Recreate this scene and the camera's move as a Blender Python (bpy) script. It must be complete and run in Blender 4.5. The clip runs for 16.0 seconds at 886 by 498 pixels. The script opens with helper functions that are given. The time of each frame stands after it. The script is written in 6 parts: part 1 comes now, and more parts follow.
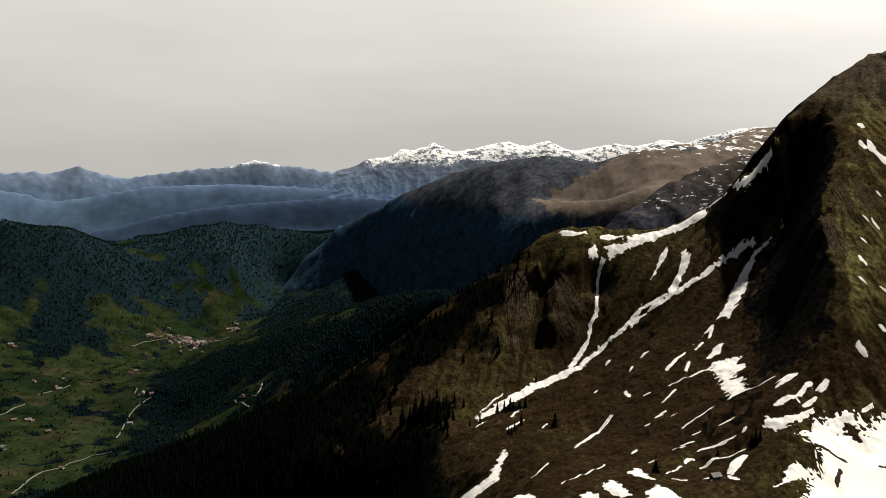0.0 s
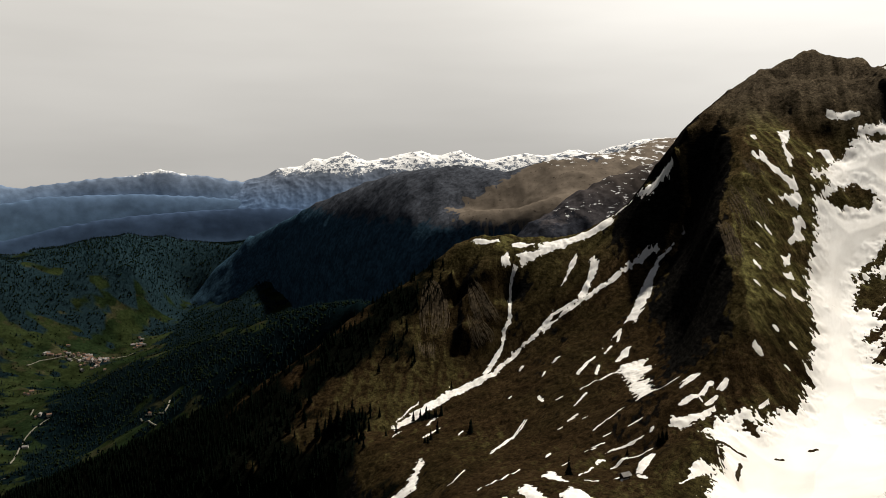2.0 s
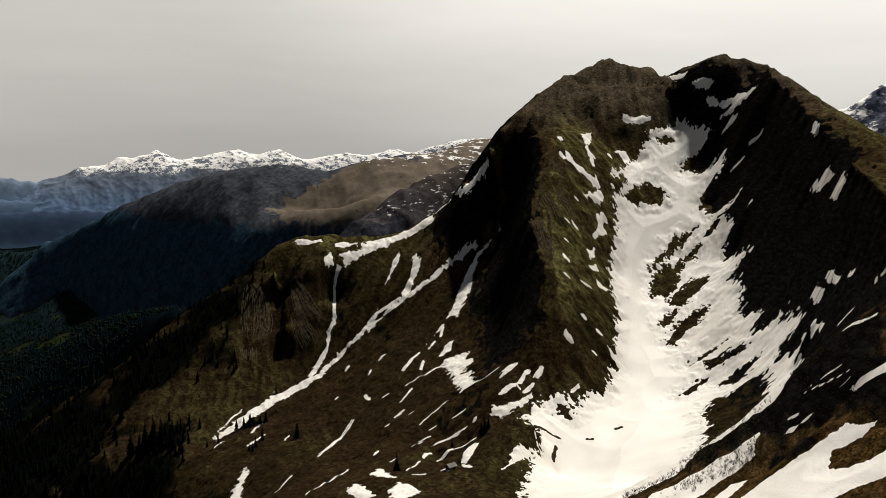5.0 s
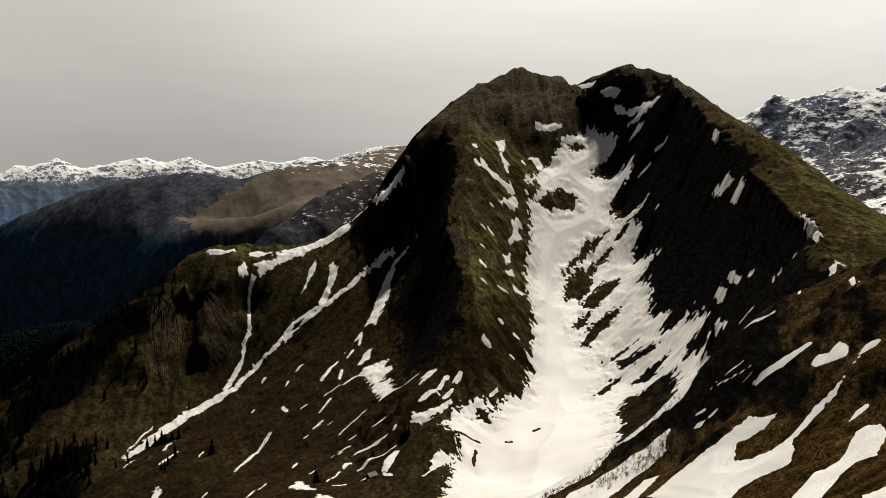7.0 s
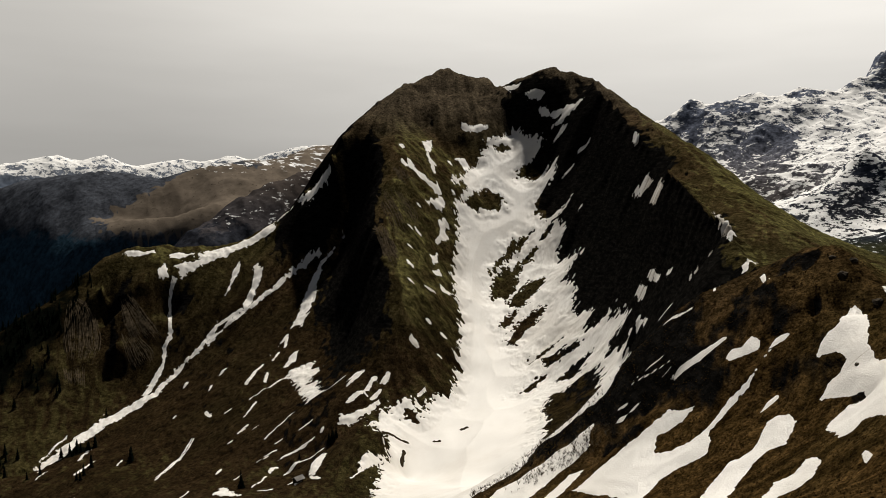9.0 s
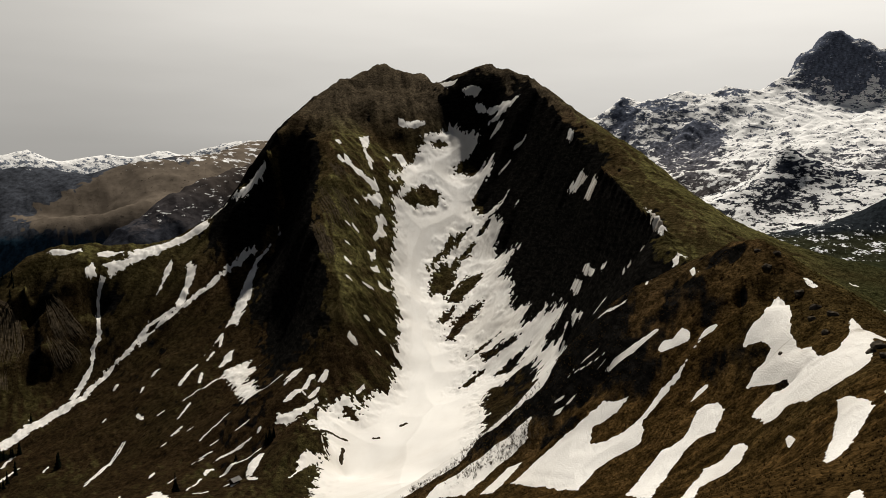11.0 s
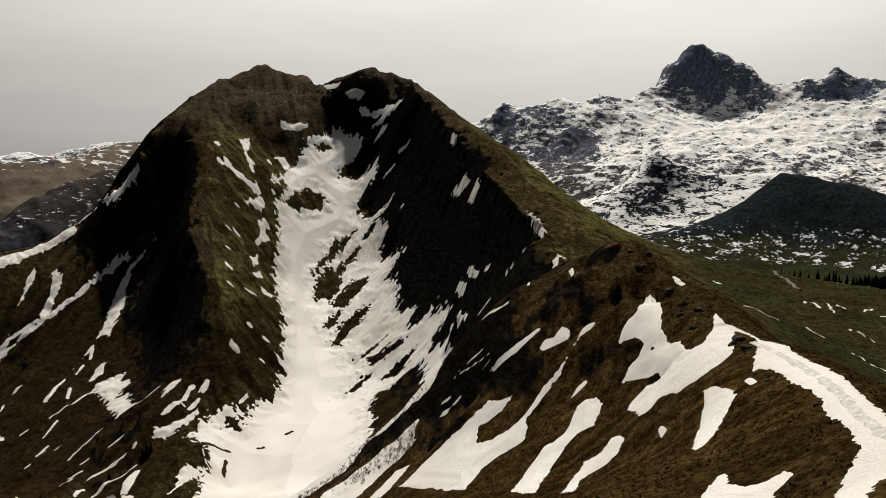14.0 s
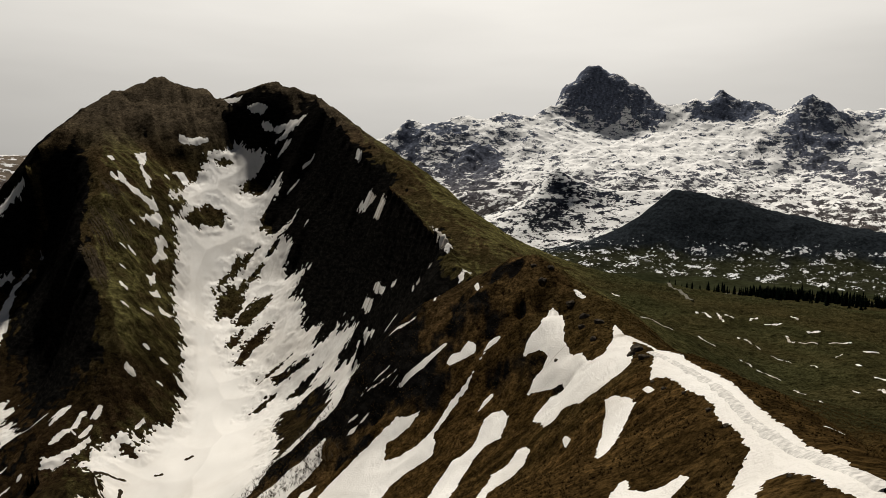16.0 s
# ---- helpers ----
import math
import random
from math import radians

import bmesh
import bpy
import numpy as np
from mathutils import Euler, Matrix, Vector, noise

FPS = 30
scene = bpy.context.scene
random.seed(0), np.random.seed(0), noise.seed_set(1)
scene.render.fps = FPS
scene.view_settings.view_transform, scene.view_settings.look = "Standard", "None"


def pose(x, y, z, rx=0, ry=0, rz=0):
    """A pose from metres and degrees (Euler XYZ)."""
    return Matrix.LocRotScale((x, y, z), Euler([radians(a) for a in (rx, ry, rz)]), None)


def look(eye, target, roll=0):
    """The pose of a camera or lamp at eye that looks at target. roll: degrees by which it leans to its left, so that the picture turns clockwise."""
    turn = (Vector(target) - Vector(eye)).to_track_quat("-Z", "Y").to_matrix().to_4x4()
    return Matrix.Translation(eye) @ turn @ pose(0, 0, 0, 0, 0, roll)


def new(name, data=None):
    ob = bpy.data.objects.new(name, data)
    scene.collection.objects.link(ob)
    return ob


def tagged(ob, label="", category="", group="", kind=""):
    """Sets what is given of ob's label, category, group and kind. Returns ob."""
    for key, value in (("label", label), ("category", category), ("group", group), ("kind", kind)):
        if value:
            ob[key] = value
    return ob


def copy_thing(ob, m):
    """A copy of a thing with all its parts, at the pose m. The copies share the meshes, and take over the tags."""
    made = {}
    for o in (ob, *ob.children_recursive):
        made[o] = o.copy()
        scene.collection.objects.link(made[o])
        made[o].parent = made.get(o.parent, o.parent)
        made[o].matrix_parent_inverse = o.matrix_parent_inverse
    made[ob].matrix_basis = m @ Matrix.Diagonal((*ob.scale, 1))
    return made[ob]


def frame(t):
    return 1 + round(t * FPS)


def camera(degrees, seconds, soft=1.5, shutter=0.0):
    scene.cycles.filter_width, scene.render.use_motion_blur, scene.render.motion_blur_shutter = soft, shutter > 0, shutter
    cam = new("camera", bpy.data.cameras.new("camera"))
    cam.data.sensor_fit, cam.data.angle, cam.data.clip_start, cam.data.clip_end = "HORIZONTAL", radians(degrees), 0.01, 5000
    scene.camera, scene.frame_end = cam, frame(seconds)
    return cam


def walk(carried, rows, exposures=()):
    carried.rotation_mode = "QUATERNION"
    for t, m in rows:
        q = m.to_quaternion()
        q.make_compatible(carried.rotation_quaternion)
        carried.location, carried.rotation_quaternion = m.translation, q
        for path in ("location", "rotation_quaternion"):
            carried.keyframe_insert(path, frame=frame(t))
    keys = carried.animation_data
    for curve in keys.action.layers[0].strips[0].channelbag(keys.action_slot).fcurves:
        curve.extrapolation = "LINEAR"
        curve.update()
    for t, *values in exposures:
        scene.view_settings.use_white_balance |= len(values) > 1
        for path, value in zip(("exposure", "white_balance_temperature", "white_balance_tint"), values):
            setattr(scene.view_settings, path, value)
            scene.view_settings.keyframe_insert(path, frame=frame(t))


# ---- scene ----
LENS = 60.34
cam = camera(LENS, 16.0, 0.6)
EYE = Vector((0.0, 0.0, 1.7))
# seconds, degrees to the right, degrees up, lean to the left
ROWS = [
    (0, 0.000, -6.875, 0.000),
    (0.5, 1.642, -6.684, 0.062),
    (1, 3.364, -6.447, 0.286),
    (1.5, 4.851, -6.232, 0.021),
    (2, 6.495, -6.192, 0.056),
    (2.5, 8.449, -6.239, 0.129),
    (3, 9.952, -6.156, 0.178),
    (3.5, 11.638, -6.009, 0.344),
    (4, 13.974, -6.035, 0.393),
    (4.2, 15.466, -6.248, 0.308),
    (6.3, 24.049, -5.671, -0.004),
    (6.5, 24.789, -5.719, -0.090),
    (7, 26.053, -5.676, -0.119),
    (7.5, 27.672, -5.760, 0.112),
    (8, 29.018, -5.836, 0.038),
    (8.5, 30.168, -5.735, 0.100),
    (9, 31.542, -5.661, 0.161),
    (9.2, 32.538, -5.689, 0.083),
    (11.3, 36.630, -5.857, 0.252),
    (11.5, 36.990, -5.757, 0.252),
    (12, 37.793, -5.329, 0.278),
    (12.5, 38.431, -5.563, 0.639),
    (13, 39.929, -5.958, 0.702),
    (13.5, 42.108, -5.702, 0.390),
    (14, 44.859, -5.624, 0.438),
    (14.5, 46.241, -5.627, 0.423),
    (15, 47.725, -5.155, 0.295),
    (15.5, 49.954, -4.764, 0.440),
    (16, 51.923, -4.377, 0.534),
]
def aim(turn, up, lean):
    a, e = radians(turn), radians(up)
    return look(EYE, EYE + Vector((math.sin(a) * math.cos(e), math.cos(a) * math.cos(e), math.sin(e))), lean)


walk(cam, [(t, aim(*turns)) for t, *turns in ROWS], [(0, 0.42), (4, 0.15), (7, -0.02), (12, -0.12), (16, -0.2)])

# ---- light ----
SUN_TURN, SUN_UP = 43.5, 55.0  # degrees to the right of north, degrees above the horizon
world = bpy.data.worlds.new("sky")
scene.world = world
world.use_nodes = True
wn, wl = world.node_tree.nodes, world.node_tree.links
wn.clear()
sky = wn.new("ShaderNodeTexSky")
sky.sky_type, sky.sun_disc = "NISHITA", False
sky.sun_elevation, sky.sun_rotation = radians(SUN_UP), radians(SUN_TURN)
sky.air_density, sky.dust_density, sky.altitude = 1.0, 4.0, 1900.0
where = wn.new("ShaderNodeTexCoord")
flat = wn.new("ShaderNodeMapping")
flat.inputs["Scale"].default_value = (1.6, 1.6, 9.0)
wl.new(where.outputs["Generated"], flat.inputs["Vector"])
veil = wn.new("ShaderNodeTexNoise")
veil.inputs["Scale"].default_value, veil.inputs["Detail"].default_value, veil.inputs["Roughness"].default_value = 1.3, 4.0, 0.5
wl.new(flat.outputs["Vector"], veil.inputs["Vector"])
rise = wn.new("ShaderNodeSeparateXYZ")
wl.new(where.outputs["Generated"], rise.inputs["Vector"])
# high thin cloud: greyer near the horizon, brighter higher up and towards the sun
ramp = wn.new("ShaderNodeValToRGB")
for spot, colour in zip((0.0, 1.0), ((0.0, (0.45, 0.435, 0.41, 1)), (0.35, (0.82, 0.785, 0.725, 1)))):
    ramp.color_ramp.elements[int(spot)].position, ramp.color_ramp.elements[int(spot)].color = colour
wl.new(rise.outputs["Z"], ramp.inputs["Fac"])
toward = wn.new("ShaderNodeVectorMath")
toward.operation = "DOT_PRODUCT"
g = (radians(53.0), radians(42.0))
toward.inputs[1].default_value = (math.sin(g[0]) * math.cos(g[1]), math.cos(g[0]) * math.cos(g[1]), math.sin(g[1]))
wl.new(where.outputs["Generated"], toward.inputs[0])
bright = wn.new("ShaderNodeMapRange")
bright.interpolation_type = "SMOOTHSTEP"
for key, v in zip(("From Min", "From Max", "To Min", "To Max"), (0.55, 1.0, 0.92, 1.75)):
    bright.inputs[key].default_value = v
wl.new(toward.outputs["Value"], bright.inputs["Value"])
streak = wn.new("ShaderNodeMapRange")
for key, v in zip(("From Min", "From Max", "To Min", "To Max"), (0.3, 0.7, 0.93, 1.07)):
    streak.inputs[key].default_value = v
wl.new(veil.outputs["Fac"], streak.inputs["Value"])
both = wn.new("ShaderNodeMath")
both.operation = "MULTIPLY"
wl.new(bright.outputs[0], both.inputs[0])
wl.new(streak.outputs[0], both.inputs[1])
cloud = wn.new("ShaderNodeVectorMath")
cloud.operation = "SCALE"
wl.new(ramp.outputs["Color"], cloud.inputs[0])
wl.new(both.outputs[0], cloud.inputs["Scale"])
clear = wn.new("ShaderNodeBackground")
clear.inputs["Strength"].default_value = 0.013
wl.new(sky.outputs["Color"], clear.inputs["Color"])
cover = wn.new("ShaderNodeBackground")
cover.inputs["Strength"].default_value = 1.0
wl.new(cloud.outputs["Vector"], cover.inputs["Color"])
# the veil of cloud thins out overhead into clear, deep mountain sky
thin = wn.new("ShaderNodeMapRange")
thin.interpolation_type = "SMOOTHSTEP"
for key, v in zip(("From Min", "From Max", "To Min", "To Max"), (0.25, 0.40, 0.96, 0.04)):
    thin.inputs[key].default_value = v
wl.new(rise.outputs["Z"], thin.inputs["Value"])
blend = wn.new("ShaderNodeMixShader")
# and away from the sun the veil breaks up as well
west = wn.new("ShaderNodeMapRange")
west.interpolation_type = "SMOOTHSTEP"
for key, v in zip(("From Min", "From Max", "To Min", "To Max"), (-0.35, 0.12, 0.1, 1.0)):
    west.inputs[key].default_value = v
wl.new(toward.outputs["Value"], west.inputs["Value"])
spread = wn.new("ShaderNodeMath")
spread.operation = "MULTIPLY"
wl.new(thin.outputs[0], spread.inputs[0])
wl.new(west.outputs[0], spread.inputs[1])
wl.new(spread.outputs[0], blend.inputs["Fac"])
wl.new(clear.outputs[0], blend.inputs[1])
wl.new(cover.outputs[0], blend.inputs[2])
wout = wn.new("ShaderNodeOutputWorld")
wl.new(blend.outputs[0], wout.inputs["Surface"])

sun = new("sun", bpy.data.lights.new("sun", "SUN"))
sun.data.energy, sun.data.angle, sun.data.color = 5.0, radians(2.0), (1.0, 0.94, 0.84)
s = (radians(SUN_TURN), radians(SUN_UP))
sun.matrix_world = look((0, 0, 400), Vector((0, 0, 400)) - Vector((math.sin(s[0]) * math.cos(s[1]), math.cos(s[0]) * math.cos(s[1]), math.sin(s[1]))))

# ---- materials ----


class Paint:
    """A node material with a Principled surface, built up in metres of the world."""

    def __init__(self, name, rough=0.9, spec=0.0):
        self.mat = bpy.data.materials.new(name)
        self.mat.use_nodes = True
        self.nodes, self.links = self.mat.node_tree.nodes, self.mat.node_tree.links
        self.surface = self.nodes["Principled BSDF"]
        self.surface.inputs["Roughness"].default_value = rough
        self.surface.inputs["Specular IOR Level"].default_value = spec
        self.geo = self.nodes.new("ShaderNodeNewGeometry")
        self.normal = self.nodes.new("ShaderNodeSeparateXYZ")
        self.links.new(self.geo.outputs["Normal"], self.normal.inputs[0])
        self.place = self.nodes.new("ShaderNodeSeparateXYZ")
        self.links.new(self.geo.outputs["Position"], self.place.inputs[0])

    def put(self, value, socket):
        if hasattr(value, "is_linked"):
            self.links.new(value, socket)
        elif isinstance(value, tuple):
            socket.default_value = (*value, 1) if len(value) == 3 and len(socket.default_value) == 4 else value
        else:
            socket.default_value = value

    def noise(self, size, detail=4.0, rough=0.55, stretch=(1, 1, 1), turn=(0, 0, 0), warp=0.0):
        m = self.nodes.new("ShaderNodeMapping")
        m.inputs["Scale"].default_value = [k / size for k in stretch]
        m.inputs["Rotation"].default_value = [radians(a) for a in turn]
        self.links.new(self.geo.outputs["Position"], m.inputs["Vector"])
        n = self.nodes.new("ShaderNodeTexNoise")
        n.inputs["Scale"].default_value, n.inputs["Detail"].default_value, n.inputs["Roughness"].default_value = 1.0, detail, rough
        n.inputs["Distortion"].default_value = warp
        self.links.new(m.outputs["Vector"], n.inputs["Vector"])
        return n.outputs["Fac"]

    def along(self, east, north, size, length, detail=4.0):
        """Noise drawn out along one direction of the plan."""
        a = self.sums("ADD", self.sums("MULTIPLY", self.place.outputs["X"], east), self.sums("MULTIPLY", self.place.outputs["Y"], north))
        b = self.sums("SUBTRACT", self.sums("MULTIPLY", self.place.outputs["Y"], east), self.sums("MULTIPLY", self.place.outputs["X"], north))
        c = self.nodes.new("ShaderNodeCombineXYZ")
        self.put(self.sums("MULTIPLY", a, 1.0 / length), c.inputs[0])
        self.put(self.sums("MULTIPLY", b, 1.0 / size), c.inputs[1])
        n = self.nodes.new("ShaderNodeTexNoise")
        n.inputs["Scale"].default_value, n.inputs["Detail"].default_value, n.inputs["Roughness"].default_value = 1.0, detail, 0.65
        self.links.new(c.outputs[0], n.inputs["Vector"])
        return n.outputs["Fac"], a

    def step(self, value, low, high, to=(0.0, 1.0)):
        r = self.nodes.new("ShaderNodeMapRange")
        r.interpolation_type = "SMOOTHSTEP"
        self.put(value, r.inputs["Value"])
        for key, v in zip(("From Min", "From Max", "To Min", "To Max"), (low, high, *to)):
            r.inputs[key].default_value = v
        return r.outputs[0]

    def sums(self, kind, a, b):
        n = self.nodes.new("ShaderNodeMath")
        n.operation = kind
        self.put(a, n.inputs[0])
        self.put(b, n.inputs[1])
        return n.outputs[0]

    def mix(self, fac, a, b):
        n = self.nodes.new("ShaderNodeMix")
        n.data_type = "RGBA"
        self.put(fac, n.inputs["Factor"])
        self.put(a, n.inputs[6])
        self.put(b, n.inputs[7])
        return n.outputs[2]

    def scale(self, colour, by):
        n = self.nodes.new("ShaderNodeMix")
        n.data_type, n.blend_type = "RGBA", "MULTIPLY"
        n.inputs["Factor"].default_value = 1.0
        self.put(colour, n.inputs[6])
        c = self.nodes.new("ShaderNodeCombineColor")
        for k in range(3):
            self.put(by, c.inputs[k])
        self.links.new(c.outputs[0], n.inputs[7])
        return n.outputs[2]

    def finish(self, colour, bump=None, height=1.0, depth=0.6):
        self.put(colour, self.surface.inputs["Base Color"])
        if bump is not None:
            b = self.nodes.new("ShaderNodeBump")
            b.inputs["Strength"].default_value, b.inputs["Distance"].default_value = depth, height
            self.links.new(bump, b.inputs["Height"])
            self.links.new(b.outputs["Normal"], self.surface.inputs["Normal"])
        return self.mat


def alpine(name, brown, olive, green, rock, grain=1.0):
    """Spring turf on steep ground: brown and olive, fresh green on the sunny side; steep north-west faces are rock with
    their shade put into the colour.
    """
    p = Paint(name)
    broad, middle = p.noise(130 * grain, 5), p.noise(22 * grain, 6, 0.62)
    fine, grit = p.noise(3.2 * grain, 9, 0.72), p.noise(0.7 * grain, 4, 0.7)
    turf = p.mix(p.step(broad, 0.38, 0.62), brown, olive)
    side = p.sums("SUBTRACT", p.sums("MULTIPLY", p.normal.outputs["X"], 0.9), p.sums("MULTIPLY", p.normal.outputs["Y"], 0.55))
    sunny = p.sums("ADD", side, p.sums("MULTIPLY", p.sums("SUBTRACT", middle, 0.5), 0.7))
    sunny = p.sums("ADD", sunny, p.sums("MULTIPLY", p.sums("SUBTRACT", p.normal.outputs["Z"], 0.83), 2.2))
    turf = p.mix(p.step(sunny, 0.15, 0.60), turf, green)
    high = p.step(p.sums("ADD", p.place.outputs["Z"], p.sums("MULTIPLY", p.sums("SUBTRACT", broad, 0.5), 60.0)), 20.0, 90.0)
    turf = p.mix(high, turf, (0.064, 0.050, 0.033))
    # turf gets darker and browner downhill
    drab_ground = p.step(p.sums("ADD", p.place.outputs["Z"], p.sums("MULTIPLY", p.sums("SUBTRACT", broad, 0.5), 70.0)), -60.0, -135.0, (0.0, 0.9))
    turf = p.mix(drab_ground, turf, p.mix(0.5, p.scale(turf, 0.40), (0.020, 0.0125, 0.0065)))
    # short olive pasture on the broad eastern meadow
    pasture = p.step(p.sums("SUBTRACT", p.sums("MULTIPLY", p.place.outputs["X"], 0.62), p.place.outputs["Y"]), 20.0, 90.0)
    turf = p.mix(pasture, turf, p.mix(p.step(broad, 0.35, 0.65), (0.038, 0.031, 0.013), (0.031, 0.031, 0.013)))
    dry = p.nodes.new("ShaderNodeAttribute")
    dry.attribute_name = "dry"
    turf = p.mix(dry.outputs["Fac"], turf, p.mix(p.step(broad, 0.4, 0.6), (0.047, 0.028, 0.010), (0.035, 0.024, 0.009)))
    turf = p.scale(turf, p.step(middle, 0.3, 0.7, (0.75, 1.25)))
    turf = p.scale(p.scale(turf, p.step(fine, 0.3, 0.7, (0.35, 1.65))), p.step(grit, 0.32, 0.68, (0.35, 1.65)))
    # dark dwarf shrubs dotted over the turf
    turf = p.scale(turf, p.step(p.noise(7 * grain, 5, 0.75), 0.58, 0.63, (1.0, 0.5)))
    runnel = p.nodes.new("ShaderNodeAttribute")
    runnel.attribute_name = "runnel"
    steep = p.step(p.normal.outputs["Z"], 0.95, 0.80)
    turf = p.scale(turf, p.sums("ADD", 1.0, p.sums("MULTIPLY", steep, p.step(runnel.outputs["Fac"], -0.4, 0.4, (-0.38, 0.36)))))
    # tilted beds of rock, broken across; their near-black colour holds the scarps' shade
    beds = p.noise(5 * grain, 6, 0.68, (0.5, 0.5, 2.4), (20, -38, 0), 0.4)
    shaded_rock = p.scale(rock, p.step(beds, 0.35, 0.68, (0.5, 1.9)))
    shaded_rock = p.scale(shaded_rock, p.step(fine, 0.3, 0.7, (0.45, 1.6)))
    # steep faces turned west and north take this darkening, as shade would fall
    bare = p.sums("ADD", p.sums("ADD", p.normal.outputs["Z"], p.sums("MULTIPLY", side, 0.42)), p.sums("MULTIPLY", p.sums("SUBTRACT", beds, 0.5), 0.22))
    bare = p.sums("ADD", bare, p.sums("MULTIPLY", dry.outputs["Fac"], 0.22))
    colour = p.mix(p.step(bare, 0.60, 0.48), turf, shaded_rock)
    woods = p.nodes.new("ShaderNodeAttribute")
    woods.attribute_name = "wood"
    # forest floor near black: the flank's shade is put into its colour
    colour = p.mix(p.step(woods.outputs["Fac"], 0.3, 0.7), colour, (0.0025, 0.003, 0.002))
    bump = p.sums("ADD", p.sums("MULTIPLY", fine, 2.2), p.sums("ADD", p.sums("MULTIPLY", beds, 0.6), p.sums("MULTIPLY", grit, 0.6)))
    return p.finish(colour, bump, 1.1 * grain, 0.75)


def snowy(name, rock, grain, low, high, turf=(0.05, 0.05, 0.03), bare=0.62, loose=1.0, fade=0.7):
    """Rock and turf under broken snow, which lies on ledges and in gullies and keeps off the steep faces."""
    p = Paint(name)
    broad, patch, middle = p.noise(420, 4, 0.5), p.noise(60 * grain, 7, 0.66, (1, 1, 2.6), (0, 0, 0), 0.4), p.noise(15 * grain, 6, 0.68, (1, 1, 2.8))
    ribs = p.noise(22 * grain, 4, 0.6, (1.6, 1.6, 0.3))
    steep = p.sums("ADD", p.normal.outputs["Z"], p.sums("ADD", p.sums("MULTIPLY", p.sums("SUBTRACT", patch, 0.5), 1.9 * loose), p.sums("MULTIPLY", p.sums("SUBTRACT", middle, 0.5), 1.05 * loose)))
    walls = p.nodes.new("ShaderNodeAttribute")
    walls.attribute_name = "rock"
    steep = p.sums("ADD", steep, p.sums("MULTIPLY", p.sums("SUBTRACT", broad, 0.5), 0.6))
    steep = p.sums("ADD", steep, p.sums("MULTIPLY", p.sums("SUBTRACT", ribs, 0.5), 0.5))
    steep = p.sums("SUBTRACT", steep, p.sums("MULTIPLY", p.step(walls.outputs["Fac"], 0.3, 0.7), 0.38))
    height = p.step(p.place.outputs["Z"], low, high)
    cover = p.step(p.sums("ADD", steep, p.sums("MULTIPLY", p.sums("SUBTRACT", height, 1.0), fade)), bare, bare + 0.035)
    ground = p.mix(height, turf, rock)
    ground = p.scale(ground, p.step(middle, 0.3, 0.7, (0.55, 1.45)))
    ground = p.scale(ground, p.step(ribs, 0.3, 0.7, (0.6, 1.4)))
    return p.finish(p.mix(cover, ground, (0.93, 0.92, 0.90)), p.sums("ADD", patch, p.sums("MULTIPLY", middle, 0.3)), 4 * grain, 0.35)


def distant(name, low_colour, high_colour, low, high, grain=1.0, snow=None):
    """A far range whose blue-grey has the distance haze put in, with snow running down its gullies where it is high
    enough.
    """
    p = Paint(name, 1.0, 0.0)
    broad, middle, fine = p.noise(220 * grain, 6, 0.6, (1, 1, 1.6)), p.noise(70 * grain, 6, 0.62), p.noise(24 * grain, 5, 0.7)
    colour = p.mix(p.step(p.place.outputs["Z"], low, high), low_colour, high_colour)
    colour = p.scale(p.scale(colour, p.step(broad, 0.3, 0.7, (0.82, 1.18))), p.step(middle, 0.3, 0.7, (0.86, 1.14)))
    bump = p.sums("ADD", p.sums("MULTIPLY", middle, 0.6), p.sums("MULTIPLY", fine, 0.3))
    if snow:
        gully = p.noise(15 * grain, 4, 0.6, (1.0, 1.0, 0.22))
        line = p.sums("ADD", p.place.outputs["Z"], p.sums("ADD", p.sums("MULTIPLY", p.sums("SUBTRACT", gully, 0.5), snow[1]), p.sums("MULTIPLY", p.sums("SUBTRACT", broad, 0.5), 1.6 * snow[1])))
        crag = p.sums("ADD", p.sums("MULTIPLY", middle, 0.55), p.sums("ADD", p.sums("MULTIPLY", fine, 0.45), p.sums("MULTIPLY", p.normal.outputs["Z"], -0.30)))
        covered = p.sums("MULTIPLY", p.step(line, snow[0], snow[0] + 12), p.step(crag, snow[2] + 0.03, snow[2]))
        colour = p.mix(covered, colour, (0.93, 0.92, 0.90))
    return p.finish(colour, bump, 6 * grain, 0.25 if snow else 0.12)


def meadow(name, field, wood, grain=1.0):
    """Valley floor: hayfields of differing growth, and the dark floor of the woods."""
    p = Paint(name)
    broad, middle, fine = p.noise(240 * grain, 4, 0.5), p.noise(70 * grain, 5, 0.6), p.noise(12 * grain, 4, 0.6)
    grass = p.mix(p.step(broad, 0.40, 0.60), field, tuple(k * m for k, m in zip(field, (1.8, 1.45, 1.3))))
    grass = p.mix(p.step(p.noise(130 * grain, 6, 0.65), 0.52, 0.62), grass, (0.024, 0.024, 0.012))
    grass = p.scale(grass, p.step(middle, 0.3, 0.7, (0.55, 1.4)))
    # high pastures to the east are olive, still short after the snow
    grass = p.mix(p.step(p.place.outputs["X"], 600, 1100), grass, p.scale((0.022, 0.024, 0.012), p.step(middle, 0.3, 0.7, (0.7, 1.3))))
    woods = p.nodes.new("ShaderNodeAttribute")
    woods.attribute_name = "wood"
    # towards the head of the valley, distance haze is blended into the woods' colour
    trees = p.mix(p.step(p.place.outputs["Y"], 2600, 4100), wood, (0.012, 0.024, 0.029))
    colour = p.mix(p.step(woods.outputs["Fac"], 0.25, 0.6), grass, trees)
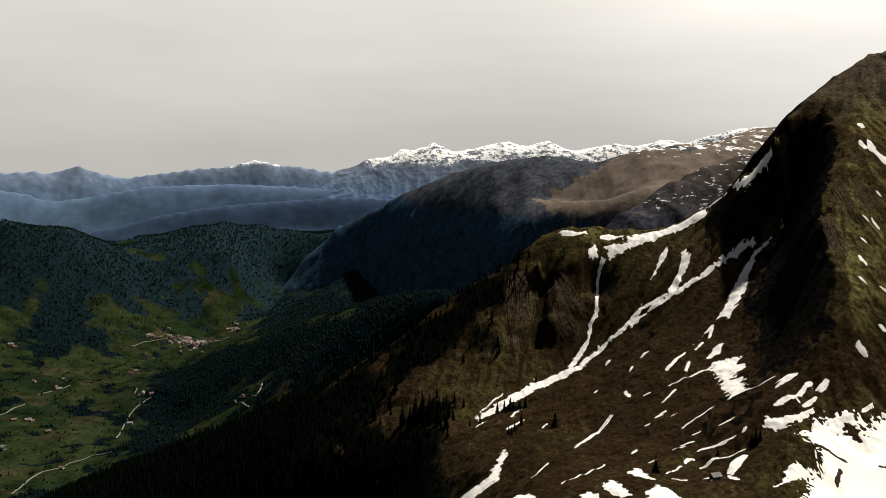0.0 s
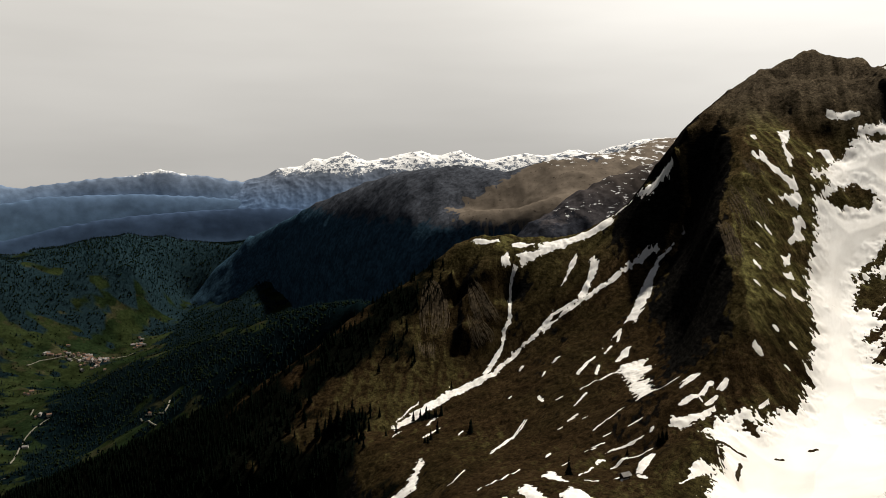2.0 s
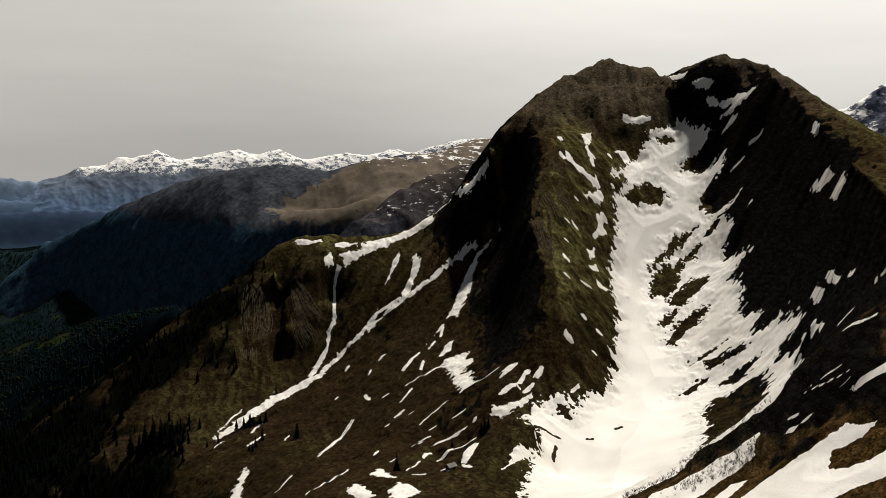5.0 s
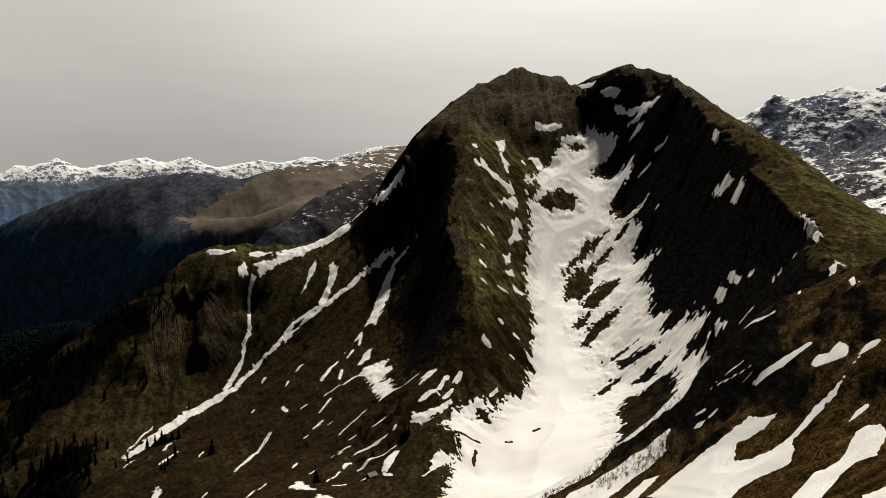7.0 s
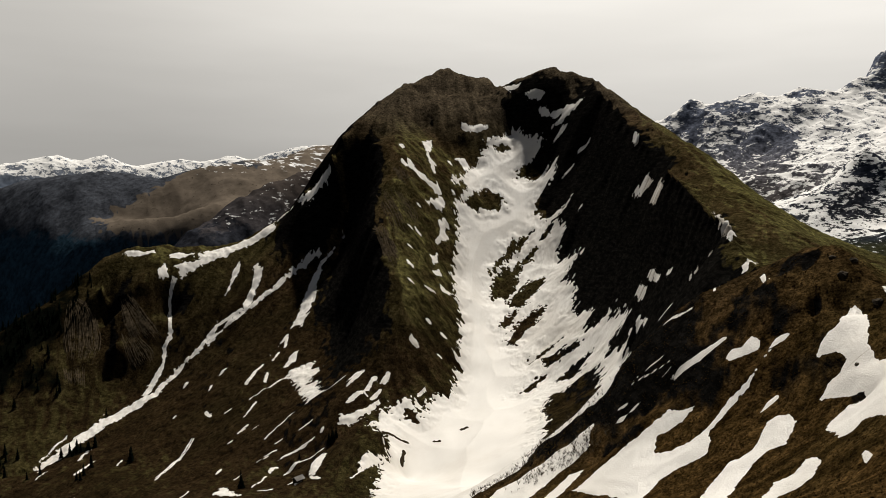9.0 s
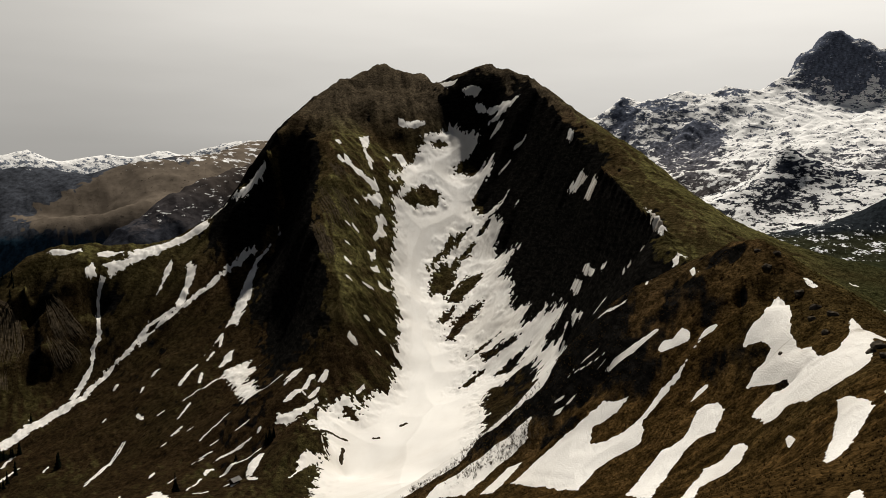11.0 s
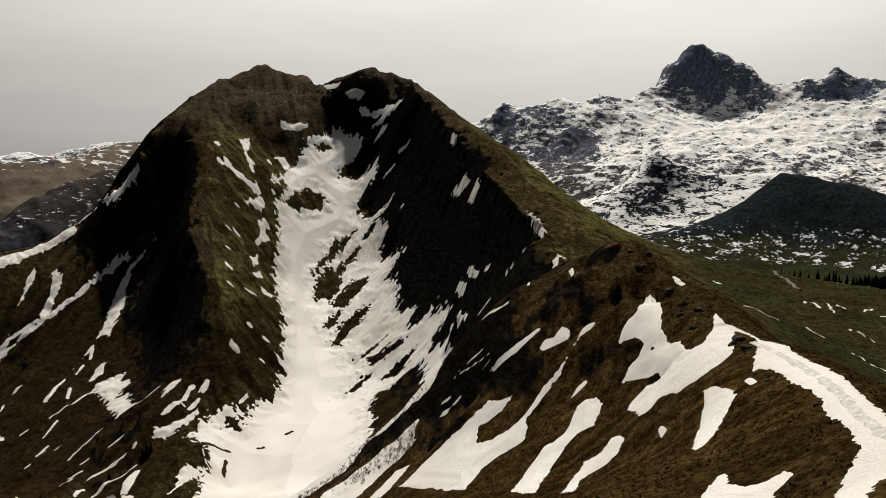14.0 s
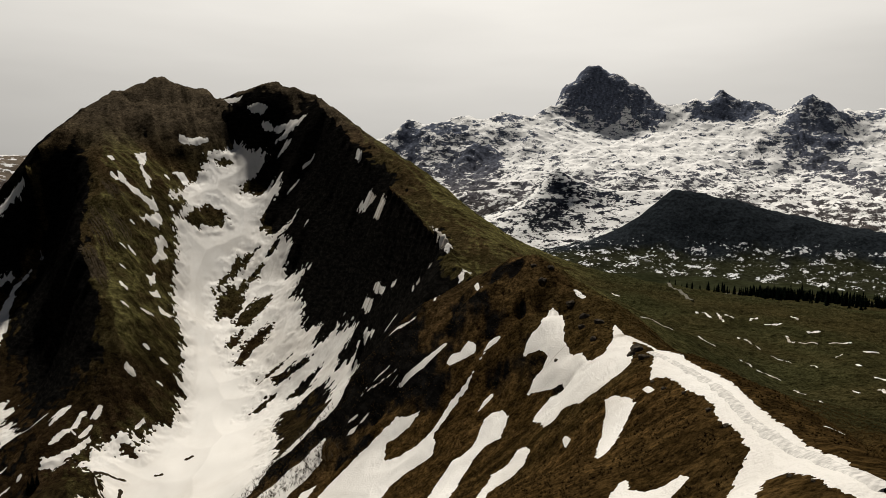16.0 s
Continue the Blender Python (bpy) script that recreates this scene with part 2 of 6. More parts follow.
    colour = p.scale(colour, p.step(fine, 0.25, 0.75, (0.65, 1.35)))
    return p.finish(colour, fine, 4.0, 0.5)


def flank(name, forest, drab_ground, turf, low, high, tilt, trees, snow_at, thin=0.60, size=34):
    """A long mountainside: forest below a ragged tree line that sinks eastward, brown turf above, snow streaks near the crest."""
    p = Paint(name)
    broad, middle, fine = p.noise(320, 4, 0.55), p.noise(60, 6, 0.62), p.noise(14, 5, 0.68)
    line = p.sums("ADD", p.sums("ADD", p.place.outputs["Z"], p.sums("MULTIPLY", p.place.outputs["X"], tilt)), p.sums("ADD", p.sums("MULTIPLY", p.sums("SUBTRACT", broad, 0.5), 110.0), p.sums("MULTIPLY", p.sums("SUBTRACT", middle, 0.5), 90.0)))
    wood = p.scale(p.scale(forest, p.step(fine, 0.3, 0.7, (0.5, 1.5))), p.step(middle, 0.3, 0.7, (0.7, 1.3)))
    # pale screes and crags that break the forest
    scree = p.sums("ADD", p.noise(34, 6, 0.7, (1.0, 1.0, 0.5)), p.step(line, low - 150, low, (-0.16, 0.0)))
    wood = p.mix(p.step(scree, 0.62, 0.68), wood, tuple(0.55 * k for k in turf))
    grass = p.scale(p.scale(turf, p.step(broad, 0.3, 0.7, (0.8, 1.2))), p.step(middle, 0.3, 0.7, (0.78, 1.22)))
    grass = p.mix(p.step(fine, 0.60, 0.66), grass, tuple(0.45 * k for k in turf))
    moor = p.scale(p.scale(drab_ground, p.step(fine, 0.3, 0.7, (0.6, 1.5))), p.step(middle, 0.3, 0.7, (0.7, 1.3)))
    wood = p.mix(p.step(p.sums("ADD", p.place.outputs["Z"], p.sums("ADD", p.sums("MULTIPLY", p.sums("SUBTRACT", middle, 0.5), 130.0), p.sums("MULTIPLY", p.sums("SUBTRACT", fine, 0.5), 60.0))), trees - 10, trees + 10), wood, moor)
    sward = p.nodes.new("ShaderNodeAttribute")
    sward.attribute_name = "rock"
    colour = p.mix(p.sums("MAXIMUM", p.step(line, low, high), p.step(sward.outputs["Fac"], 0.35, 0.65)), wood, grass)
    streak = p.noise(size, 5, 0.62, (1.0, 0.5, 3.0), (0, 0, 24))
    drift = p.sums("ADD", streak, p.step(p.place.outputs["Z"], snow_at, snow_at + 90, (-0.30, 0.03)))
    colour = p.mix(p.step(drift, thin, thin + 0.02), colour, (0.82, 0.82, 0.82))
    return p.finish(colour, p.sums("ADD", p.sums("MULTIPLY", middle, 2.0), fine), 2.5, 0.45)


def flecked(name, dark, low, high):
    """A hill wooded above and grazed below, with flecks of snow that thicken downhill in the clearings."""
    p = Paint(name)
    patch, fine = p.noise(38, 6, 0.7, (1, 1, 2.0)), p.noise(9, 5, 0.68)
    fleck = p.sums("ADD", p.sums("ADD", patch, p.sums("MULTIPLY", p.sums("SUBTRACT", fine, 0.5), 0.6)), p.step(p.place.outputs["Z"], low, high, (0.045, -0.16)))
    open_ground = p.step(p.sums("ADD", p.place.outputs["Z"], p.sums("MULTIPLY", p.sums("SUBTRACT", p.noise(120, 5, 0.6), 0.5), 120.0)), low + 15, low - 25)
    ground = p.scale(p.mix(open_ground, dark, (0.026, 0.027, 0.015)), p.step(fine, 0.3, 0.7, (0.45, 1.5)))
    return p.finish(p.mix(p.step(fleck, 0.62, 0.65), ground, (0.75, 0.76, 0.78)), p.sums("ADD", patch, fine), 5.0, 0.5)


def plain(name, colour, spread=0.3, size=1.0, rough=0.9):
    """A simple surface with some variation from piece to piece and within each."""
    p = Paint(name, rough)
    return p.finish(p.scale(colour, p.step(p.noise(size, 3), 0.25, 0.75, (1 - spread, 1 + spread))))


def needles(name, dark, light):
    """Foliage that differs from tree to tree."""
    p = Paint(name, 0.8)
    return p.finish(p.scale(p.mix(p.geo.outputs["Random Per Island"], dark, light), p.step(p.noise(1.5, 3), 0.3, 0.7, (0.7, 1.3))))


# last colour: rock brought down to near black for the shade of the scarps
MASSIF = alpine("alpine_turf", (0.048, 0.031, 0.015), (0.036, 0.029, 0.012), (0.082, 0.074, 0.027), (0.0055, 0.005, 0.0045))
def packed(name):
    """Old spring snow: warm white, smooth, with dust blown and washed down the slope in faint streaks."""
    p = Paint(name, 0.6, 0.25)
    soft, fine = p.noise(7.0, 4, 0.5), p.noise(0.45, 4, 0.62)
    colour = p.mix(p.step(p.noise(60.0, 5, 0.6), 0.40, 0.70), (0.75, 0.725, 0.685), (0.66, 0.625, 0.575))
    # earth washed out of the steep wall east of the snowfield
    wash, out = p.along(-0.80, 0.60, 4.2, 46.0, 6.0)
    reach = p.step(out, -40.0, -112.0, (-0.20, 0.04))
    reach = p.sums("ADD", reach, p.step(p.noise(30.0, 3, 0.5), 0.35, 0.65, (-0.05, 0.05)))
    colour = p.mix(p.step(p.sums("ADD", wash, reach), 0.515, 0.60, (0.0, 0.75)), colour, (0.26, 0.21, 0.155))
    return p.finish(colour, p.sums("ADD", p.sums("MULTIPLY", soft, 0.10), p.sums("MULTIPLY", fine, 0.9)), 0.34, 0.75)


SNOW = packed("old_snow")
VALLEY = meadow("valley_fields", (0.0085, 0.0145, 0.006), (0.0022, 0.0052, 0.0062))
# blue in the first two colours is distance haze painted into forest and moor
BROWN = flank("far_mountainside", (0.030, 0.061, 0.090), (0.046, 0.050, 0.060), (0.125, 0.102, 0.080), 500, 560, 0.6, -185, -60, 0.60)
# same build in darker colours, which hold this slope's shade
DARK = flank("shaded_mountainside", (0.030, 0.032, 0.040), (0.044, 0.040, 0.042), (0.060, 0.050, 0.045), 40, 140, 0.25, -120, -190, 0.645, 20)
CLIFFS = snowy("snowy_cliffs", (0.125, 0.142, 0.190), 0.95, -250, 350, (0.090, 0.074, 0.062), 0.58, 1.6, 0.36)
PEAK = snowy("rocky_peak", (0.034, 0.039, 0.055), 0.8, -260, 40, (0.040, 0.040, 0.042), 0.64, 1.25, 0.25)
WOODED = flecked("wooded_slope", (0.019, 0.023, 0.027), -140, -75)
# distance haze is mixed into these colours, paler and bluer farther back
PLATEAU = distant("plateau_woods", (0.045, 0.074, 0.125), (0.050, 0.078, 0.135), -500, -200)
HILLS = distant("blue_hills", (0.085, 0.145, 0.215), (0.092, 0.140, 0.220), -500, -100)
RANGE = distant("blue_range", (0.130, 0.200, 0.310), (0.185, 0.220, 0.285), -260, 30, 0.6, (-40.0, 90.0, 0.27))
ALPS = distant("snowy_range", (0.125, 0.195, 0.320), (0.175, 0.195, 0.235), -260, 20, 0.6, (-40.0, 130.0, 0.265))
# needles taken nearly to black to carry the shade of the lower flank
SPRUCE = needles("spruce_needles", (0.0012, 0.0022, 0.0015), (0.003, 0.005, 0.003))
# bluish needles: the haze over the valley is put into their colour
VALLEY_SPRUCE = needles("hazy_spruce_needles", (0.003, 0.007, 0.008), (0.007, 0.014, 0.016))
BROADLEAF = needles("spring_leaves", (0.005, 0.009, 0.004), (0.013, 0.019, 0.007))
BUSH = needles("bare_alder", (0.05, 0.04, 0.026), (0.11, 0.09, 0.062))
TUFT = needles("tussock_grass", (0.028, 0.017, 0.006), (0.075, 0.047, 0.016))
BARK = plain("bark", (0.05, 0.038, 0.028))
TRACK = plain("gravel_track", (0.15, 0.14, 0.115), 0.3, 5.0)
RENDER_WALL = plain("limewashed_wall", (0.50, 0.46, 0.40), 0.2, 3.0)
ROOF = plain("weathered_roof", (0.16, 0.10, 0.075), 0.4, 4.0)
SLATE = plain("grey_roof", (0.20, 0.19, 0.18), 0.4, 4.0)
TIMBER = plain("dark_timber", (0.035, 0.026, 0.018), 0.3, 0.6)
STRATA = plain("pale_strata", (0.052, 0.040, 0.026), 0.6, 3.0)
BOULDER = plain("lichened_rock", (0.06, 0.05, 0.038), 0.5, 0.8)
TRODDEN = plain("trodden_snow", (0.56, 0.54, 0.51), 0.3, 0.6)
EARTH = plain("bare_earth", (0.030, 0.022, 0.013), 0.4, 1.5)


# ---- terrain tools ----
def lattice(ix, iy, seed):
    """Pseudo-random gradient angle at lattice corners."""
    h = (ix.astype(np.int64) * 374761393 + iy.astype(np.int64) * 668265263 + seed * 974711) & 0x7FFFFFFF
    h = ((h ^ (h >> 13)) * 1274126177) & 0x7FFFFFFF
    return ((h ^ (h >> 16)) & 0xFFFF) * (2 * np.pi / 65536)


def gnoise(x, y, seed=0):
    """Gradient noise, about -0.7 to 0.7."""
    ix, iy = np.floor(x), np.floor(y)
    fx, fy = x - ix, y - iy
    u, v = fx * fx * fx * (fx * (fx * 6 - 15) + 10), fy * fy * fy * (fy * (fy * 6 - 15) + 10)
    corner = []
    for dx, dy in ((0, 0), (1, 0), (0, 1), (1, 1)):
        a = lattice(ix + dx, iy + dy, seed)
        corner.append(np.cos(a) * (fx - dx) + np.sin(a) * (fy - dy))
    low = corner[0] + u * (corner[1] - corner[0])
    return low + v * (corner[2] + u * (corner[3] - corner[2]) - low)


def fbm(x, y, size, octaves=4, seed=0, gain=0.5, ridged=False):
    """Layered noise whose largest features are about size metres."""
    total, amp = np.zeros_like(x), 1.0
    for k in range(octaves):
        n = gnoise(x / size, y / size, seed + 17 * k)
        total += amp * ((0.2 - np.abs(n)) if ridged else n)
        size, amp = size * 0.5, amp * gain
    return total


def downhill(height, low, high, step):
    """The direction of the fall line anywhere in a square, from a coarse grid of heights."""
    ax = np.arange(low, high, step)
    gx, gy = np.meshgrid(ax, ax)
    z = height(gx, gy)
    dy, dx = np.gradient(z, step)
    for _ in range(4):
        dx[1:-1, 1:-1] = (dx[1:-1, 1:-1] + dx[:-2, 1:-1] + dx[2:, 1:-1] + dx[1:-1, :-2] + dx[1:-1, 2:]) / 5
        dy[1:-1, 1:-1] = (dy[1:-1, 1:-1] + dy[:-2, 1:-1] + dy[2:, 1:-1] + dy[1:-1, :-2] + dy[1:-1, 2:]) / 5
    size = np.hypot(dx, dy) + 0.05
    dx, dy = dx / size, dy / size

    def fall(x, y):
        u, v = np.clip((x - low) / step, 0, len(ax) - 1.01), np.clip((y - low) / step, 0, len(ax) - 1.01)
        i, j = u.astype(int), v.astype(int)
        a, b = u - i, v - j
        mixed = [(g[j, i] * (1 - a) + g[j, i + 1] * a) * (1 - b) + (g[j + 1, i] * (1 - a) + g[j + 1, i + 1] * a) * b for g in (dx, dy)]
        return mixed

    return fall


def combed(x, y, size, octaves, seed, gain, fall, pull=1.0):
    """Layered noise drawn out down the slope, like runnels and ribs."""
    dx, dy = fall(x, y)
    total = np.zeros_like(x)
    for k in (-2, -1, 0, 1, 2):
        total += fbm(x + k * pull * size * dx, y + k * pull * size * dy, size, octaves, seed, gain)
    return total * 0.45


def surface(lines, spacing=0.03, smooth=0.0):
    """A height surface that runs through the given crest and gully lines and is creased along them."""
    pts = []
    for line in lines:
        for a, b in zip(line[:-1], line[1:]):
            a, b = np.array(a, float), np.array(b, float)
            near = max(60.0, min(np.hypot(*a[:2]), np.hypot(*b[:2])))
            n = max(1, int(np.hypot(*(b - a)[:2]) / (spacing * near)))
            pts += [a + (b - a) * k / n for k in range(n)]
        pts.append(np.array(line[-1], float))
    keep = []
    for q in pts:
        gap = 0.3 * spacing * max(60.0, np.hypot(q[0], q[1]))
        if all(abs(q[0] - k[0]) + abs(q[1] - k[1]) > gap for k in keep):
            keep.append(q)
    p = np.array(keep)
    n = len(p)
    dist = np.hypot(p[:, None, 0] - p[None, :, 0], p[:, None, 1] - p[None, :, 1])
    mat = np.ones((n + 1, n + 1))
    mat[:n, :n] = -dist - smooth * np.diag(np.clip(np.hypot(p[:, 0], p[:, 1]) / 700, 0.02, 1.5))
    mat[n, n] = 0
    w = np.linalg.solve(mat, np.append(p[:, 2], 0))
    wts, base = w[:n].astype(np.float32), w[n]
    px, py = p[:, 0].astype(np.float32), p[:, 1].astype(np.float32)

    def height(x, y):
        shape = x.shape
        x, y = x.ravel().astype(np.float32), y.ravel().astype(np.float32)
        out = np.empty(len(x))
        for s in range(0, len(x), 20000):
            dx, dy = x[s:s + 20000, None] - px, y[s:s + 20000, None] - py
            out[s:s + 20000] = np.sqrt(dx * dx + dy * dy) @ wts
        return base - out.reshape(shape)

    return height


def lay(name, x, y, z, mat, use=None, label="", category="", kind="", parent=None, marks=()):
    """One mesh from a grid of places; use marks the cells to keep."""
    rows, cols = x.shape
    index = np.arange(rows * cols).reshape(rows, cols)
    quads = np.stack([index[:-1, :-1], index[:-1, 1:], index[1:, 1:], index[1:, :-1]], -1)
    quads = quads.reshape(-1, 4) if use is None else quads[use]
    keep, flat_index = np.unique(quads, return_inverse=True)
    co = np.stack([x.ravel()[keep], y.ravel()[keep], z.ravel()[keep]], -1).astype(np.float32)
    me = bpy.data.meshes.new(name)
    n = len(quads)
    me.vertices.add(len(keep))
    me.vertices.foreach_set("co", co.ravel())
    me.loops.add(4 * n)
    me.loops.foreach_set("vertex_index", flat_index.ravel().astype(np.int32))
    me.polygons.add(n)
    me.polygons.foreach_set("loop_start", np.arange(0, 4 * n, 4, dtype=np.int32))
    me.polygons.foreach_set("use_smooth", np.ones(n, bool))
    me.update(calc_edges=True)
    me.materials.append(mat)
    for title, value in marks:
        me.attributes.new(title, "FLOAT", "POINT").data.foreach_set("value", value.ravel()[keep].astype(np.float32))
    ob = new(name, me)
    ob.parent = parent
    return tagged(ob, label, category, "", kind)


def sweep(turns, radii):
    """Grid of places from turns in degrees and radii in metres, wound to face up."""
    a, r = np.meshgrid(np.radians(turns)[::-1], radii)
    return r * np.sin(a), r * np.cos(a)


def rings(*parts):
    """Radii from (start, end, count) stretches."""
    return np.concatenate([np.geomspace(a, b, n, endpoint=False) for a, b, n in parts] + [[parts[-1][1]]])


def inside_depth(px, py, outline):
    """Distance to the outline in metres, positive inside."""
    q = np.array(outline, float)
    inside, best = np.zeros(len(px), bool), np.full(len(px), 1e9)
    for (ax, ay), (bx, by) in zip(q, np.roll(q, -1, 0)):
        ex, ey = bx - ax, by - ay
        s = np.clip(((px - ax) * ex + (py - ay) * ey) / (ex * ex + ey * ey + 1e-9), 0, 1)
        best = np.minimum(best, (px - ax - s * ex) ** 2 + (py - ay - s * ey) ** 2)
        cross = (ay > py) != (by > py)
        inside ^= cross & (px < ex * (py - ay) / (ey if abs(ey) > 1e-9 else 1e-9) + ax)
    return np.where(inside, 1, -1) * np.sqrt(best)


def mark(ob, value, name="wood"):
    """Stores a value for each place of a full grid."""
    at = ob.data.attributes.new(name, "FLOAT", "POINT")
    at.data.foreach_set("value", value.ravel().astype(np.float32))


MASSIF_LINES = []
MASSIF_LINES.append([(0, 0, 0), (12, -4, -3), (20, -30, -10), (5, -40, -16)])
MASSIF_LINES.append([(47.6, 6, -14.2), (57.2, 9.5, -16.3), (68.5, 14.4, -18.8), (79.5, 20, -20.4), (97.7, 29.4, -22), (111.8, 37.8, -23.6), (123.5, 46.6, -25), (134.2, 54.9, -26.4), (140.3, 60.9, -27), (149.9, 69, -26), (165.7, 82.2, -22.8), (168.3, 88.1, -23.3), (170.7, 94.2, -21), (174.6, 101.6, -16.9), (177, 109.2, -15.6), (179.2, 117, -17.8), (186.1, 126.4, -21.5), (207.7, 147.9, -29.9), (266.7, 194.4, -36.8), (301.9, 230.8, -29.9), (336.7, 267.5, -22.9), (383.2, 321.2, -12.2), (418.3, 372.3, 0.5), (465.3, 439.4, 21.2), (513, 506, 47), (553, 564, 71), (581, 634, 103)])
MASSIF_LINES.append([(364.3, 228.4, -32.5), (393.5, 257.1, -26.4), (444.8, 314.9, -17.1), (502.3, 396.6, 5.3), (560, 499, 36), (588, 572, 62), (599, 617, 83), (608, 664, 108)])
MASSIF_LINES.append([(598, 646, 97), (602, 683, 114), (595, 715, 128), (582, 738, 122), (572, 758, 116), (562, 778, 109), (560, 805, 122), (545, 827, 127), (521, 854, 138), (494, 852, 124), (460, 843, 111), (414, 822, 87), (373, 797, 61), (346, 776, 40), (328, 762, 18), (325, 775, 3)])
MASSIF_LINES.append([(525, 658, 6), (501, 646, -12), (495, 606, -34), (476, 590, -49), (464, 535, -71), (434.3, 507.5, -86.7), (398.8, 445.6, -107.6), (374, 389.5, -107.8), (338.5, 333.2, -110.9), (309, 320.2, -127.7), (279.1, 313.9, -140.9), (247.5, 307.8, -149.3), (222.7, 307.9, -159.9)])
MASSIF_LINES.append([(532, 713, 47), (483, 687, 12), (414, 625, -50), (371.6, 569.5, -95.5), (332, 499.8, -129.2), (287, 445.6, -154.8), (242.7, 402.5, -166.8), (205.5, 372, -178)])
MASSIF_LINES.append([(325, 731, -68), (291, 734, -94), (253, 733, -115), (214, 724, -139), (184, 717, -163), (150, 714, -181), (127, 704, -194), (83.5, 684.9, -211.9), (43.9, 658.5, -222.3), (29.9, 644.3, -225.7)])
MASSIF_LINES.append([(218, 665, -151), (169.1, 575.7, -173.8), (131.1, 503.2, -189.5)])
MASSIF_LINES.append([(161, 494.5, -175.3), (151.8, 423.6, -180.3)])
MASSIF_LINES.append([(113.4, 548.4, -201.7), (61.5, 516.4, -201.7)])
MASSIF_LINES.append([(325, 775, 3), (323, 797, -19), (297, 818, -45), (274, 831, -61), (251, 843, -74), (217, 863, -82), (182, 881, -79), (146, 888, -81), (114, 883, -90), (95, 875, -104), (64, 868, -126), (34.5, 849.8, -138.7), (10.1, 835.8, -152.9), (-14.9, 820.3, -168.9), (-39.2, 809.5, -186.6), (-60.9, 810.6, -201.9), (-83.2, 816.5, -219.3), (-113.2, 830, -240.4)])
MASSIF_LINES.append([(105, 823, -114), (143, 808, -111), (167, 813, -107), (193, 818, -97), (241, 810, -86), (276, 799, -75)])
MASSIF_LINES.append([(167, 813, -107), (158, 774, -143), (141, 737, -174), (127, 704, -194)])
MASSIF_LINES.append([(33.2, 368.5, -170), (62.8, 374.8, -166.8), (91.6, 373.9, -162.2), (118.2, 366.4, -161), (146.6, 366.8, -158.2), (175.5, 381.6, -150.8), (194, 383.7, -148.6)])
MASSIF_LINES.append([(73.4, 438.9, -186.1), (126.9, 436.9, -178.2), (172, 432, -170.9)])
MASSIF_LINES.append([(183.4, 427.3, -161.7)])
MASSIF_LINES.append([(-147, 858, -266), (-193, 889, -290), (-252, 926, -328), (-367, 984, -387), (-474, 1048, -447), (-594, 1100, -514)])
MASSIF_LINES.append([(-91.4, 643.5, -255.5), (-137.7, 625, -278.3)])
MASSIF_LINES.append([(-15.7, 599.8, -228.4), (6.5, 520, -231.3)])
MASSIF_LINES.append([(170.5, 111.3, -22.5), (170.1, 118.2, -26.1), (165.5, 126.3, -32.7)])
MASSIF_LINES.append([(160.8, 88.7, -28.1), (158.5, 99.8, -29.8), (152.4, 105.8, -34.5), (144.8, 110.4, -40.9), (151.1, 130.4, -45)])
MASSIF_LINES.append([(129.8, 71.1, -37.9), (139.8, 96.8, -44.5), (130.5, 99.3, -50.6), (135.4, 120.1, -56), (135.3, 127.6, -57.5)])
MASSIF_LINES.append([(98.3, 53.6, -38.5), (100.8, 65.1, -45.6), (111.5, 84.7, -53.8), (116.7, 103.5, -60.2), (123.4, 125.4, -66.4)])
MASSIF_LINES.append([(59.5, 17.6, -21.4)])
MASSIF_LINES.append([(308.7, 254.4, -54.2), (319.2, 283.7, -69.3), (344.2, 334.5, -92.4), (327.2, 337.4, -122.3), (292, 329.1, -137.1), (240.7, 319.5, -152.6)])
MASSIF_LINES.append([(384.7, 420.6, -109.5), (347.8, 415.7, -143.9)])
MASSIF_LINES.append([(60.4, 23.3, -24.8), (89.1, 37.8, -28), (114.1, 53.9, -31), (139.5, 75.1, -32), (159.5, 98.5, -27), (165.4, 112, -21.6), (174.5, 129.5, -27.5)])
MASSIF_LINES.append([(158.7, 20.2, -44.5), (226.8, 38.2, -58.6), (311.7, 72.4, -73.9), (367.1, 98.1, -76.1), (430.7, 130.5, -79.1), (492.2, 167.6, -78.1), (645, 271, -78), (714, 361, -80), (732, 433, -77)])
MASSIF_LINES.append([(297.5, 38.6, -67.2), (475.9, 63, -83.4), (694, 93, -95), (705, 144, -95), (813, 248, -109)])
MASSIF_LINES.append([(991, 133, -132), (1119, 266, -148), (1339, 410, -172), (1361, 631, -172), (1312, 726, -170)])
MASSIF_LINES.append([(-200, 1300, -800), (200, 1250, -520), (420, 1250, -400), (620, 1250, -300)])
MASSIF_LINES.append([(68.8, -21.9, -38.2), (91.2, -12.2, -42.8), (122.7, 4.9, -46), (150.9, 24.7, -49), (169, 40.9, -51), (196.6, 65.7, -46.8), (205, 87.2, -45), (211.1, 101.1, -39.6), (220, 117.5, -45.5)])
MASSIF_LINES.append([(426.2, 195.7, -77.5), (508.6, 286, -62.1), (569, 375.3, -39.7), (629, 484, -9), (658, 566, 17), (669, 616, 38)])
MASSIF_LINES.append([(577, 654, 88), (570, 686, 102), (558, 708, 96), (549, 728, 90), (538, 773, 96), (524, 795, 101), (501, 821, 112), (475, 819, 98)])
MASSIF_LINES.append([(623, 674, 57), (627, 711, 74), (619, 744, 88), (605, 768, 82), (595, 789, 76), (584, 809, 69), (581, 836, 82), (566, 858, 87), (541, 886, 98), (517, 886, 87)])
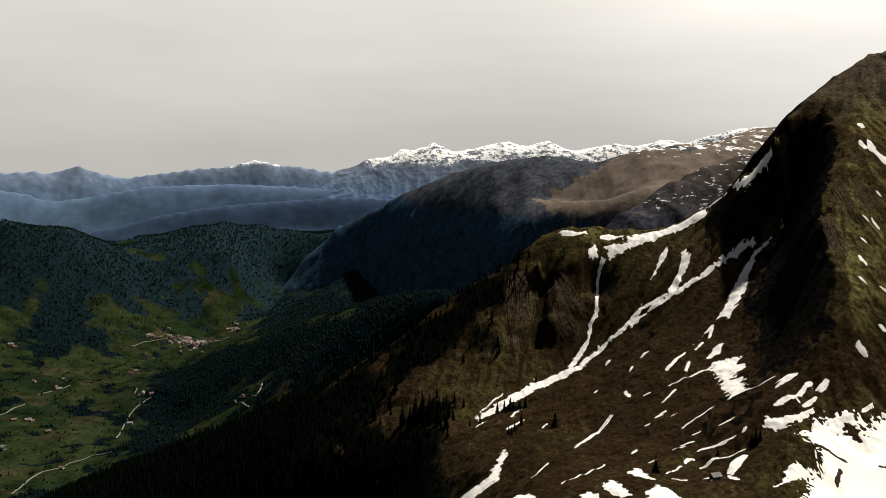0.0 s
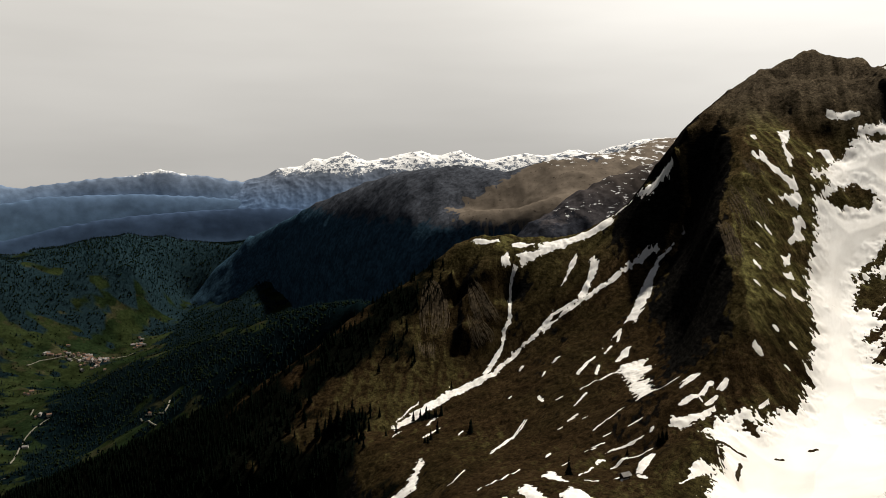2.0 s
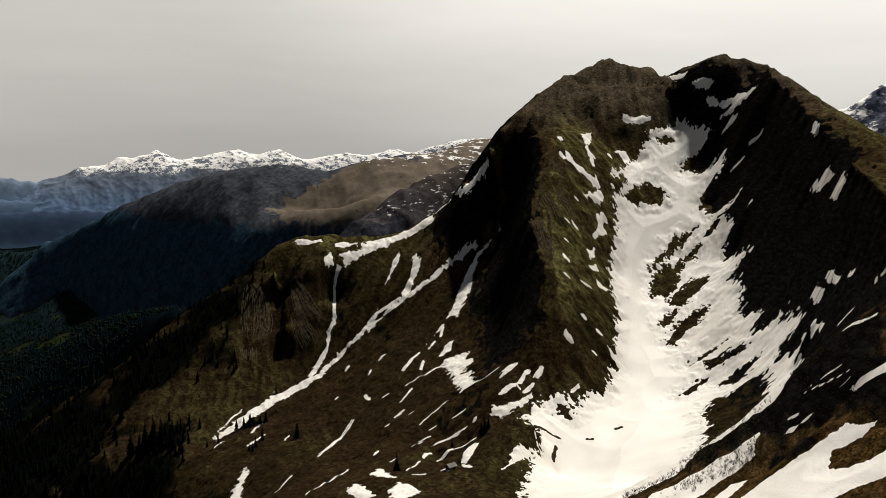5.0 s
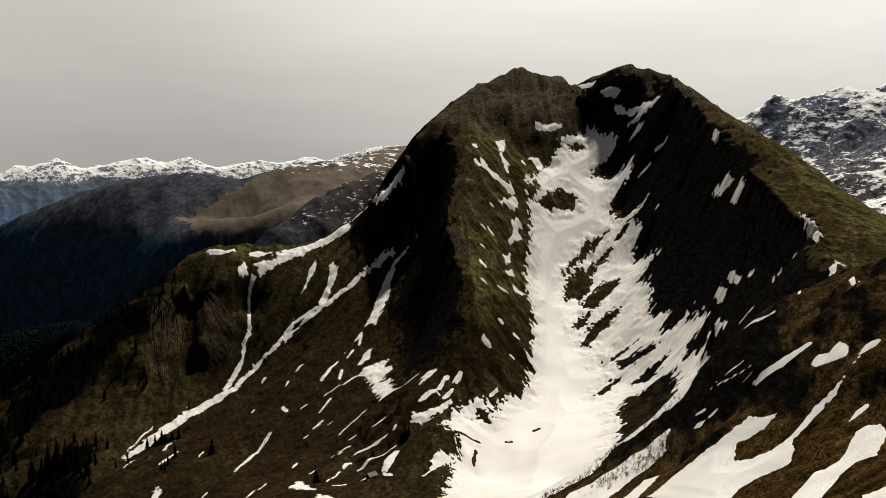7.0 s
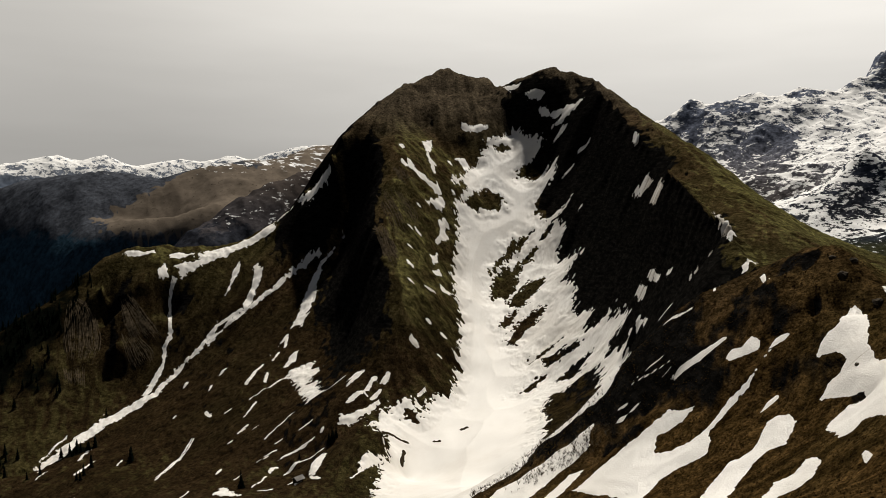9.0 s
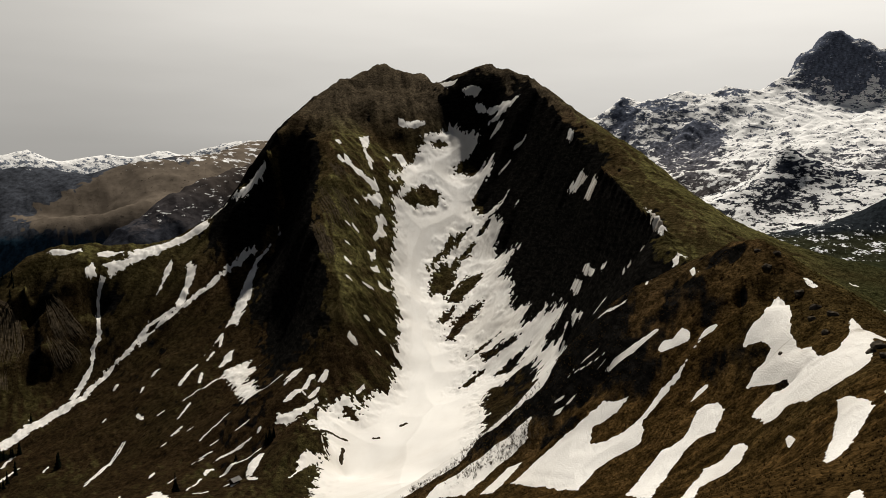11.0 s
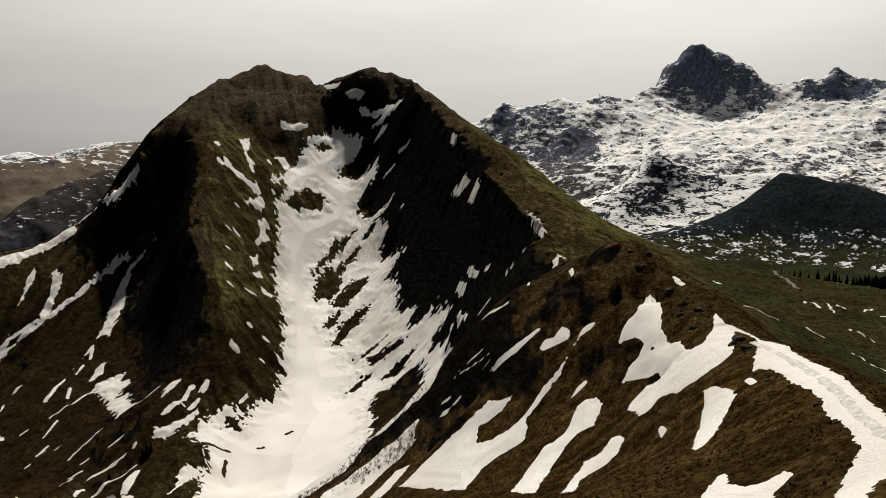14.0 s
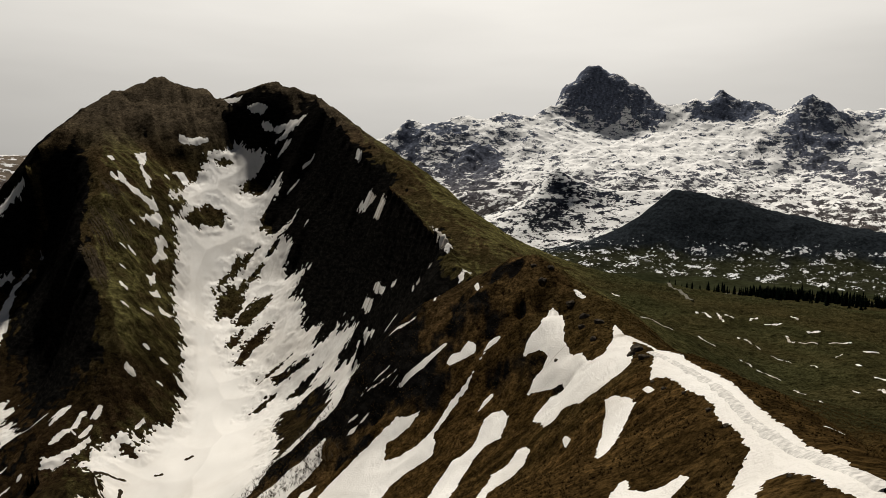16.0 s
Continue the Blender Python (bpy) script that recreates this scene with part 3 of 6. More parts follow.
MASSIF_LINES.append([(471, 886, 81), (452, 882, 75), (403, 860, 51), (358, 834, 25), (329, 813, 4), (311, 799, -18)])
MASSIF_LINES.append([(420.3, 243.7, -48.4), (472.4, 303.1, -39.1), (530.9, 387.4, -16.7), (589, 492, 14), (618, 569, 40), (629, 617, 61)])
MASSIF_LINES.append([(672, 727, -23), (665, 800, 8), (639, 846, -4), (622, 895, 2), (578, 947, 18)])
MASSIF_LINES.append([(433, 960, -9), (381, 937, -33), (330, 909, -59), (296, 886, -80)])
MASSIF_LINES.append([(324, 893, -115), (274, 920, -144), (236, 941, -152), (198, 960, -149), (158, 967, -151), (124, 962, -160), (70, 947, -196), (-3, 900, -226), (-46, 869, -246)])
MASSIF_LINES.append([(800, 1000, -190), (980, 820, -180)])
MASSIF_LINES.append([(-120, 600, -420), (-300, 600, -600), (-500, 300, -600), (-400, 0, -420), (-300, -300, -330), (0, -400, -260), (300, -300, -200), (500, -100, -160)])
MASSIF_LINES.append([(-60, 60, -60), (-40, -60, -40)])
MASSIF_LINES.append([(-10, 10, -4), (-12, 0, -3), (-6, -10, -3)])
MASSIF_LINES.append([(6, 14, -7), (0, 16, -8)])
MASSIF_LINES.append([(18, 8, -11), (36, 15, -19.5)])
MASSIF_LINES.append([(20, 14, -13), (38, 24, -22)])
MASSIF_LINES.append([(381, 767.4, 53.4), (357.4, 726.9, 28.2), (341.4, 680.7, 0.6), (322, 656.6, -18.7), (298.8, 615.6, -45.1), (288, 590.1, -57.9), (281, 557.1, -68.9), (274.6, 528.8, -79.2), (268.9, 499.7, -94.7), (264.2, 481.5, -108.3), (251.5, 470, -121.4), (226.2, 468.4, -136), (196, 457.7, -150.5)])
MASSIF_LINES.append([(351.1, 758.6, 5.9), (343.1, 752.1, -30.4), (332.6, 738.4, -65.6), (297.6, 653.7, -84.7), (276.5, 622.7, -115.9), (255.6, 569.4, -134.5), (236.2, 533, -143.2), (206.8, 513.8, -156.4)])
MASSIF_LINES.append([(454.6, 823, 103.4), (453.1, 762.7, 74.2), (477.5, 740.4, 63), (508.9, 723.3, 54.9)])
MASSIF_LINES.append([(423.6, 796.9, 78.5), (434.3, 755.9, 54), (453.9, 720.9, 30), (469.7, 688.2, 6.3)])
MASSIF_LINES.append([(374.9, 786.3, 59.8), (381.2, 770.7, 53.5)])
MASSIF_LINES.append([(558.7, 599.4, 85.2), (536.3, 551.2, 63.5), (493.3, 485.6, 39.1), (438.1, 405.7, 12.8), (394.2, 347.4, -3.3), (343.2, 282, -18.9), (312.3, 243.5, -23.9), (271.6, 204.5, -31), (242.5, 173.2, -33.2)])
MASSIF_LINES.append([(538.3, 594.3, 35.1), (490.4, 514, -4.4), (433, 424.9, -33.8), (371.7, 334.8, -48.7), (319.7, 264.7, -51.3)])
MASSIF_LINES.append([(507.5, 583.6, -10.7), (457.5, 502.4, -53.6), (411.9, 432.1, -81.7), (375.2, 376.3, -95.7)])
MASSIF_LINES.append([(178.5, 129.1, -26), (174, 134.5, -28.8), (170.7, 141.1, -32), (166.6, 147.3, -38.6), (163.1, 152.1, -45.7), (157.8, 157.7, -54.5), (153.1, 161.8, -63.2), (148, 168.1, -72.7), (141.1, 172.7, -81.5), (131.4, 176.4, -89.1)])
MASSIF_LINES.append([(233.5, 179.8, -54.3), (231.1, 189.9, -57.9), (229.9, 203.7, -68.2), (225.8, 218.9, -80.2), (214.8, 226.5, -105.5), (201.5, 231.8, -119)])
MASSIF_LINES.append([(148, 130.1, -51.1), (140.7, 134.2, -60.1), (131.9, 138.1, -70)])
MASSIF_LINES.append([(78.2, 848.8, -120.6), (68.5, 818.1, -137.9), (63, 795.3, -160.9), (62.3, 758.6, -179.8), (66, 732.9, -194.9)])
MASSIF_LINES.append([(119.7, 816.8, -122.4), (112.2, 798.6, -139), (106.8, 760.1, -159.1), (109.3, 750.7, -184.4), (114.2, 722.7, -194.4)])
MASSIF_LINES.append([(108.6, 829, -126.1), (107.5, 817, -153), (101.8, 776.3, -167.2), (97.1, 753.3, -183.3), (90.9, 726.3, -197)])
MASSIF_LINES.append([(168.5, 813.3, -114.2), (161.6, 795.4, -143.2), (145, 749.1, -166.9)])
MASSIF_LINES.append([(186.1, 784.9, -120.6), (179.9, 750.9, -143.3), (165.1, 735.8, -161.1)])
MASSIF_LINES.append([(20.2, 737.7, -199.7), (-24.8, 739.8, -203.1)])
MASSIF_LINES.append([(8.3, 678.1, -215.3), (-33.2, 677.1, -225.7), (-60.5, 692.7, -236.4)])
MASSIF_LINES.append([(175.2, 108.9, -15.6), (168.5, 105.6, -19.6), (161.5, 102.6, -23.4), (157.6, 102.1, -27.5)])
GROUND_LINES = []
GROUND_LINES.append([(-1041, 1708, -791), (-974, 1838, -807)])
GROUND_LINES.append([(-1241, 2055, -786), (-1073, 2202, -808)])
GROUND_LINES.append([(-1489, 2489, -756), (-1121, 2511, -802)])
GROUND_LINES.append([(-1587, 2893, -698), (-1196, 3129, -780), (-1032, 3292, -795), (-955, 3575, -753), (-835, 3912, -674)])
GROUND_LINES.append([(-1803, 3058, -550), (-1571, 3295, -593), (-1313, 3619, -541)])
GROUND_LINES.append([(-1965, 3369, -288), (-1850, 3433, -320), (-1729, 3496, -339), (-1644, 3591, -388), (-1576, 3676, -439)])
GROUND_LINES.append([(-1623, 3820, -447), (-1477, 3932, -396), (-1333, 4035, -361), (-1181, 4135, -361), (-1008, 4180, -380), (-850, 4164, -410), (-691, 4143, -408), (-503, 4119, -384)])
GROUND_LINES.append([(-1076, 3749, -476)])
GROUND_LINES.append([(85, 1498, -251), (-5, 1700, -305), (-120, 1896, -362), (-296, 2130, -456), (-525, 2444, -571), (-797, 2736, -703), (-995, 2883, -785), (-1072, 2909, -826)])
GROUND_LINES.append([(-413, 1906, -571), (-547, 2079, -664), (-637, 2054, -720), (-853, 2297, -815)])
GROUND_LINES.append([(150, 1600, -640), (-150, 1500, -760), (-500, 1400, -850)])
GROUND_LINES.append([(-427, 3474, -533), (-140, 2897, -610), (68, 2499, -459)])
GROUND_LINES.append([(1486, 203, -190), (1556, 371, -205), (1608, 552, -200), (1633, 757, -190), (1575, 872, -190)])
GROUND_LINES.append([(2576, 356, -260), (2485, 766, -250), (2359, 1094, -250), (2344, 1532, -260)])
GROUND_LINES.append([(1500, 2500, -500), (1000, 2300, -650), (700, 2600, -700)])
GROUND_LINES.append([(-2500, 1000, -850), (-3000, -1000, -700), (-1000, -2500, -650), (1500, -2500, -500), (3500, -1500, -400), (3500, 0, -350)])
GROUND_LINES.append([(-4500, 1500, -700), (-3000, -3500, -600), (1000, -4500, -500), (4500, -1500, -400)])
GROUND_LINES.append([(4200, 800, -350), (3200, 3200, -250), (1500, 4200, -300), (0, 4700, -500), (-1500, 4500, -520), (-2800, 4000, -600)])
GROUND_LINES.append([(-700, 700, -780), (-600, -300, -600), (0, -600, -500), (700, -500, -400)])

MASSIF_WOODS, GROUND_WOODS, CLEARINGS = [], [], []
MASSIF_WOODS.append([(-53.6, 749.8), (-86.9, 792.1), (-138.1, 806.5), (-183.9, 845.0), (-234.3, 861.3), (-342.0, 915.3), (-424.7, 939.4), (-459.9, 933.8), (-225.8, 756.8), (-109.0, 626.3), (-79.9, 632.5), (-61.9, 648.3), (-50.2, 696.7)])
MASSIF_WOODS.append([(-233.6, 858.1), (-67.0, 703.3), (-47.1, 649.6), (-69.0, 612.2), (-307.9, 818.1), (-374.2, 904.9)])
MASSIF_WOODS.append([(91.0, 866.0), (35.9, 847.7), (-14.0, 793.0), (-57.8, 804.4), (-80.9, 794.5), (-41.0, 724.9), (-8.0, 736.0), (15.0, 772.6), (47.7, 826.0), (62.9, 833.8), (77.2, 827.8)])
MASSIF_WOODS.append([(-35.0, 663.4), (-12.0, 672.1), (3.0, 630.2), (-6.0, 574.7), (-29.0, 588.3), (-58.9, 615.5), (-69.9, 629.5), (-45.8, 630.2)])
MASSIF_WOODS.append([(100, 859), (78, 869), (54, 848), (9, 820), (-37, 791), (-71, 771), (-52, 735), (-13, 741), (28, 746), (48, 759), (57, 789), (66, 812), (74, 840)])
GROUND_WOODS.append([(-2550, 4066), (-2417, 4147), (-2276, 4226), (-1997, 4365), (-1637, 3856), (-1405, 3653), (-1218, 3573), (-1186, 3467), (-1461, 3322), (-1645, 3198), (-1894, 2981)])
GROUND_WOODS.append([(-1767, 3163), (-1645, 3303), (-1532, 3316), (-1408, 3055), (-1401, 2911), (-1546, 2815), (-1638, 2928), (-1643, 3048)])
GROUND_WOODS.append([(-979, 2656), (-777, 2665), (-512, 2379), (-288, 2074), (-118, 1870), (158, 3193), (74, 1481), (-108, 1689), (-249, 1773), (-404, 1898), (-559, 2129), (-668, 2129), (-732, 2097), (-746, 1919), (-825, 1928), (-885, 2310), (-913, 2441)])
GROUND_WOODS.append([(-1630, 3678), (-1626, 4516), (-1317, 4616), (-789, 4735), (-511, 4773), (-443, 3605), (-836, 3915), (-978, 3674), (-1106, 3648), (-1302, 3586)])
GROUND_WOODS.append([(-817, 3826), (-423, 3437), (-87, 1811), (-298, 2146), (-538, 2506), (-929, 3579)])
CLEARINGS.append([(-634, 2047), (-679, 2166), (-556, 2117), (-411, 1900), (-399, 1873), (-499, 1892), (-584, 1982)])
CLEARINGS.append([(-1283, 3175), (-1129, 3286), (-987, 3306), (-808, 2773), (-1028, 3048), (-1160, 3093)])
CLEARINGS.append([(-1029, 3456), (-957, 3585), (-792, 3453), (-888, 3316)])

# the massif: summit underfoot, ridge, cirque, spur and knoll are one surface
massif_height = surface(MASSIF_LINES, 0.03, 1.0)
fall = downhill(massif_height, -900.0, 1500.0, 8.0)


def massif_detail(x, y, z):
    r = np.hypot(x, y)
    s = np.clip((r - 15) / 500, 0.0, 1.3)
    wide = fbm(x, y, 60, 4, 3, 0.5, True) * 2.6 * s
    small = fbm(x, y, 7, 4, 8, 0.6) * 0.55 * np.clip(r / 250, 0.2, 1.2)
    ribs = combed(x, y, 24, 3, 5, 0.55, fall, 0.7) * 2.2 * s + combed(x, y, 7, 3, 6, 0.6, fall, 0.9) * 0.7 * s
    return z + wide + small + ribs


def massif(x, y):
    return massif_detail(x, y, massif_height(x, y))


near_x, near_y = sweep(np.concatenate([np.arange(-90, 24, 1.5), np.arange(24, 96, 0.125), np.arange(96, 271, 3.0)]), rings((0.05, 30, 30), (30, 255, 235)))
near_z = massif(near_x, near_y)
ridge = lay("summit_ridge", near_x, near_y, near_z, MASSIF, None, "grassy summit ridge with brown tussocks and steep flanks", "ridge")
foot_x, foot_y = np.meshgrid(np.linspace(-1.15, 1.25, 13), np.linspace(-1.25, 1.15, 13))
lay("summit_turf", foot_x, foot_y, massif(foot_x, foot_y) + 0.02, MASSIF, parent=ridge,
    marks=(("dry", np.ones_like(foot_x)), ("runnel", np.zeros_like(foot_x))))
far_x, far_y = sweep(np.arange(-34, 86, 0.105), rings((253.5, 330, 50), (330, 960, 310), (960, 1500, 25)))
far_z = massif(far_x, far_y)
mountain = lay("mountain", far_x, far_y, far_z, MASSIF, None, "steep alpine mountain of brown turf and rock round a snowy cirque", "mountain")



def massif_wood(x, y):
    best = np.full(x.size, -1e9)
    for outline in MASSIF_WOODS:
        best = np.maximum(best, inside_depth(x.ravel(), y.ravel(), outline))
    best = best.reshape(x.shape)
    # below the tree line the shaded flank is all forest
    low = np.where(x < 90, -238 - massif_height(x, y), -500)
    return np.clip(0.5 + (np.maximum(best, low) + fbm(x, y, 40, 4, 71) * 45) / 50, 0, 1)


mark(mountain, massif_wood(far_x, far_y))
mark(mountain, combed(far_x, far_y, 9, 3, 25, 0.7, fall, 0.7), "runnel")
mark(ridge, combed(near_x, near_y, 3.5, 3, 25, 0.7, fall, 0.5), "runnel")
mark(ridge, np.clip((235 - np.hypot(near_x, near_y)) / 60, 0, 1), "dry")

ground_height = surface(GROUND_LINES, 0.04, 0.5)


def ground(x, y):
    r = np.hypot(x, y)
    z = ground_height(x, y) + fbm(x, y, 400, 5, 21, 0.5, True) * 40 * np.clip((r - 900) / 1500, 0, 1)
    return np.where(r < 900, np.minimum(z, -330 - 0.3 * (900 - r)), z)


ground_x, ground_y = sweep(np.concatenate([np.arange(-180, -34, 2.0), np.arange(-34, 90, 0.5), np.arange(90, 181, 2.0)]), rings((40, 900, 20), (900, 4950, 280)))
ground_z = ground(ground_x, ground_y)
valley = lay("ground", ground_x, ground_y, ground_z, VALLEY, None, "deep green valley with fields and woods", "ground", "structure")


def ground_wood(x, y):
    best = np.full(x.size, -1e9)
    for outline in GROUND_WOODS:
        best = np.maximum(best, inside_depth(x.ravel(), y.ravel(), outline))
    for outline in CLEARINGS:
        best = np.minimum(best, -inside_depth(x.ravel(), y.ravel(), outline))
    best = np.maximum(best, inside_depth(x.ravel(), y.ravel(), GROUND_WOODS[2]) * 1.5 + 70).reshape(x.shape)
    best = np.minimum(best, -inside_depth(x.ravel(), y.ravel(), CLEARINGS[0]).reshape(x.shape))
    copse = 420 * (fbm(x, y, 120, 5, 73, 0.7) - 0.38)
    return np.clip(0.5 + (np.maximum(np.maximum(best, -500) + fbm(x, y, 110, 5, 75, 0.65) * 190, np.where(best > -900, copse, -500))) / 160, 0, 1)


mark(valley, ground_wood(ground_x, ground_y))


def highland(name, lines, spread, reach, rough, seed, mat, label, category, step=0.16, count=150, ridge=180, pieces=(), walls=()):
    """A mountain or range of its own, which sinks into the ground all round."""
    height = surface(lines, 0.012, 0.5)
    x, y = sweep(np.arange(spread[0], spread[1], step), np.linspace(reach[0], reach[1], count))
    z = height(x, y) + fbm(x, y, ridge, 6, seed, 0.6, True) * rough
    marks = ()
    if walls:
        best = np.full(x.size, -1e9)
        for outline in walls:
            best = np.maximum(best, inside_depth(x.ravel(), y.ravel(), outline))
        marks = (("rock", np.clip(0.5 + (best.reshape(x.shape) + fbm(x, y, 40, 4, seed, 0.7) * 45) / 30, 0, 1)),)
    if not pieces:
        return lay(name, x, y, z, mat, None, label, category), x, y, z
    whole = tagged(new(name), label, category)
    turn = np.degrees(np.arctan2(x, y))
    turn = (turn[:-1, :-1] + turn[1:, 1:]) / 2
    for start, end, piece in pieces:
        lay(piece, x, y, z, mat, (turn >= start) & (turn < end), parent=whole, marks=marks)
    return whole, x, y, z


BROWN_RIDGE_LINES = []
BROWN_RIDGE_LINES.append([(-543, 3963, -360), (-404, 3778, -296), (-217, 3493, -182), (-59, 3299, -111), (61, 3199, -80), (190, 2994, -35), (289, 2886, -17), (400, 2771, 4), (500, 2653, -17), (528, 2597, -20), (666, 2617, 27), (819, 2677, 22), (907, 2649, 33), (1027, 2712, 78), (1094, 2686, 96), (1148, 2663, 99), (1225, 2628, 98), (1349, 2567, 73)])
BROWN_RIDGE_LINES.append([(-660, 3945, -471), (-375, 3480, -494), (-139, 2897, -433), (67, 2499, -373), (199, 2291, -325), (350, 2172, -259), (493, 2093, -218), (637, 2054, -214)])
BROWN_RIDGE_LINES.append([(341, 2477, -129), (504, 2295, -153)])
BROWN_RIDGE_LINES.append([(-564, 4122, -450), (-421, 3938, -386), (-227, 3653, -272), (-61, 3459, -201), (64, 3359, -170), (200, 3154, -125), (305, 3045, -107), (423, 2930, -86), (530, 2810, -107), (705, 2772, -63), (866, 2830, -68), (1083, 2862, -12), (1293, 2774, 8), (1423, 2709, -17)])
BROWN_RIDGE_LINES.append([(0, 4500, -600), (500, 4100, -600), (1000, 3900, -600), (1600, 3600, -600)])
BROWN_RIDGE_LINES.append([(-1500, 3900, -950), (-900, 3700, -900), (-700, 3400, -900)])
BROWN_RIDGE_LINES.append([(-400, 3300, -900), (0, 2300, -900), (500, 1900, -900), (1000, 1700, -900)])
GRASS_DOME = [(665, 2616), (568, 2566), (487, 2530), (418, 2504), (351, 2483), (300, 2442), (309, 2303), (364, 2216), (427, 2158), (474, 2116), (569, 2090), (771, 2237), (1069, 2531), (1180, 2615), (1015, 2683), (789, 2461)]
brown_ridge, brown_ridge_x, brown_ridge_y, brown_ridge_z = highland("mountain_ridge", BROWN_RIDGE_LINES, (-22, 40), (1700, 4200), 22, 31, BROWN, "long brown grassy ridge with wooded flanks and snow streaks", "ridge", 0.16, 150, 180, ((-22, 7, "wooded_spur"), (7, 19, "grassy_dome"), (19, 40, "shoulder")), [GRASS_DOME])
DARK_HILL_LINES = []
DARK_HILL_LINES.append([(399, 1755, -140), (460, 1792, -106), (534, 1823, -67), (622, 1848, -28), (710, 1870, -1), (782, 1895, 24), (889, 1903, 41)])
DARK_HILL_LINES.append([(378, 1657, -184), (518, 1671, -173), (646, 1680, -174)])
DARK_HILL_LINES.append([(300, 2100, -500), (700, 2300, -400), (1100, 2200, -300)])
DARK_HILL_LINES.append([(150, 1600, -500), (600, 1400, -500), (1000, 1300, -400)])
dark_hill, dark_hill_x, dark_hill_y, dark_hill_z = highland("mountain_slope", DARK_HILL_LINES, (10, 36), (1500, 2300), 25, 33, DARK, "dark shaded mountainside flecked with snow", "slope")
BACK_PLATEAU_LINES = []
BACK_PLATEAU_LINES.append([(-2111, 3906, -455), (-1846, 4038, -388), (-1692, 4105, -355), (-1529, 4168, -311), (-1390, 4217, -286), (-1157, 4287, -259), (-852, 4357, -241), (-600, 4399, -230), (-406, 4421, -231), (-210, 4435, -242), (53, 4440, -265)])
BACK_PLATEAU_LINES.append([(-2066, 3805, -586), (-1497, 4063, -455), (-835, 4249, -393), (-206, 4325, -397)])
BACK_PLATEAU_LINES.append([(-2173, 4009, -557), (-1575, 4280, -415), (-878, 4475, -347), (-217, 4555, -350)])
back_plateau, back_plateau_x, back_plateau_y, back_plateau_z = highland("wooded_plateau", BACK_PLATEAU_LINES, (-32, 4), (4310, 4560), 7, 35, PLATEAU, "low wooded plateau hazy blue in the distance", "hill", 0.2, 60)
BLUE_HILLS_LINES = []
BLUE_HILLS_LINES.append([(-2487, 3894, -134), (-2318, 3996, -167), (-2206, 4059, -194), (-2125, 4102, -227), (-2065, 4133, -234), (-1964, 4182, -219), (-1833, 4241, -193), (-1697, 4297, -164), (-1470, 4380, -155), (-1200, 4461, -154), (-885, 4534, -170), (-557, 4586, -199), (-287, 4611, -224), (55, 4620, -242)])
BLUE_HILLS_LINES.append([(-2417, 3760, -325), (-2066, 3964, -426), (-1783, 4099, -400), (-1168, 4315, -373), (-279, 4461, -449)])
BLUE_HILLS_LINES.append([(-2556, 3992, -226), (-2185, 4206, -326), (-1885, 4349, -295), (-1235, 4576, -260), (-295, 4731, -335)])
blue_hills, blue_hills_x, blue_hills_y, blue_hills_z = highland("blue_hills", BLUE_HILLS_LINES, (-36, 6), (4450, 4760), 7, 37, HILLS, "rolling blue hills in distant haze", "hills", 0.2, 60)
BLUE_RANGE_LINES = []
BLUE_RANGE_LINES.append([(-2596, 3978, -96), (-2378, 4112, -78), (-2238, 4190, -74), (-2140, 4241, -81), (-2037, 4291, -44), (-1960, 4327, -83), (-1826, 4385, -116), (-1714, 4430, -101), (-1508, 4504, -70), (-1294, 4570, -54), (-1134, 4613, -11), (-1006, 4642, -45), (-874, 4669, -55), (-707, 4697, -83), (-502, 4723, -125), (-225, 4745, -178)])
BLUE_RANGE_LINES.append([(-2528, 3843, -344), (-1556, 4329, -323), (-287, 4591, -377)])
BLUE_RANGE_LINES.append([(-2645, 4053, -156), (-2280, 4269, -134), (-2075, 4372, -104), (-1861, 4468, -176), (-1537, 4590, -130), (-1156, 4700, -71), (-891, 4757, -115), (-512, 4813, -185), (-229, 4835, -238)])
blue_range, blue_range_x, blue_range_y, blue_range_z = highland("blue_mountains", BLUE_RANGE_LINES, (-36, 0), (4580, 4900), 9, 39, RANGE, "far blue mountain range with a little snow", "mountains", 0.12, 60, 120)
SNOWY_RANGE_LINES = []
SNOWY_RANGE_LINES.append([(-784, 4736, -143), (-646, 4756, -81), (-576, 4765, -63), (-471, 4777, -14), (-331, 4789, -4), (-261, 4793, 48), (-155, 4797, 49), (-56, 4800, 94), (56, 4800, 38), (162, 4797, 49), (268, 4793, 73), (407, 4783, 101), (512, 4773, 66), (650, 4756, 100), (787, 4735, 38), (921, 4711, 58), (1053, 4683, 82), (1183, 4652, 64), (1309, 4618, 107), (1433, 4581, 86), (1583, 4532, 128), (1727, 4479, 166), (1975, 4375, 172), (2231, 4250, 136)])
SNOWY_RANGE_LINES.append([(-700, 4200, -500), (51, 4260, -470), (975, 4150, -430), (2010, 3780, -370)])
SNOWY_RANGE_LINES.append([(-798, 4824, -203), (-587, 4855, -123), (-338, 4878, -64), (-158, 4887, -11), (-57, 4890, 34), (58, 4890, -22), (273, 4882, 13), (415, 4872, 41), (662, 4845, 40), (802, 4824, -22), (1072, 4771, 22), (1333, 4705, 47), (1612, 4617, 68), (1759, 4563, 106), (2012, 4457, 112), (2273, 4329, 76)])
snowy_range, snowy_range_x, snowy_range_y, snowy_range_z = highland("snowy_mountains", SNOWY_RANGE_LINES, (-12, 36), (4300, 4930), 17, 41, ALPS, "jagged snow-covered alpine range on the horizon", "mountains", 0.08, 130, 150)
CRAGS = []
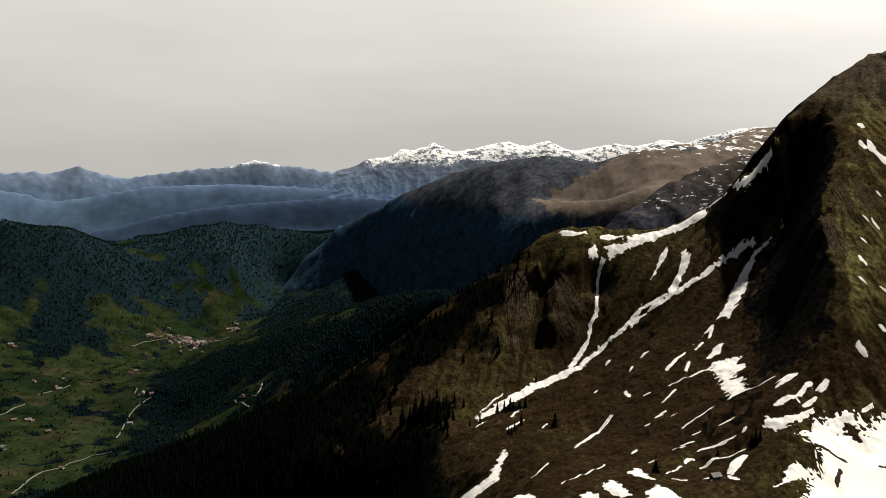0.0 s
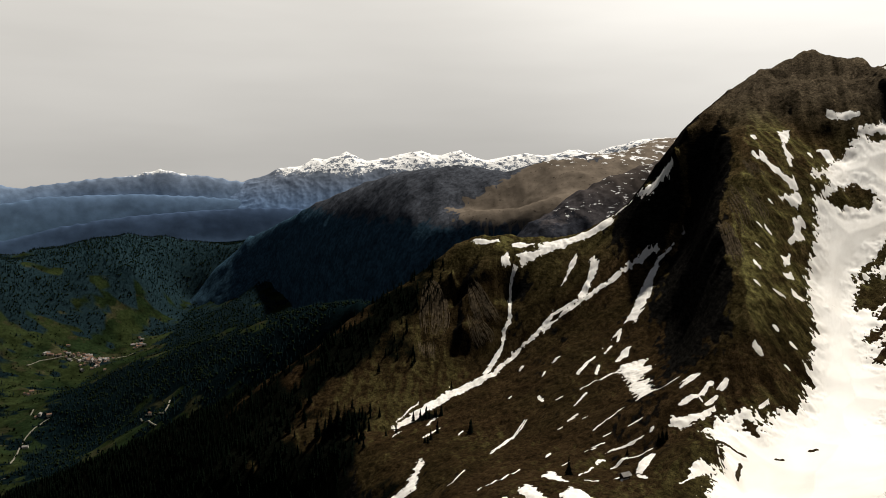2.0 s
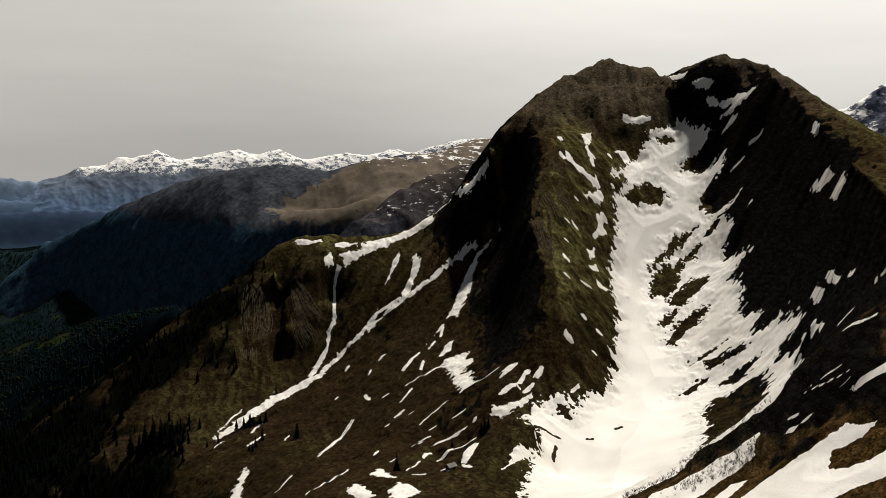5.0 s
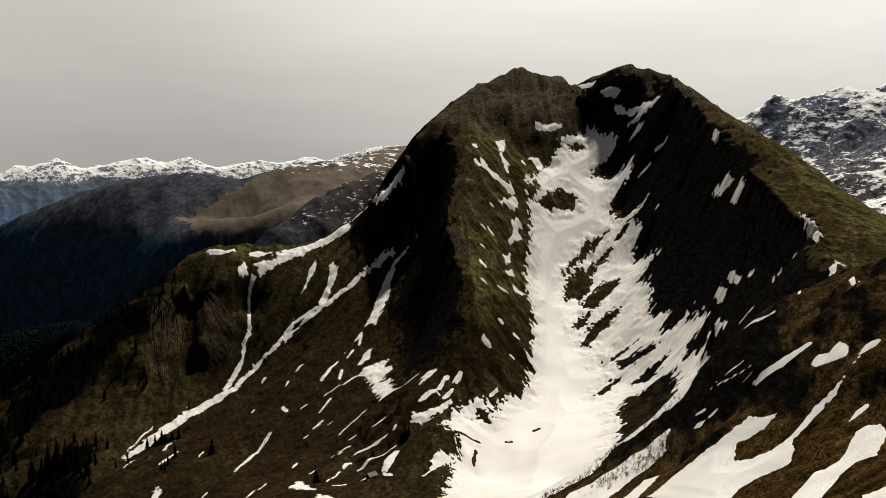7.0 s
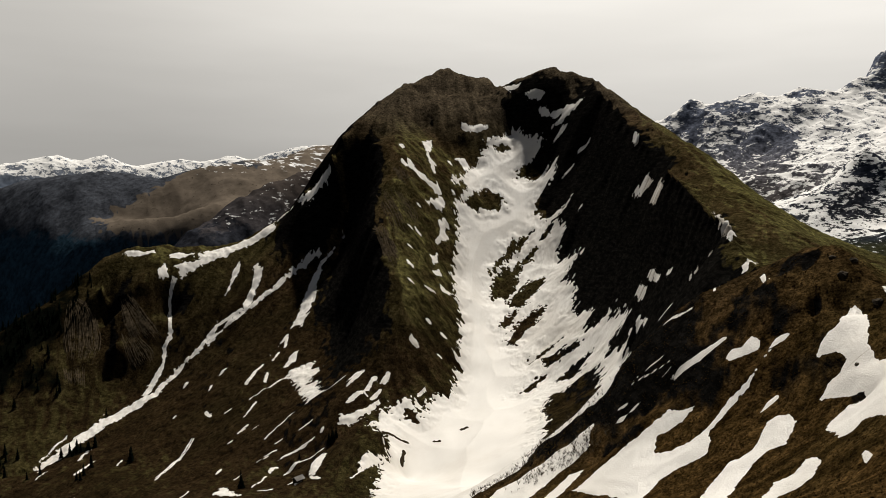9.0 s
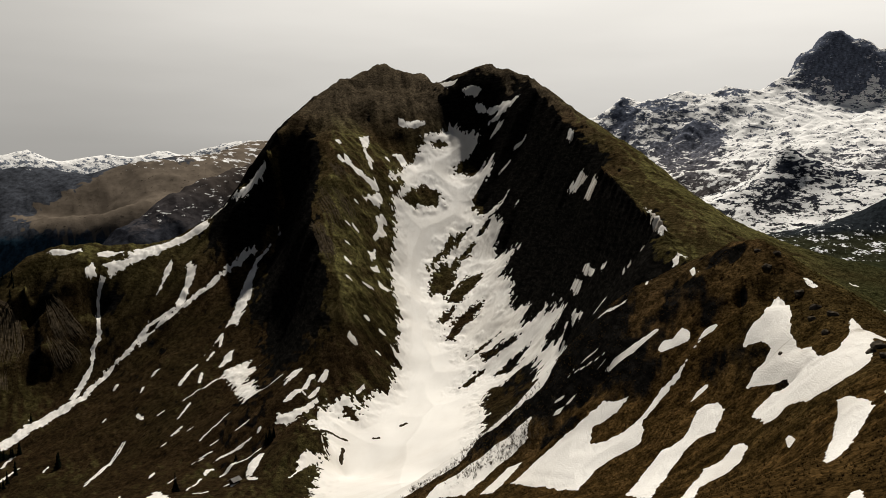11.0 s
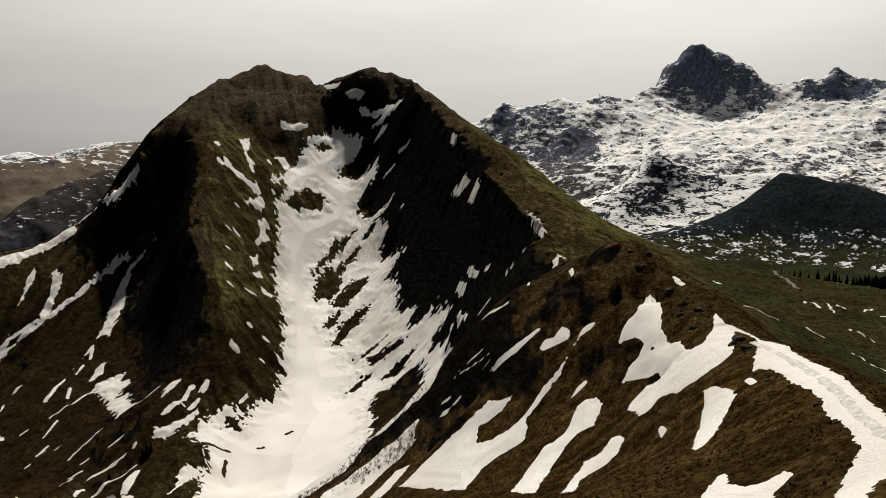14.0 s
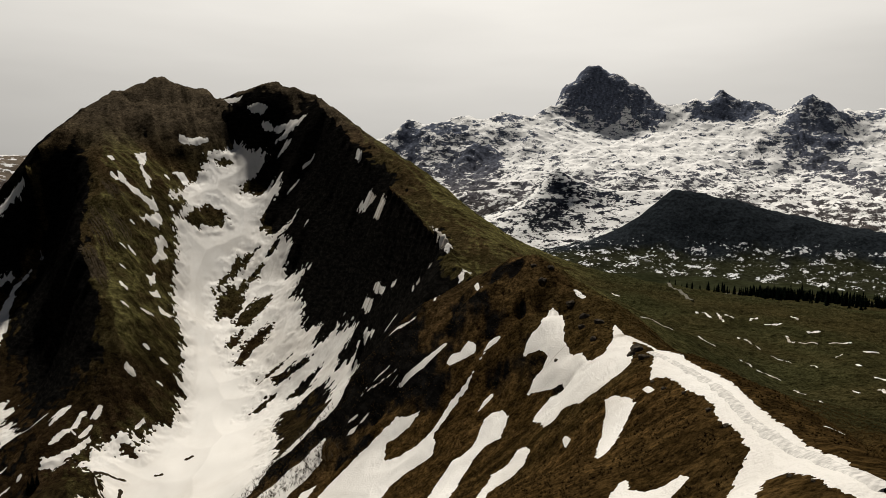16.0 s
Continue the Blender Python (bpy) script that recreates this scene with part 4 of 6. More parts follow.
CRAGS.append([(3763, 2137), (3807, 2133), (3891, 2055), (3931, 1977), (3979, 1878), (3992, 1823), (4020, 1728), (3989, 1679), (3942, 1605), (3907, 1596), (3849, 1671), (3880, 1720), (3871, 1798), (3825, 1810), (3781, 1847), (3768, 1900), (3765, 1959), (3735, 2041)])
CRAGS.append([(4060, 1498), (4110, 1503), (4168, 1448), (4179, 1378), (4203, 1342), (4224, 1232), (4234, 1153), (4212, 1047), (4168, 1074), (4121, 1199), (4076, 1307), (4033, 1396), (4003, 1481)])
CRAGS.append([(4048, 1693), (4092, 1618), (4118, 1517), (4095, 1508), (4058, 1605), (4008, 1664)])
CRAGS.append([(4018, 1032), (4059, 1016), (4094, 971), (4147, 958), (4143, 920), (4093, 925), (4052, 941), (4051, 894), (4104, 872), (4080, 811), (4079, 756), (4089, 696), (3968, 690), (3955, 763), (3977, 838), (3954, 886), (3914, 901), (3913, 955), (3962, 1006)])
CRAGS.append([(3904, 889), (3953, 832), (3911, 737), (3774, 534), (3478, 489), (3658, 653), (3766, 788), (3859, 869)])
CRAGS.append([(4143, 920), (4170, 852), (4175, 824), (4308, 768), (4320, 698), (4378, 636), (4283, 620), (4246, 702), (4161, 774), (4115, 820)])
CRAGS.append([(2914, 2568), (2974, 2608), (3022, 2609), (3025, 2530), (3089, 2529), (3141, 2464), (3144, 2362), (3139, 2307), (3086, 2318), (3028, 2375), (3015, 2468), (2952, 2468), (2872, 2452), (2875, 2521)])
CRAGS.append([(2913, 2308), (3010, 2260), (3130, 2176), (3130, 2091), (3010, 2010), (2787, 1934), (2668, 1914), (2657, 1970), (2805, 2173), (2841, 2262)])
CRAGS.append([(3340, 2273), (3415, 2247), (3429, 2181), (3346, 2177), (3292, 2215)])
CLIFF_MASSIF_LINES = []
CLIFF_MASSIF_LINES.append([(2837, 3097, 110), (3001, 2793, 261), (3024, 2694, 289), (3010, 2634, 338), (3029, 2612, 359), (3060, 2576, 351), (3101, 2527, 334), (3174, 2435, 367), (3267, 2394, 390), (3319, 2321, 376), (3410, 2276, 422), (3435, 2239, 399), (3517, 2202, 392), (3541, 2164, 380), (3615, 2139, 441), (3732, 2137, 479), (3814, 2153, 570), (3844, 2142, 603), (3863, 2106, 609), (3882, 2072, 677), (3902, 2034, 695), (3930, 1979, 700), (3962, 1915, 674), (3988, 1859, 650), (4001, 1830, 609), (4033, 1760, 574), (4047, 1726, 539), (4066, 1680, 483), (4091, 1620, 475), (4118, 1551, 483)])
CLIFF_MASSIF_LINES.append([(4118, 1551, 483), (4134, 1506, 518), (4163, 1423, 506), (4172, 1398, 544), (4179, 1376, 552), (4188, 1348, 524), (4206, 1293, 496), (4233, 1200, 481), (4246, 1075, 442), (4177, 1020, 441), (4137, 975, 477), (4149, 921, 488), (4163, 858, 452), (4197, 840, 416), (4270, 833, 396), (4353, 824, 431), (4382, 777, 423), (4389, 733, 429), (4395, 695, 414), (4399, 669, 441), (4404, 639, 425), (4438, 330, 397)])
CLIFF_MASSIF_LINES.append([(3679, 2088, 441), (3675, 2033, 390), (3714, 1917, 339), (3767, 1811, 320), (3816, 1706, 308), (3880, 1608, 332), (3960, 1597, 420)])
CLIFF_MASSIF_LINES.append([(4004, 1484, 376), (4048, 1327, 360), (4105, 1174, 384), (4148, 1054, 389)])
CLIFF_MASSIF_LINES.append([(4004, 1014, 302), (3876, 945, 145), (3869, 844, 117), (3951, 744, 196), (4095, 676, 228), (4139, 302, 245)])
CLIFF_MASSIF_LINES.append([(3753, 1600, 280), (3861, 1319, 276), (3912, 1088, 258)])
CLIFF_MASSIF_LINES.append([(2838, 2527, 133), (2794, 2206, 22), (2977, 2112, 105), (3320, 1849, 221), (3499, 1350, 164), (3596, 873, 35), (3664, 517, 37)])
CLIFF_MASSIF_LINES.append([(2648, 2288, -6), (2571, 1820, -130), (2668, 1477, -177), (2849, 1089, -167), (2965, 713, -135), (3028, 366, -123)])
CLIFF_MASSIF_LINES.append([(3104, 2889, 171), (3135, 2704, 269), (3285, 2520, 277), (3526, 2354, 332), (3735, 2210, 351), (3966, 2210, 513), (4055, 2042, 610), (4129, 1888, 519), (4221, 1671, 385), (4312, 1420, 462), (4382, 1109, 352), (4286, 951, 398), (4527, 756, 339), (4577, 341, 307)])
CLIFF_MASSIF_LINES.append([(1500, 2800, -500), (2300, 2000, -500), (2700, 1000, -500)])
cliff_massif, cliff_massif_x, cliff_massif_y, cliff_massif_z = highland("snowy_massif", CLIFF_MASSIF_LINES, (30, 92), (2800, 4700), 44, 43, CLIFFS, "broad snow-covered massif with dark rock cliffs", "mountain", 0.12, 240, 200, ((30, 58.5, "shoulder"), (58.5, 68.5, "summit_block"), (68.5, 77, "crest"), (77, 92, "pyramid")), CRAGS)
FRONT_PEAK_LINES = []
FRONT_PEAK_LINES.append([(2069, 1607, -158), (2138, 1514, -94), (2193, 1434, -66), (2233, 1370, -11), (2257, 1330, 43), (2276, 1298, 83), (2295, 1265, 58), (2326, 1206, 30), (2359, 1139, 6), (2390, 1073, 5), (2419, 1006, 10), (2439, 957, 16), (2470, 874, -4), (2503, 775, -33)])
FRONT_PEAK_LINES.append([(2276, 1298, 83), (2167, 1286, -18), (2054, 1279, -107)])
FRONT_PEAK_LINES.append([(2230, 1216, -36), (2126, 1198, -124)])
FRONT_PEAK_LINES.append([(2359, 1139, 6), (2254, 1126, -62), (2132, 1102, -138)])
FRONT_PEAK_LINES.append([(2439, 957, 16), (2302, 974, -59), (2166, 986, -125)])
FRONT_PEAK_LINES.append([(1898, 1385, -176), (1953, 1215, -186), (2034, 1031, -180), (2119, 842, -158), (2179, 670, -152)])
FRONT_PEAK_LINES.append([(2181, 1692, -269), (2310, 1510, -164), (2398, 1366, -19), (2503, 1163, -96), (2571, 1005, -83), (2637, 813, -127)])
front_peak, front_peak_x, front_peak_y, front_peak_z = highland("rocky_peak", FRONT_PEAK_LINES, (48, 74), (2290, 2760), 14, 45, PEAK, "dark rocky foothill peak dusted with snow", "peak", 0.12, 120, 150)
WOODED_HILL_LINES = []
WOODED_HILL_LINES.append([(2030, 796, 12), (2043, 761, 7), (2060, 713, -4), (2082, 645, -17), (2102, 578, -35), (2119, 511, -52), (2134, 446, -68), (2146, 383, -80), (2159, 299, -96), (2171, 202, -113), (2179, 80, -131)])
WOODED_HILL_LINES.append([(2030, 796, 12), (1952, 826, -45), (1860, 863, -104), (1735, 911, -141), (1601, 947, -166)])
WOODED_HILL_LINES.append([(1790, 798, -159), (1858, 739, -124), (1886, 634, -141), (1910, 520, -154), (1929, 399, -163), (1942, 265, -174), (1959, 69, -185)])
WOODED_HILL_LINES.append([(1417, 865, -220), (1517, 674, -219), (1571, 536, -224), (1615, 382, -228), (1645, 221, -230), (1659, 54, -227)])
WOODED_HILL_LINES.append([(2101, 936, -229), (2148, 822, -93), (2219, 606, -135), (2279, 311, -197), (2299, 80, -224)])
wooded_hill, wooded_hill_x, wooded_hill_y, wooded_hill_z = highland("wooded_hill", WOODED_HILL_LINES, (54, 94), (1640, 2300), 12, 47, WOODED, "dark wooded hill with thin snow patches", "hill", 0.14, 110, 120)


# ---- snow ----
GRIDS = ((near_x, near_y, near_z), (far_x, far_y, far_z))


SNOW_TOPS = []


def islands(cells):
    """The separate pieces of a cell mask, without the smallest crumbs."""
    mark_at = np.where(cells, np.arange(1, cells.size + 1).reshape(cells.shape), 0)
    while True:
        was = mark_at
        grown = np.pad(mark_at, 1)
        grown = np.maximum.reduce([grown[1:-1, 1:-1], grown[:-2, 1:-1], grown[2:, 1:-1], grown[1:-1, :-2], grown[1:-1, 2:]])
        mark_at = np.where(cells, grown, 0)
        mark_at = np.where(cells, mark_at.ravel()[mark_at - 1], 0)
        if (mark_at == was).all():
            break
    names, sizes = np.unique(mark_at[cells], return_counts=True)
    return [mark_at == k for k, n in zip(names, sizes) if n >= 6]


def finer(g):
    """The same grid with a place added halfway along each side of its cells."""
    out = np.empty((2 * g.shape[0] - 1, 2 * g.shape[1] - 1))
    out[::2, ::2] = g
    out[1::2, ::2] = (g[:-1] + g[1:]) / 2
    out[:, 1::2] = (out[:, :-2:2] + out[:, 2::2]) / 2
    return out


def drape(depth_of, box, name, label, ragged):
    """Snow lying on the turf wherever depth_of is positive, thinning out at its edge."""
    reach = np.hypot(0.5 * (box[0] + box[2]), 0.5 * (box[1] + box[3]))
    pad = 0.012 * reach + 1.5
    for gx, gy, gz in GRIDS:
        hit = (gx > box[0] - pad) & (gx < box[2] + pad) & (gy > box[1] - pad) & (gy < box[3] + pad)
        if not hit.any():
            continue
        rows, cols = np.where(hit.any(1))[0], np.where(hit.any(0))[0]
        part = np.s_[rows[0]:rows[-1] + 2, cols[0]:cols[-1] + 2]
        x, y, z = gx[part], gy[part], gz[part]
        if min(x.shape) < 2:
            continue
        x, y, z = finer(x), finer(y), finer(z)
        d = depth_of(x.ravel(), y.ravel()).reshape(x.shape)
        core, clean = max(d.max(), 0.3), d
        rough_edge = fbm(x, y, max(1.2, 0.016 * reach), 3, 61, 0.65) * min(0.0065 * reach, 0.33 * core)
        rough_edge += fbm(x, y, max(0.5, 0.0052 * reach), 2, 67, 0.7) * min(0.0050 * reach, 0.30 * core)
        rough_edge += combed(x, y, max(1.0, 0.009 * reach), 3, 69, 0.7, fall, 0.9) * min(0.013 * reach, 0.32 * core) * (0.15 if gx is near_x else 0.8)
        rough_edge *= 0.5 if gx is near_x else 1.0
        d = d + ragged * rough_edge - min(0.0004 * reach, 0.08 * core)
        soft = 0.004 * reach
        thick = np.clip(0.03 + 0.00045 * reach, 0.06, 0.4)
        lifted = z + thick * np.clip(d / soft, -1.5, 1.0) + np.clip(d / (6 * soft), 0, 1) * thick * 0.6
        even = z.copy()
        for _ in range(240):
            even[1:-1, 1:-1] = (even[1:-1, 1:-1] * 2 + even[:-2, 1:-1] + even[2:, 1:-1] + even[1:-1, :-2] + even[1:-1, 2:]) / 6
        far_off = np.hypot(x, y)
        seam = np.clip((248 - far_off) / 40, 0, 1) if gx is near_x else np.clip((far_off - 258) / 50, 0, 1)
        inner = np.clip(clean / (5 * soft) - 0.3, 0, 1) * seam
        z = lifted + inner * (np.maximum(lifted, even + thick * 1.6 + np.clip((clean - 5 * soft) * 0.13, 0, 0.2 if gx is near_x else 6.0)) - lifted)
        if name == "snowfield":
            SNOW_TOPS.append((x, y, z))
        wet = d > -soft
        cells = wet[:-1, :-1] | wet[1:, :-1] | wet[:-1, 1:] | wet[1:, 1:]
        for piece in islands(cells):
            tagged(lay(name, x, y, z, SNOW, piece, label, "snow"), group="snow patches")


def mound(depth_of, box):
    """A strip of bare earth that breaks through the snow."""
    pad = 4.0
    gx, gy, gz = GRIDS[1]
    hit = (gx > box[0] - pad) & (gx < box[2] + pad) & (gy > box[1] - pad) & (gy < box[3] + pad)
    if hit.any():
        rows, cols = np.where(hit.any(1))[0], np.where(hit.any(0))[0]
        part = np.s_[rows[0]:rows[-1] + 2, cols[0]:cols[-1] + 2]
        x, y, z = gx[part], gy[part], gz[part]
        d = depth_of(x.ravel(), y.ravel()).reshape(x.shape) + fbm(x, y, 5, 3, 63) * 0.8
        for sx, sy, sz in SNOW_TOPS:
            near = (sx > x.min() - 3) & (sx < x.max() + 3) & (sy > y.min() - 3) & (sy < y.max() + 3)
            if near.any():
                gap = (sx[near][None] - x.ravel()[:, None]) ** 2 + (sy[near][None] - y.ravel()[:, None]) ** 2
                z = np.maximum(z, np.where(gap.min(1) < 9, sz[near][gap.argmin(1)], -1e9).reshape(x.shape))
        wet = d > -1.2
        cells = wet[:-1, :-1] | wet[1:, :-1] | wet[:-1, 1:] | wet[1:, 1:]
        if cells.any():
            tagged(lay("earth_bank", x, y, z + 0.35 + np.clip(d, -1, 0.6), EARTH, cells, "narrow bank of bare earth showing through snow", "earth"), group="earth banks")


NEAR_SNOW = []


def snow_patch(outline, gaps):
    q = np.array(outline)
    box = (*q.min(0), *q.max(0))
    size = max(box[2] - box[0], box[3] - box[1])

    def depth(px, py):
        d = inside_depth(px, py, outline)
        for gap in gaps:
            d = np.minimum(d, -inside_depth(px, py, gap))
        return d

    if min(np.hypot(q[:, 0], q[:, 1])) < 260:
        NEAR_SNOW.append(depth)
    label = "broad snowfield filling the cirque, broken by turf islands" if gaps else "long old snow patch lying in a hollow of the turf" if size > 60 else "ragged patch of old snow on steep turf"
    drape(depth, box, "snowfield" if gaps else "snow_patch", label, 1.0)


def snow_drift(ax, ay, bx, by, width):
    def depth(px, py):
        ex, ey = bx - ax, by - ay
        s = np.clip(((px - ax) * ex + (py - ay) * ey) / (ex * ex + ey * ey + 1e-9), 0, 1)
        return width * 0.5 * (1.15 - 0.6 * np.abs(s - 0.45)) - np.hypot(px - ax - s * ex, py - ay - s * ey)

    drape(depth, (min(ax, bx), min(ay, by), max(ax, bx), max(ay, by)), "snow_drift", "small streak of leftover snow on turf", 0.8)


outline = []
outline += [(493.1, 712.8), (508.1, 712.6), (524.3, 713.5), (534.4, 714.7), (536.4, 703.8), (533.0, 693.9), (539.1, 677.0), (539.7, 665.0), (510.2, 671.2), (499.2, 664.1), (507.4, 661.3), (509.8, 648.0), (516.9, 643.2), (525.8, 640.7), (528.9, 631.1), (520.2, 622.1), (513.6, 621.1), (505.4, 623.8), (492.4, 620.7), (484.9, 606.4), (481.2, 593.1), (488.5, 585.3), (494.1, 571.9), (488.9, 569.5), (482.4, 581.7), (481.0, 567.8), (477.0, 552.8), (467.5, 551.3), (457.1, 542.2), (453.2, 519.1), (447.6, 498.8)]
outline += [(443.6, 504.4), (437.9, 504.7), (428.8, 500.8), (428.2, 489.6), (416.3, 471.1), (403.3, 457.3), (398.5, 442.2), (396.6, 428.2), (380.3, 421.6), (381.4, 408.4), (385.6, 399.5), (377.6, 380.7), (374.0, 369.7), (363.7, 359.0), (364.9, 369.8), (361.2, 373.4), (350.5, 364.4), (352.5, 356.8), (352.2, 347.3), (178.8, 178.3), (154.1, 156.6), (150.6, 156.1), (150.2, 158.9), (149.8, 166.2), (148.0, 173.8), (149.3, 184.4), (135.7, 176.5), (129.8, 182.4), (120.6, 183.7), (116.5, 183.2)]
outline += [(108.7, 220.3), (162.2, 331.7), (176.2, 353.3), (184.8, 367.1), (197.1, 380.7), (210.3, 406.2), (205.0, 415.0), (205.1, 423.3), (215.9, 428.9), (233.6, 438.9), (242.6, 439.5), (244.0, 434.1), (252.1, 433.1), (268.5, 441.8), (276.4, 439.8), (283.7, 447.9), (292.9, 460.9), (302.0, 467.6), (306.7, 480.7), (320.5, 494.2), (324.8, 505.1), (337.9, 521.4), (343.5, 536.4), (347.6, 548.1), (359.2, 568.7), (368.3, 581.1), (379.3, 596.0), (394.7, 615.5), (400.5, 624.6), (403.8, 633.0), (409.7, 644.6), (419.4, 652.4)]
outline += [(432.6, 659.4), (436.8, 671.1), (417.6, 662.8), (418.5, 669.6), (436.5, 676.2), (454.0, 689.3), (465.2, 693.0), (474.3, 695.8), (473.7, 700.4), (480.5, 699.7), (481.4, 706.3), (490.6, 703.5), (491.6, 710.6)]
gaps = []
gaps.append([(422.9, 647.7), (431.8, 652.9), (445.6, 658.1), (457.6, 660.2), (464.2, 654.5), (467.6, 646.3), (467.1, 638.7), (458.6, 636.4), (447.6, 635.6), (439.6, 639.0), (432.2, 638.0), (427.4, 640.8)])
gaps.append([(472.1, 592.6), (455.4, 590.0), (440.7, 583.4), (429.9, 582.0), (418.8, 579.8), (403.7, 571.7), (408.4, 578.6), (419.2, 585.0), (431.8, 589.1), (440.0, 594.3), (454.4, 597.5)])
gaps.append([(457.3, 572.7), (447.8, 575.6), (433.6, 571.2), (423.3, 572.8), (412.0, 574.6), (399.9, 564.5), (392.1, 554.9), (384.0, 541.6), (396.0, 543.4), (398.7, 538.7), (411.7, 544.1), (421.7, 553.5), (423.2, 559.8), (435.0, 567.0), (443.2, 565.2)])
gaps.append([(436.0, 531.6), (427.6, 544.9), (412.2, 540.6), (402.3, 539.7), (394.3, 532.9), (393.6, 522.0), (397.1, 516.6), (409.0, 520.6), (421.4, 524.9)])
gaps.append([(393.5, 519.6), (383.5, 518.0), (367.3, 507.3), (367.8, 504.0), (376.4, 504.3), (384.0, 509.1)])
gaps.append([(409.8, 499.1), (401.3, 503.1), (385.6, 501.5), (377.0, 501.2), (364.8, 492.2), (357.1, 483.1), (360.0, 478.3), (370.1, 484.3), (382.2, 485.8), (397.1, 490.5)])
gaps.append([(370.7, 410.6), (369.8, 430.2), (359.4, 439.5), (352.2, 433.7), (355.4, 425.1), (362.7, 415.8)])
gaps.append([(380.8, 443.4), (371.2, 450.9), (356.3, 452.2), (351.9, 449.8), (362.0, 446.1)])
gaps.append([(343.8, 362.2), (345.6, 379.4), (334.7, 383.0), (327.9, 391.6), (314.0, 383.0), (159.1, 187.1), (154.7, 174.2), (160.5, 174.6), (168.5, 178.5)])
gaps.append([(362.9, 393.3), (356.7, 402.8), (344.5, 408.8), (343.5, 398.8), (346.9, 386.2)])
gaps.append([(250.7, 430.7), (245.5, 423.2), (236.8, 421.1), (229.6, 425.0), (233.4, 428.8), (245.0, 428.3)])
gaps.append([(498.4, 703.9), (508.9, 702.7), (516.6, 697.6), (508.0, 696.0), (498.5, 698.8)])
gaps.append([(160.5, 198.6), (159.1, 199.7), (153.5, 189.8), (158.1, 192.7)])
gaps.append([(348.8, 426.2), (335.9, 425.6), (324.7, 423.7), (326.4, 419.5), (334.5, 417.7)])
gaps.append([(480.5, 575.4), (475.4, 581.4), (463.5, 577.2), (465.4, 573.0), (476.2, 574.1)])
snow_patch(outline, gaps)
outline = []
outline += [(143.2, 152.2), (138.5, 155.6), (134.5, 160.1), (128.9, 165.1), (122.9, 170.0), (114.0, 163.9), (111.9, 143.1), (122.4, 147.6), (130.7, 146.7), (135.6, 146.0), (139.2, 150.4)]
gaps = []
snow_patch(outline, gaps)
outline = []
outline += [(126.9, 138.5), (125.6, 142.8), (116.9, 138.8), (110.8, 136.4), (110.5, 131.1), (117.5, 133.6)]
gaps = []
snow_patch(outline, gaps)
outline = []
outline += [(551.0, 692.8), (549.8, 681.2), (551.5, 667.1), (556.3, 656.3), (547.3, 663.6), (549.8, 652.8), (557.5, 644.2), (563.6, 629.9), (567.9, 639.0), (565.0, 657.7), (559.2, 664.4), (556.0, 674.7), (555.7, 686.0)]
gaps = []
snow_patch(outline, gaps)
outline = []
outline += [(552.2, 639.6), (544.8, 642.0), (538.3, 652.0), (536.2, 654.0), (541.5, 651.5), (549.7, 648.1)]
gaps = []
snow_patch(outline, gaps)
outline = []
outline += [(556.4, 770.1), (558.5, 745.1), (561.6, 738.5), (555.7, 735.7), (549.2, 743.4)]
gaps = []
snow_patch(outline, gaps)
outline = []
outline += [(555.0, 724.3), (561.2, 706.5), (562.6, 692.9), (556.1, 694.5), (552.7, 710.5)]
gaps = []
snow_patch(outline, gaps)
outline = []
outline += [(476.4, 739.1), (482.4, 736.7), (484.1, 733.4), (500.3, 729.1), (507.3, 725.9), (501.2, 721.4), (488.7, 723.1), (477.2, 728.6), (473.8, 731.6)]
gaps = []
snow_patch(outline, gaps)
outline = []
outline += [(414.8, 719.2), (434.3, 730.5), (420.3, 709.3), (410.0, 695.3), (410.0, 683.7), (398.4, 666.5), (398.2, 658.2), (395.8, 646.6), (390.6, 645.6), (401.3, 674.5), (402.7, 685.0), (409.6, 704.0)]
gaps = []
snow_patch(outline, gaps)
outline = []
outline += [(375.6, 681.7), (379.3, 670.9), (385.0, 663.7), (388.3, 658.1), (396.1, 654.5), (394.4, 646.4), (387.8, 646.2), (384.9, 652.5), (379.8, 657.0), (373.4, 663.9), (369.7, 671.1)]
gaps = []
snow_patch(outline, gaps)
outline = []
outline += [(395.8, 646.6), (394.7, 638.3), (384.6, 628.0), (375.3, 630.6), (367.3, 630.9), (382.8, 640.2)]
gaps = []
snow_patch(outline, gaps)
outline = []
outline += [(372.4, 617.3), (383.3, 622.6), (385.6, 616.1), (377.8, 610.8), (377.2, 602.6), (356.4, 593.2), (364.6, 602.1), (371.0, 609.8)]
gaps = []
snow_patch(outline, gaps)
outline = []
outline += [(336.8, 572.1), (352.9, 584.5), (346.9, 572.7), (337.5, 564.6)]
gaps = []
snow_patch(outline, gaps)
outline = []
outline += [(329.0, 554.9), (341.7, 563.8), (341.4, 556.7), (332.3, 552.8)]
gaps = []
snow_patch(outline, gaps)
outline = []
outline += [(331.0, 546.0), (335.9, 545.0), (344.0, 544.4), (336.3, 536.6), (328.7, 537.7)]
gaps = []
snow_patch(outline, gaps)
outline = []
outline += [(448.2, 706.0), (461.0, 706.6), (461.3, 698.2), (455.0, 686.2), (449.7, 689.0), (450.5, 698.0)]
gaps = []
snow_patch(outline, gaps)
outline = []
outline += [(130.6, 872.6), (144.7, 865.2), (162.3, 860.3), (162.1, 850.4), (151.6, 853.4), (134.8, 861.1)]
gaps = []
snow_patch(outline, gaps)
outline = []
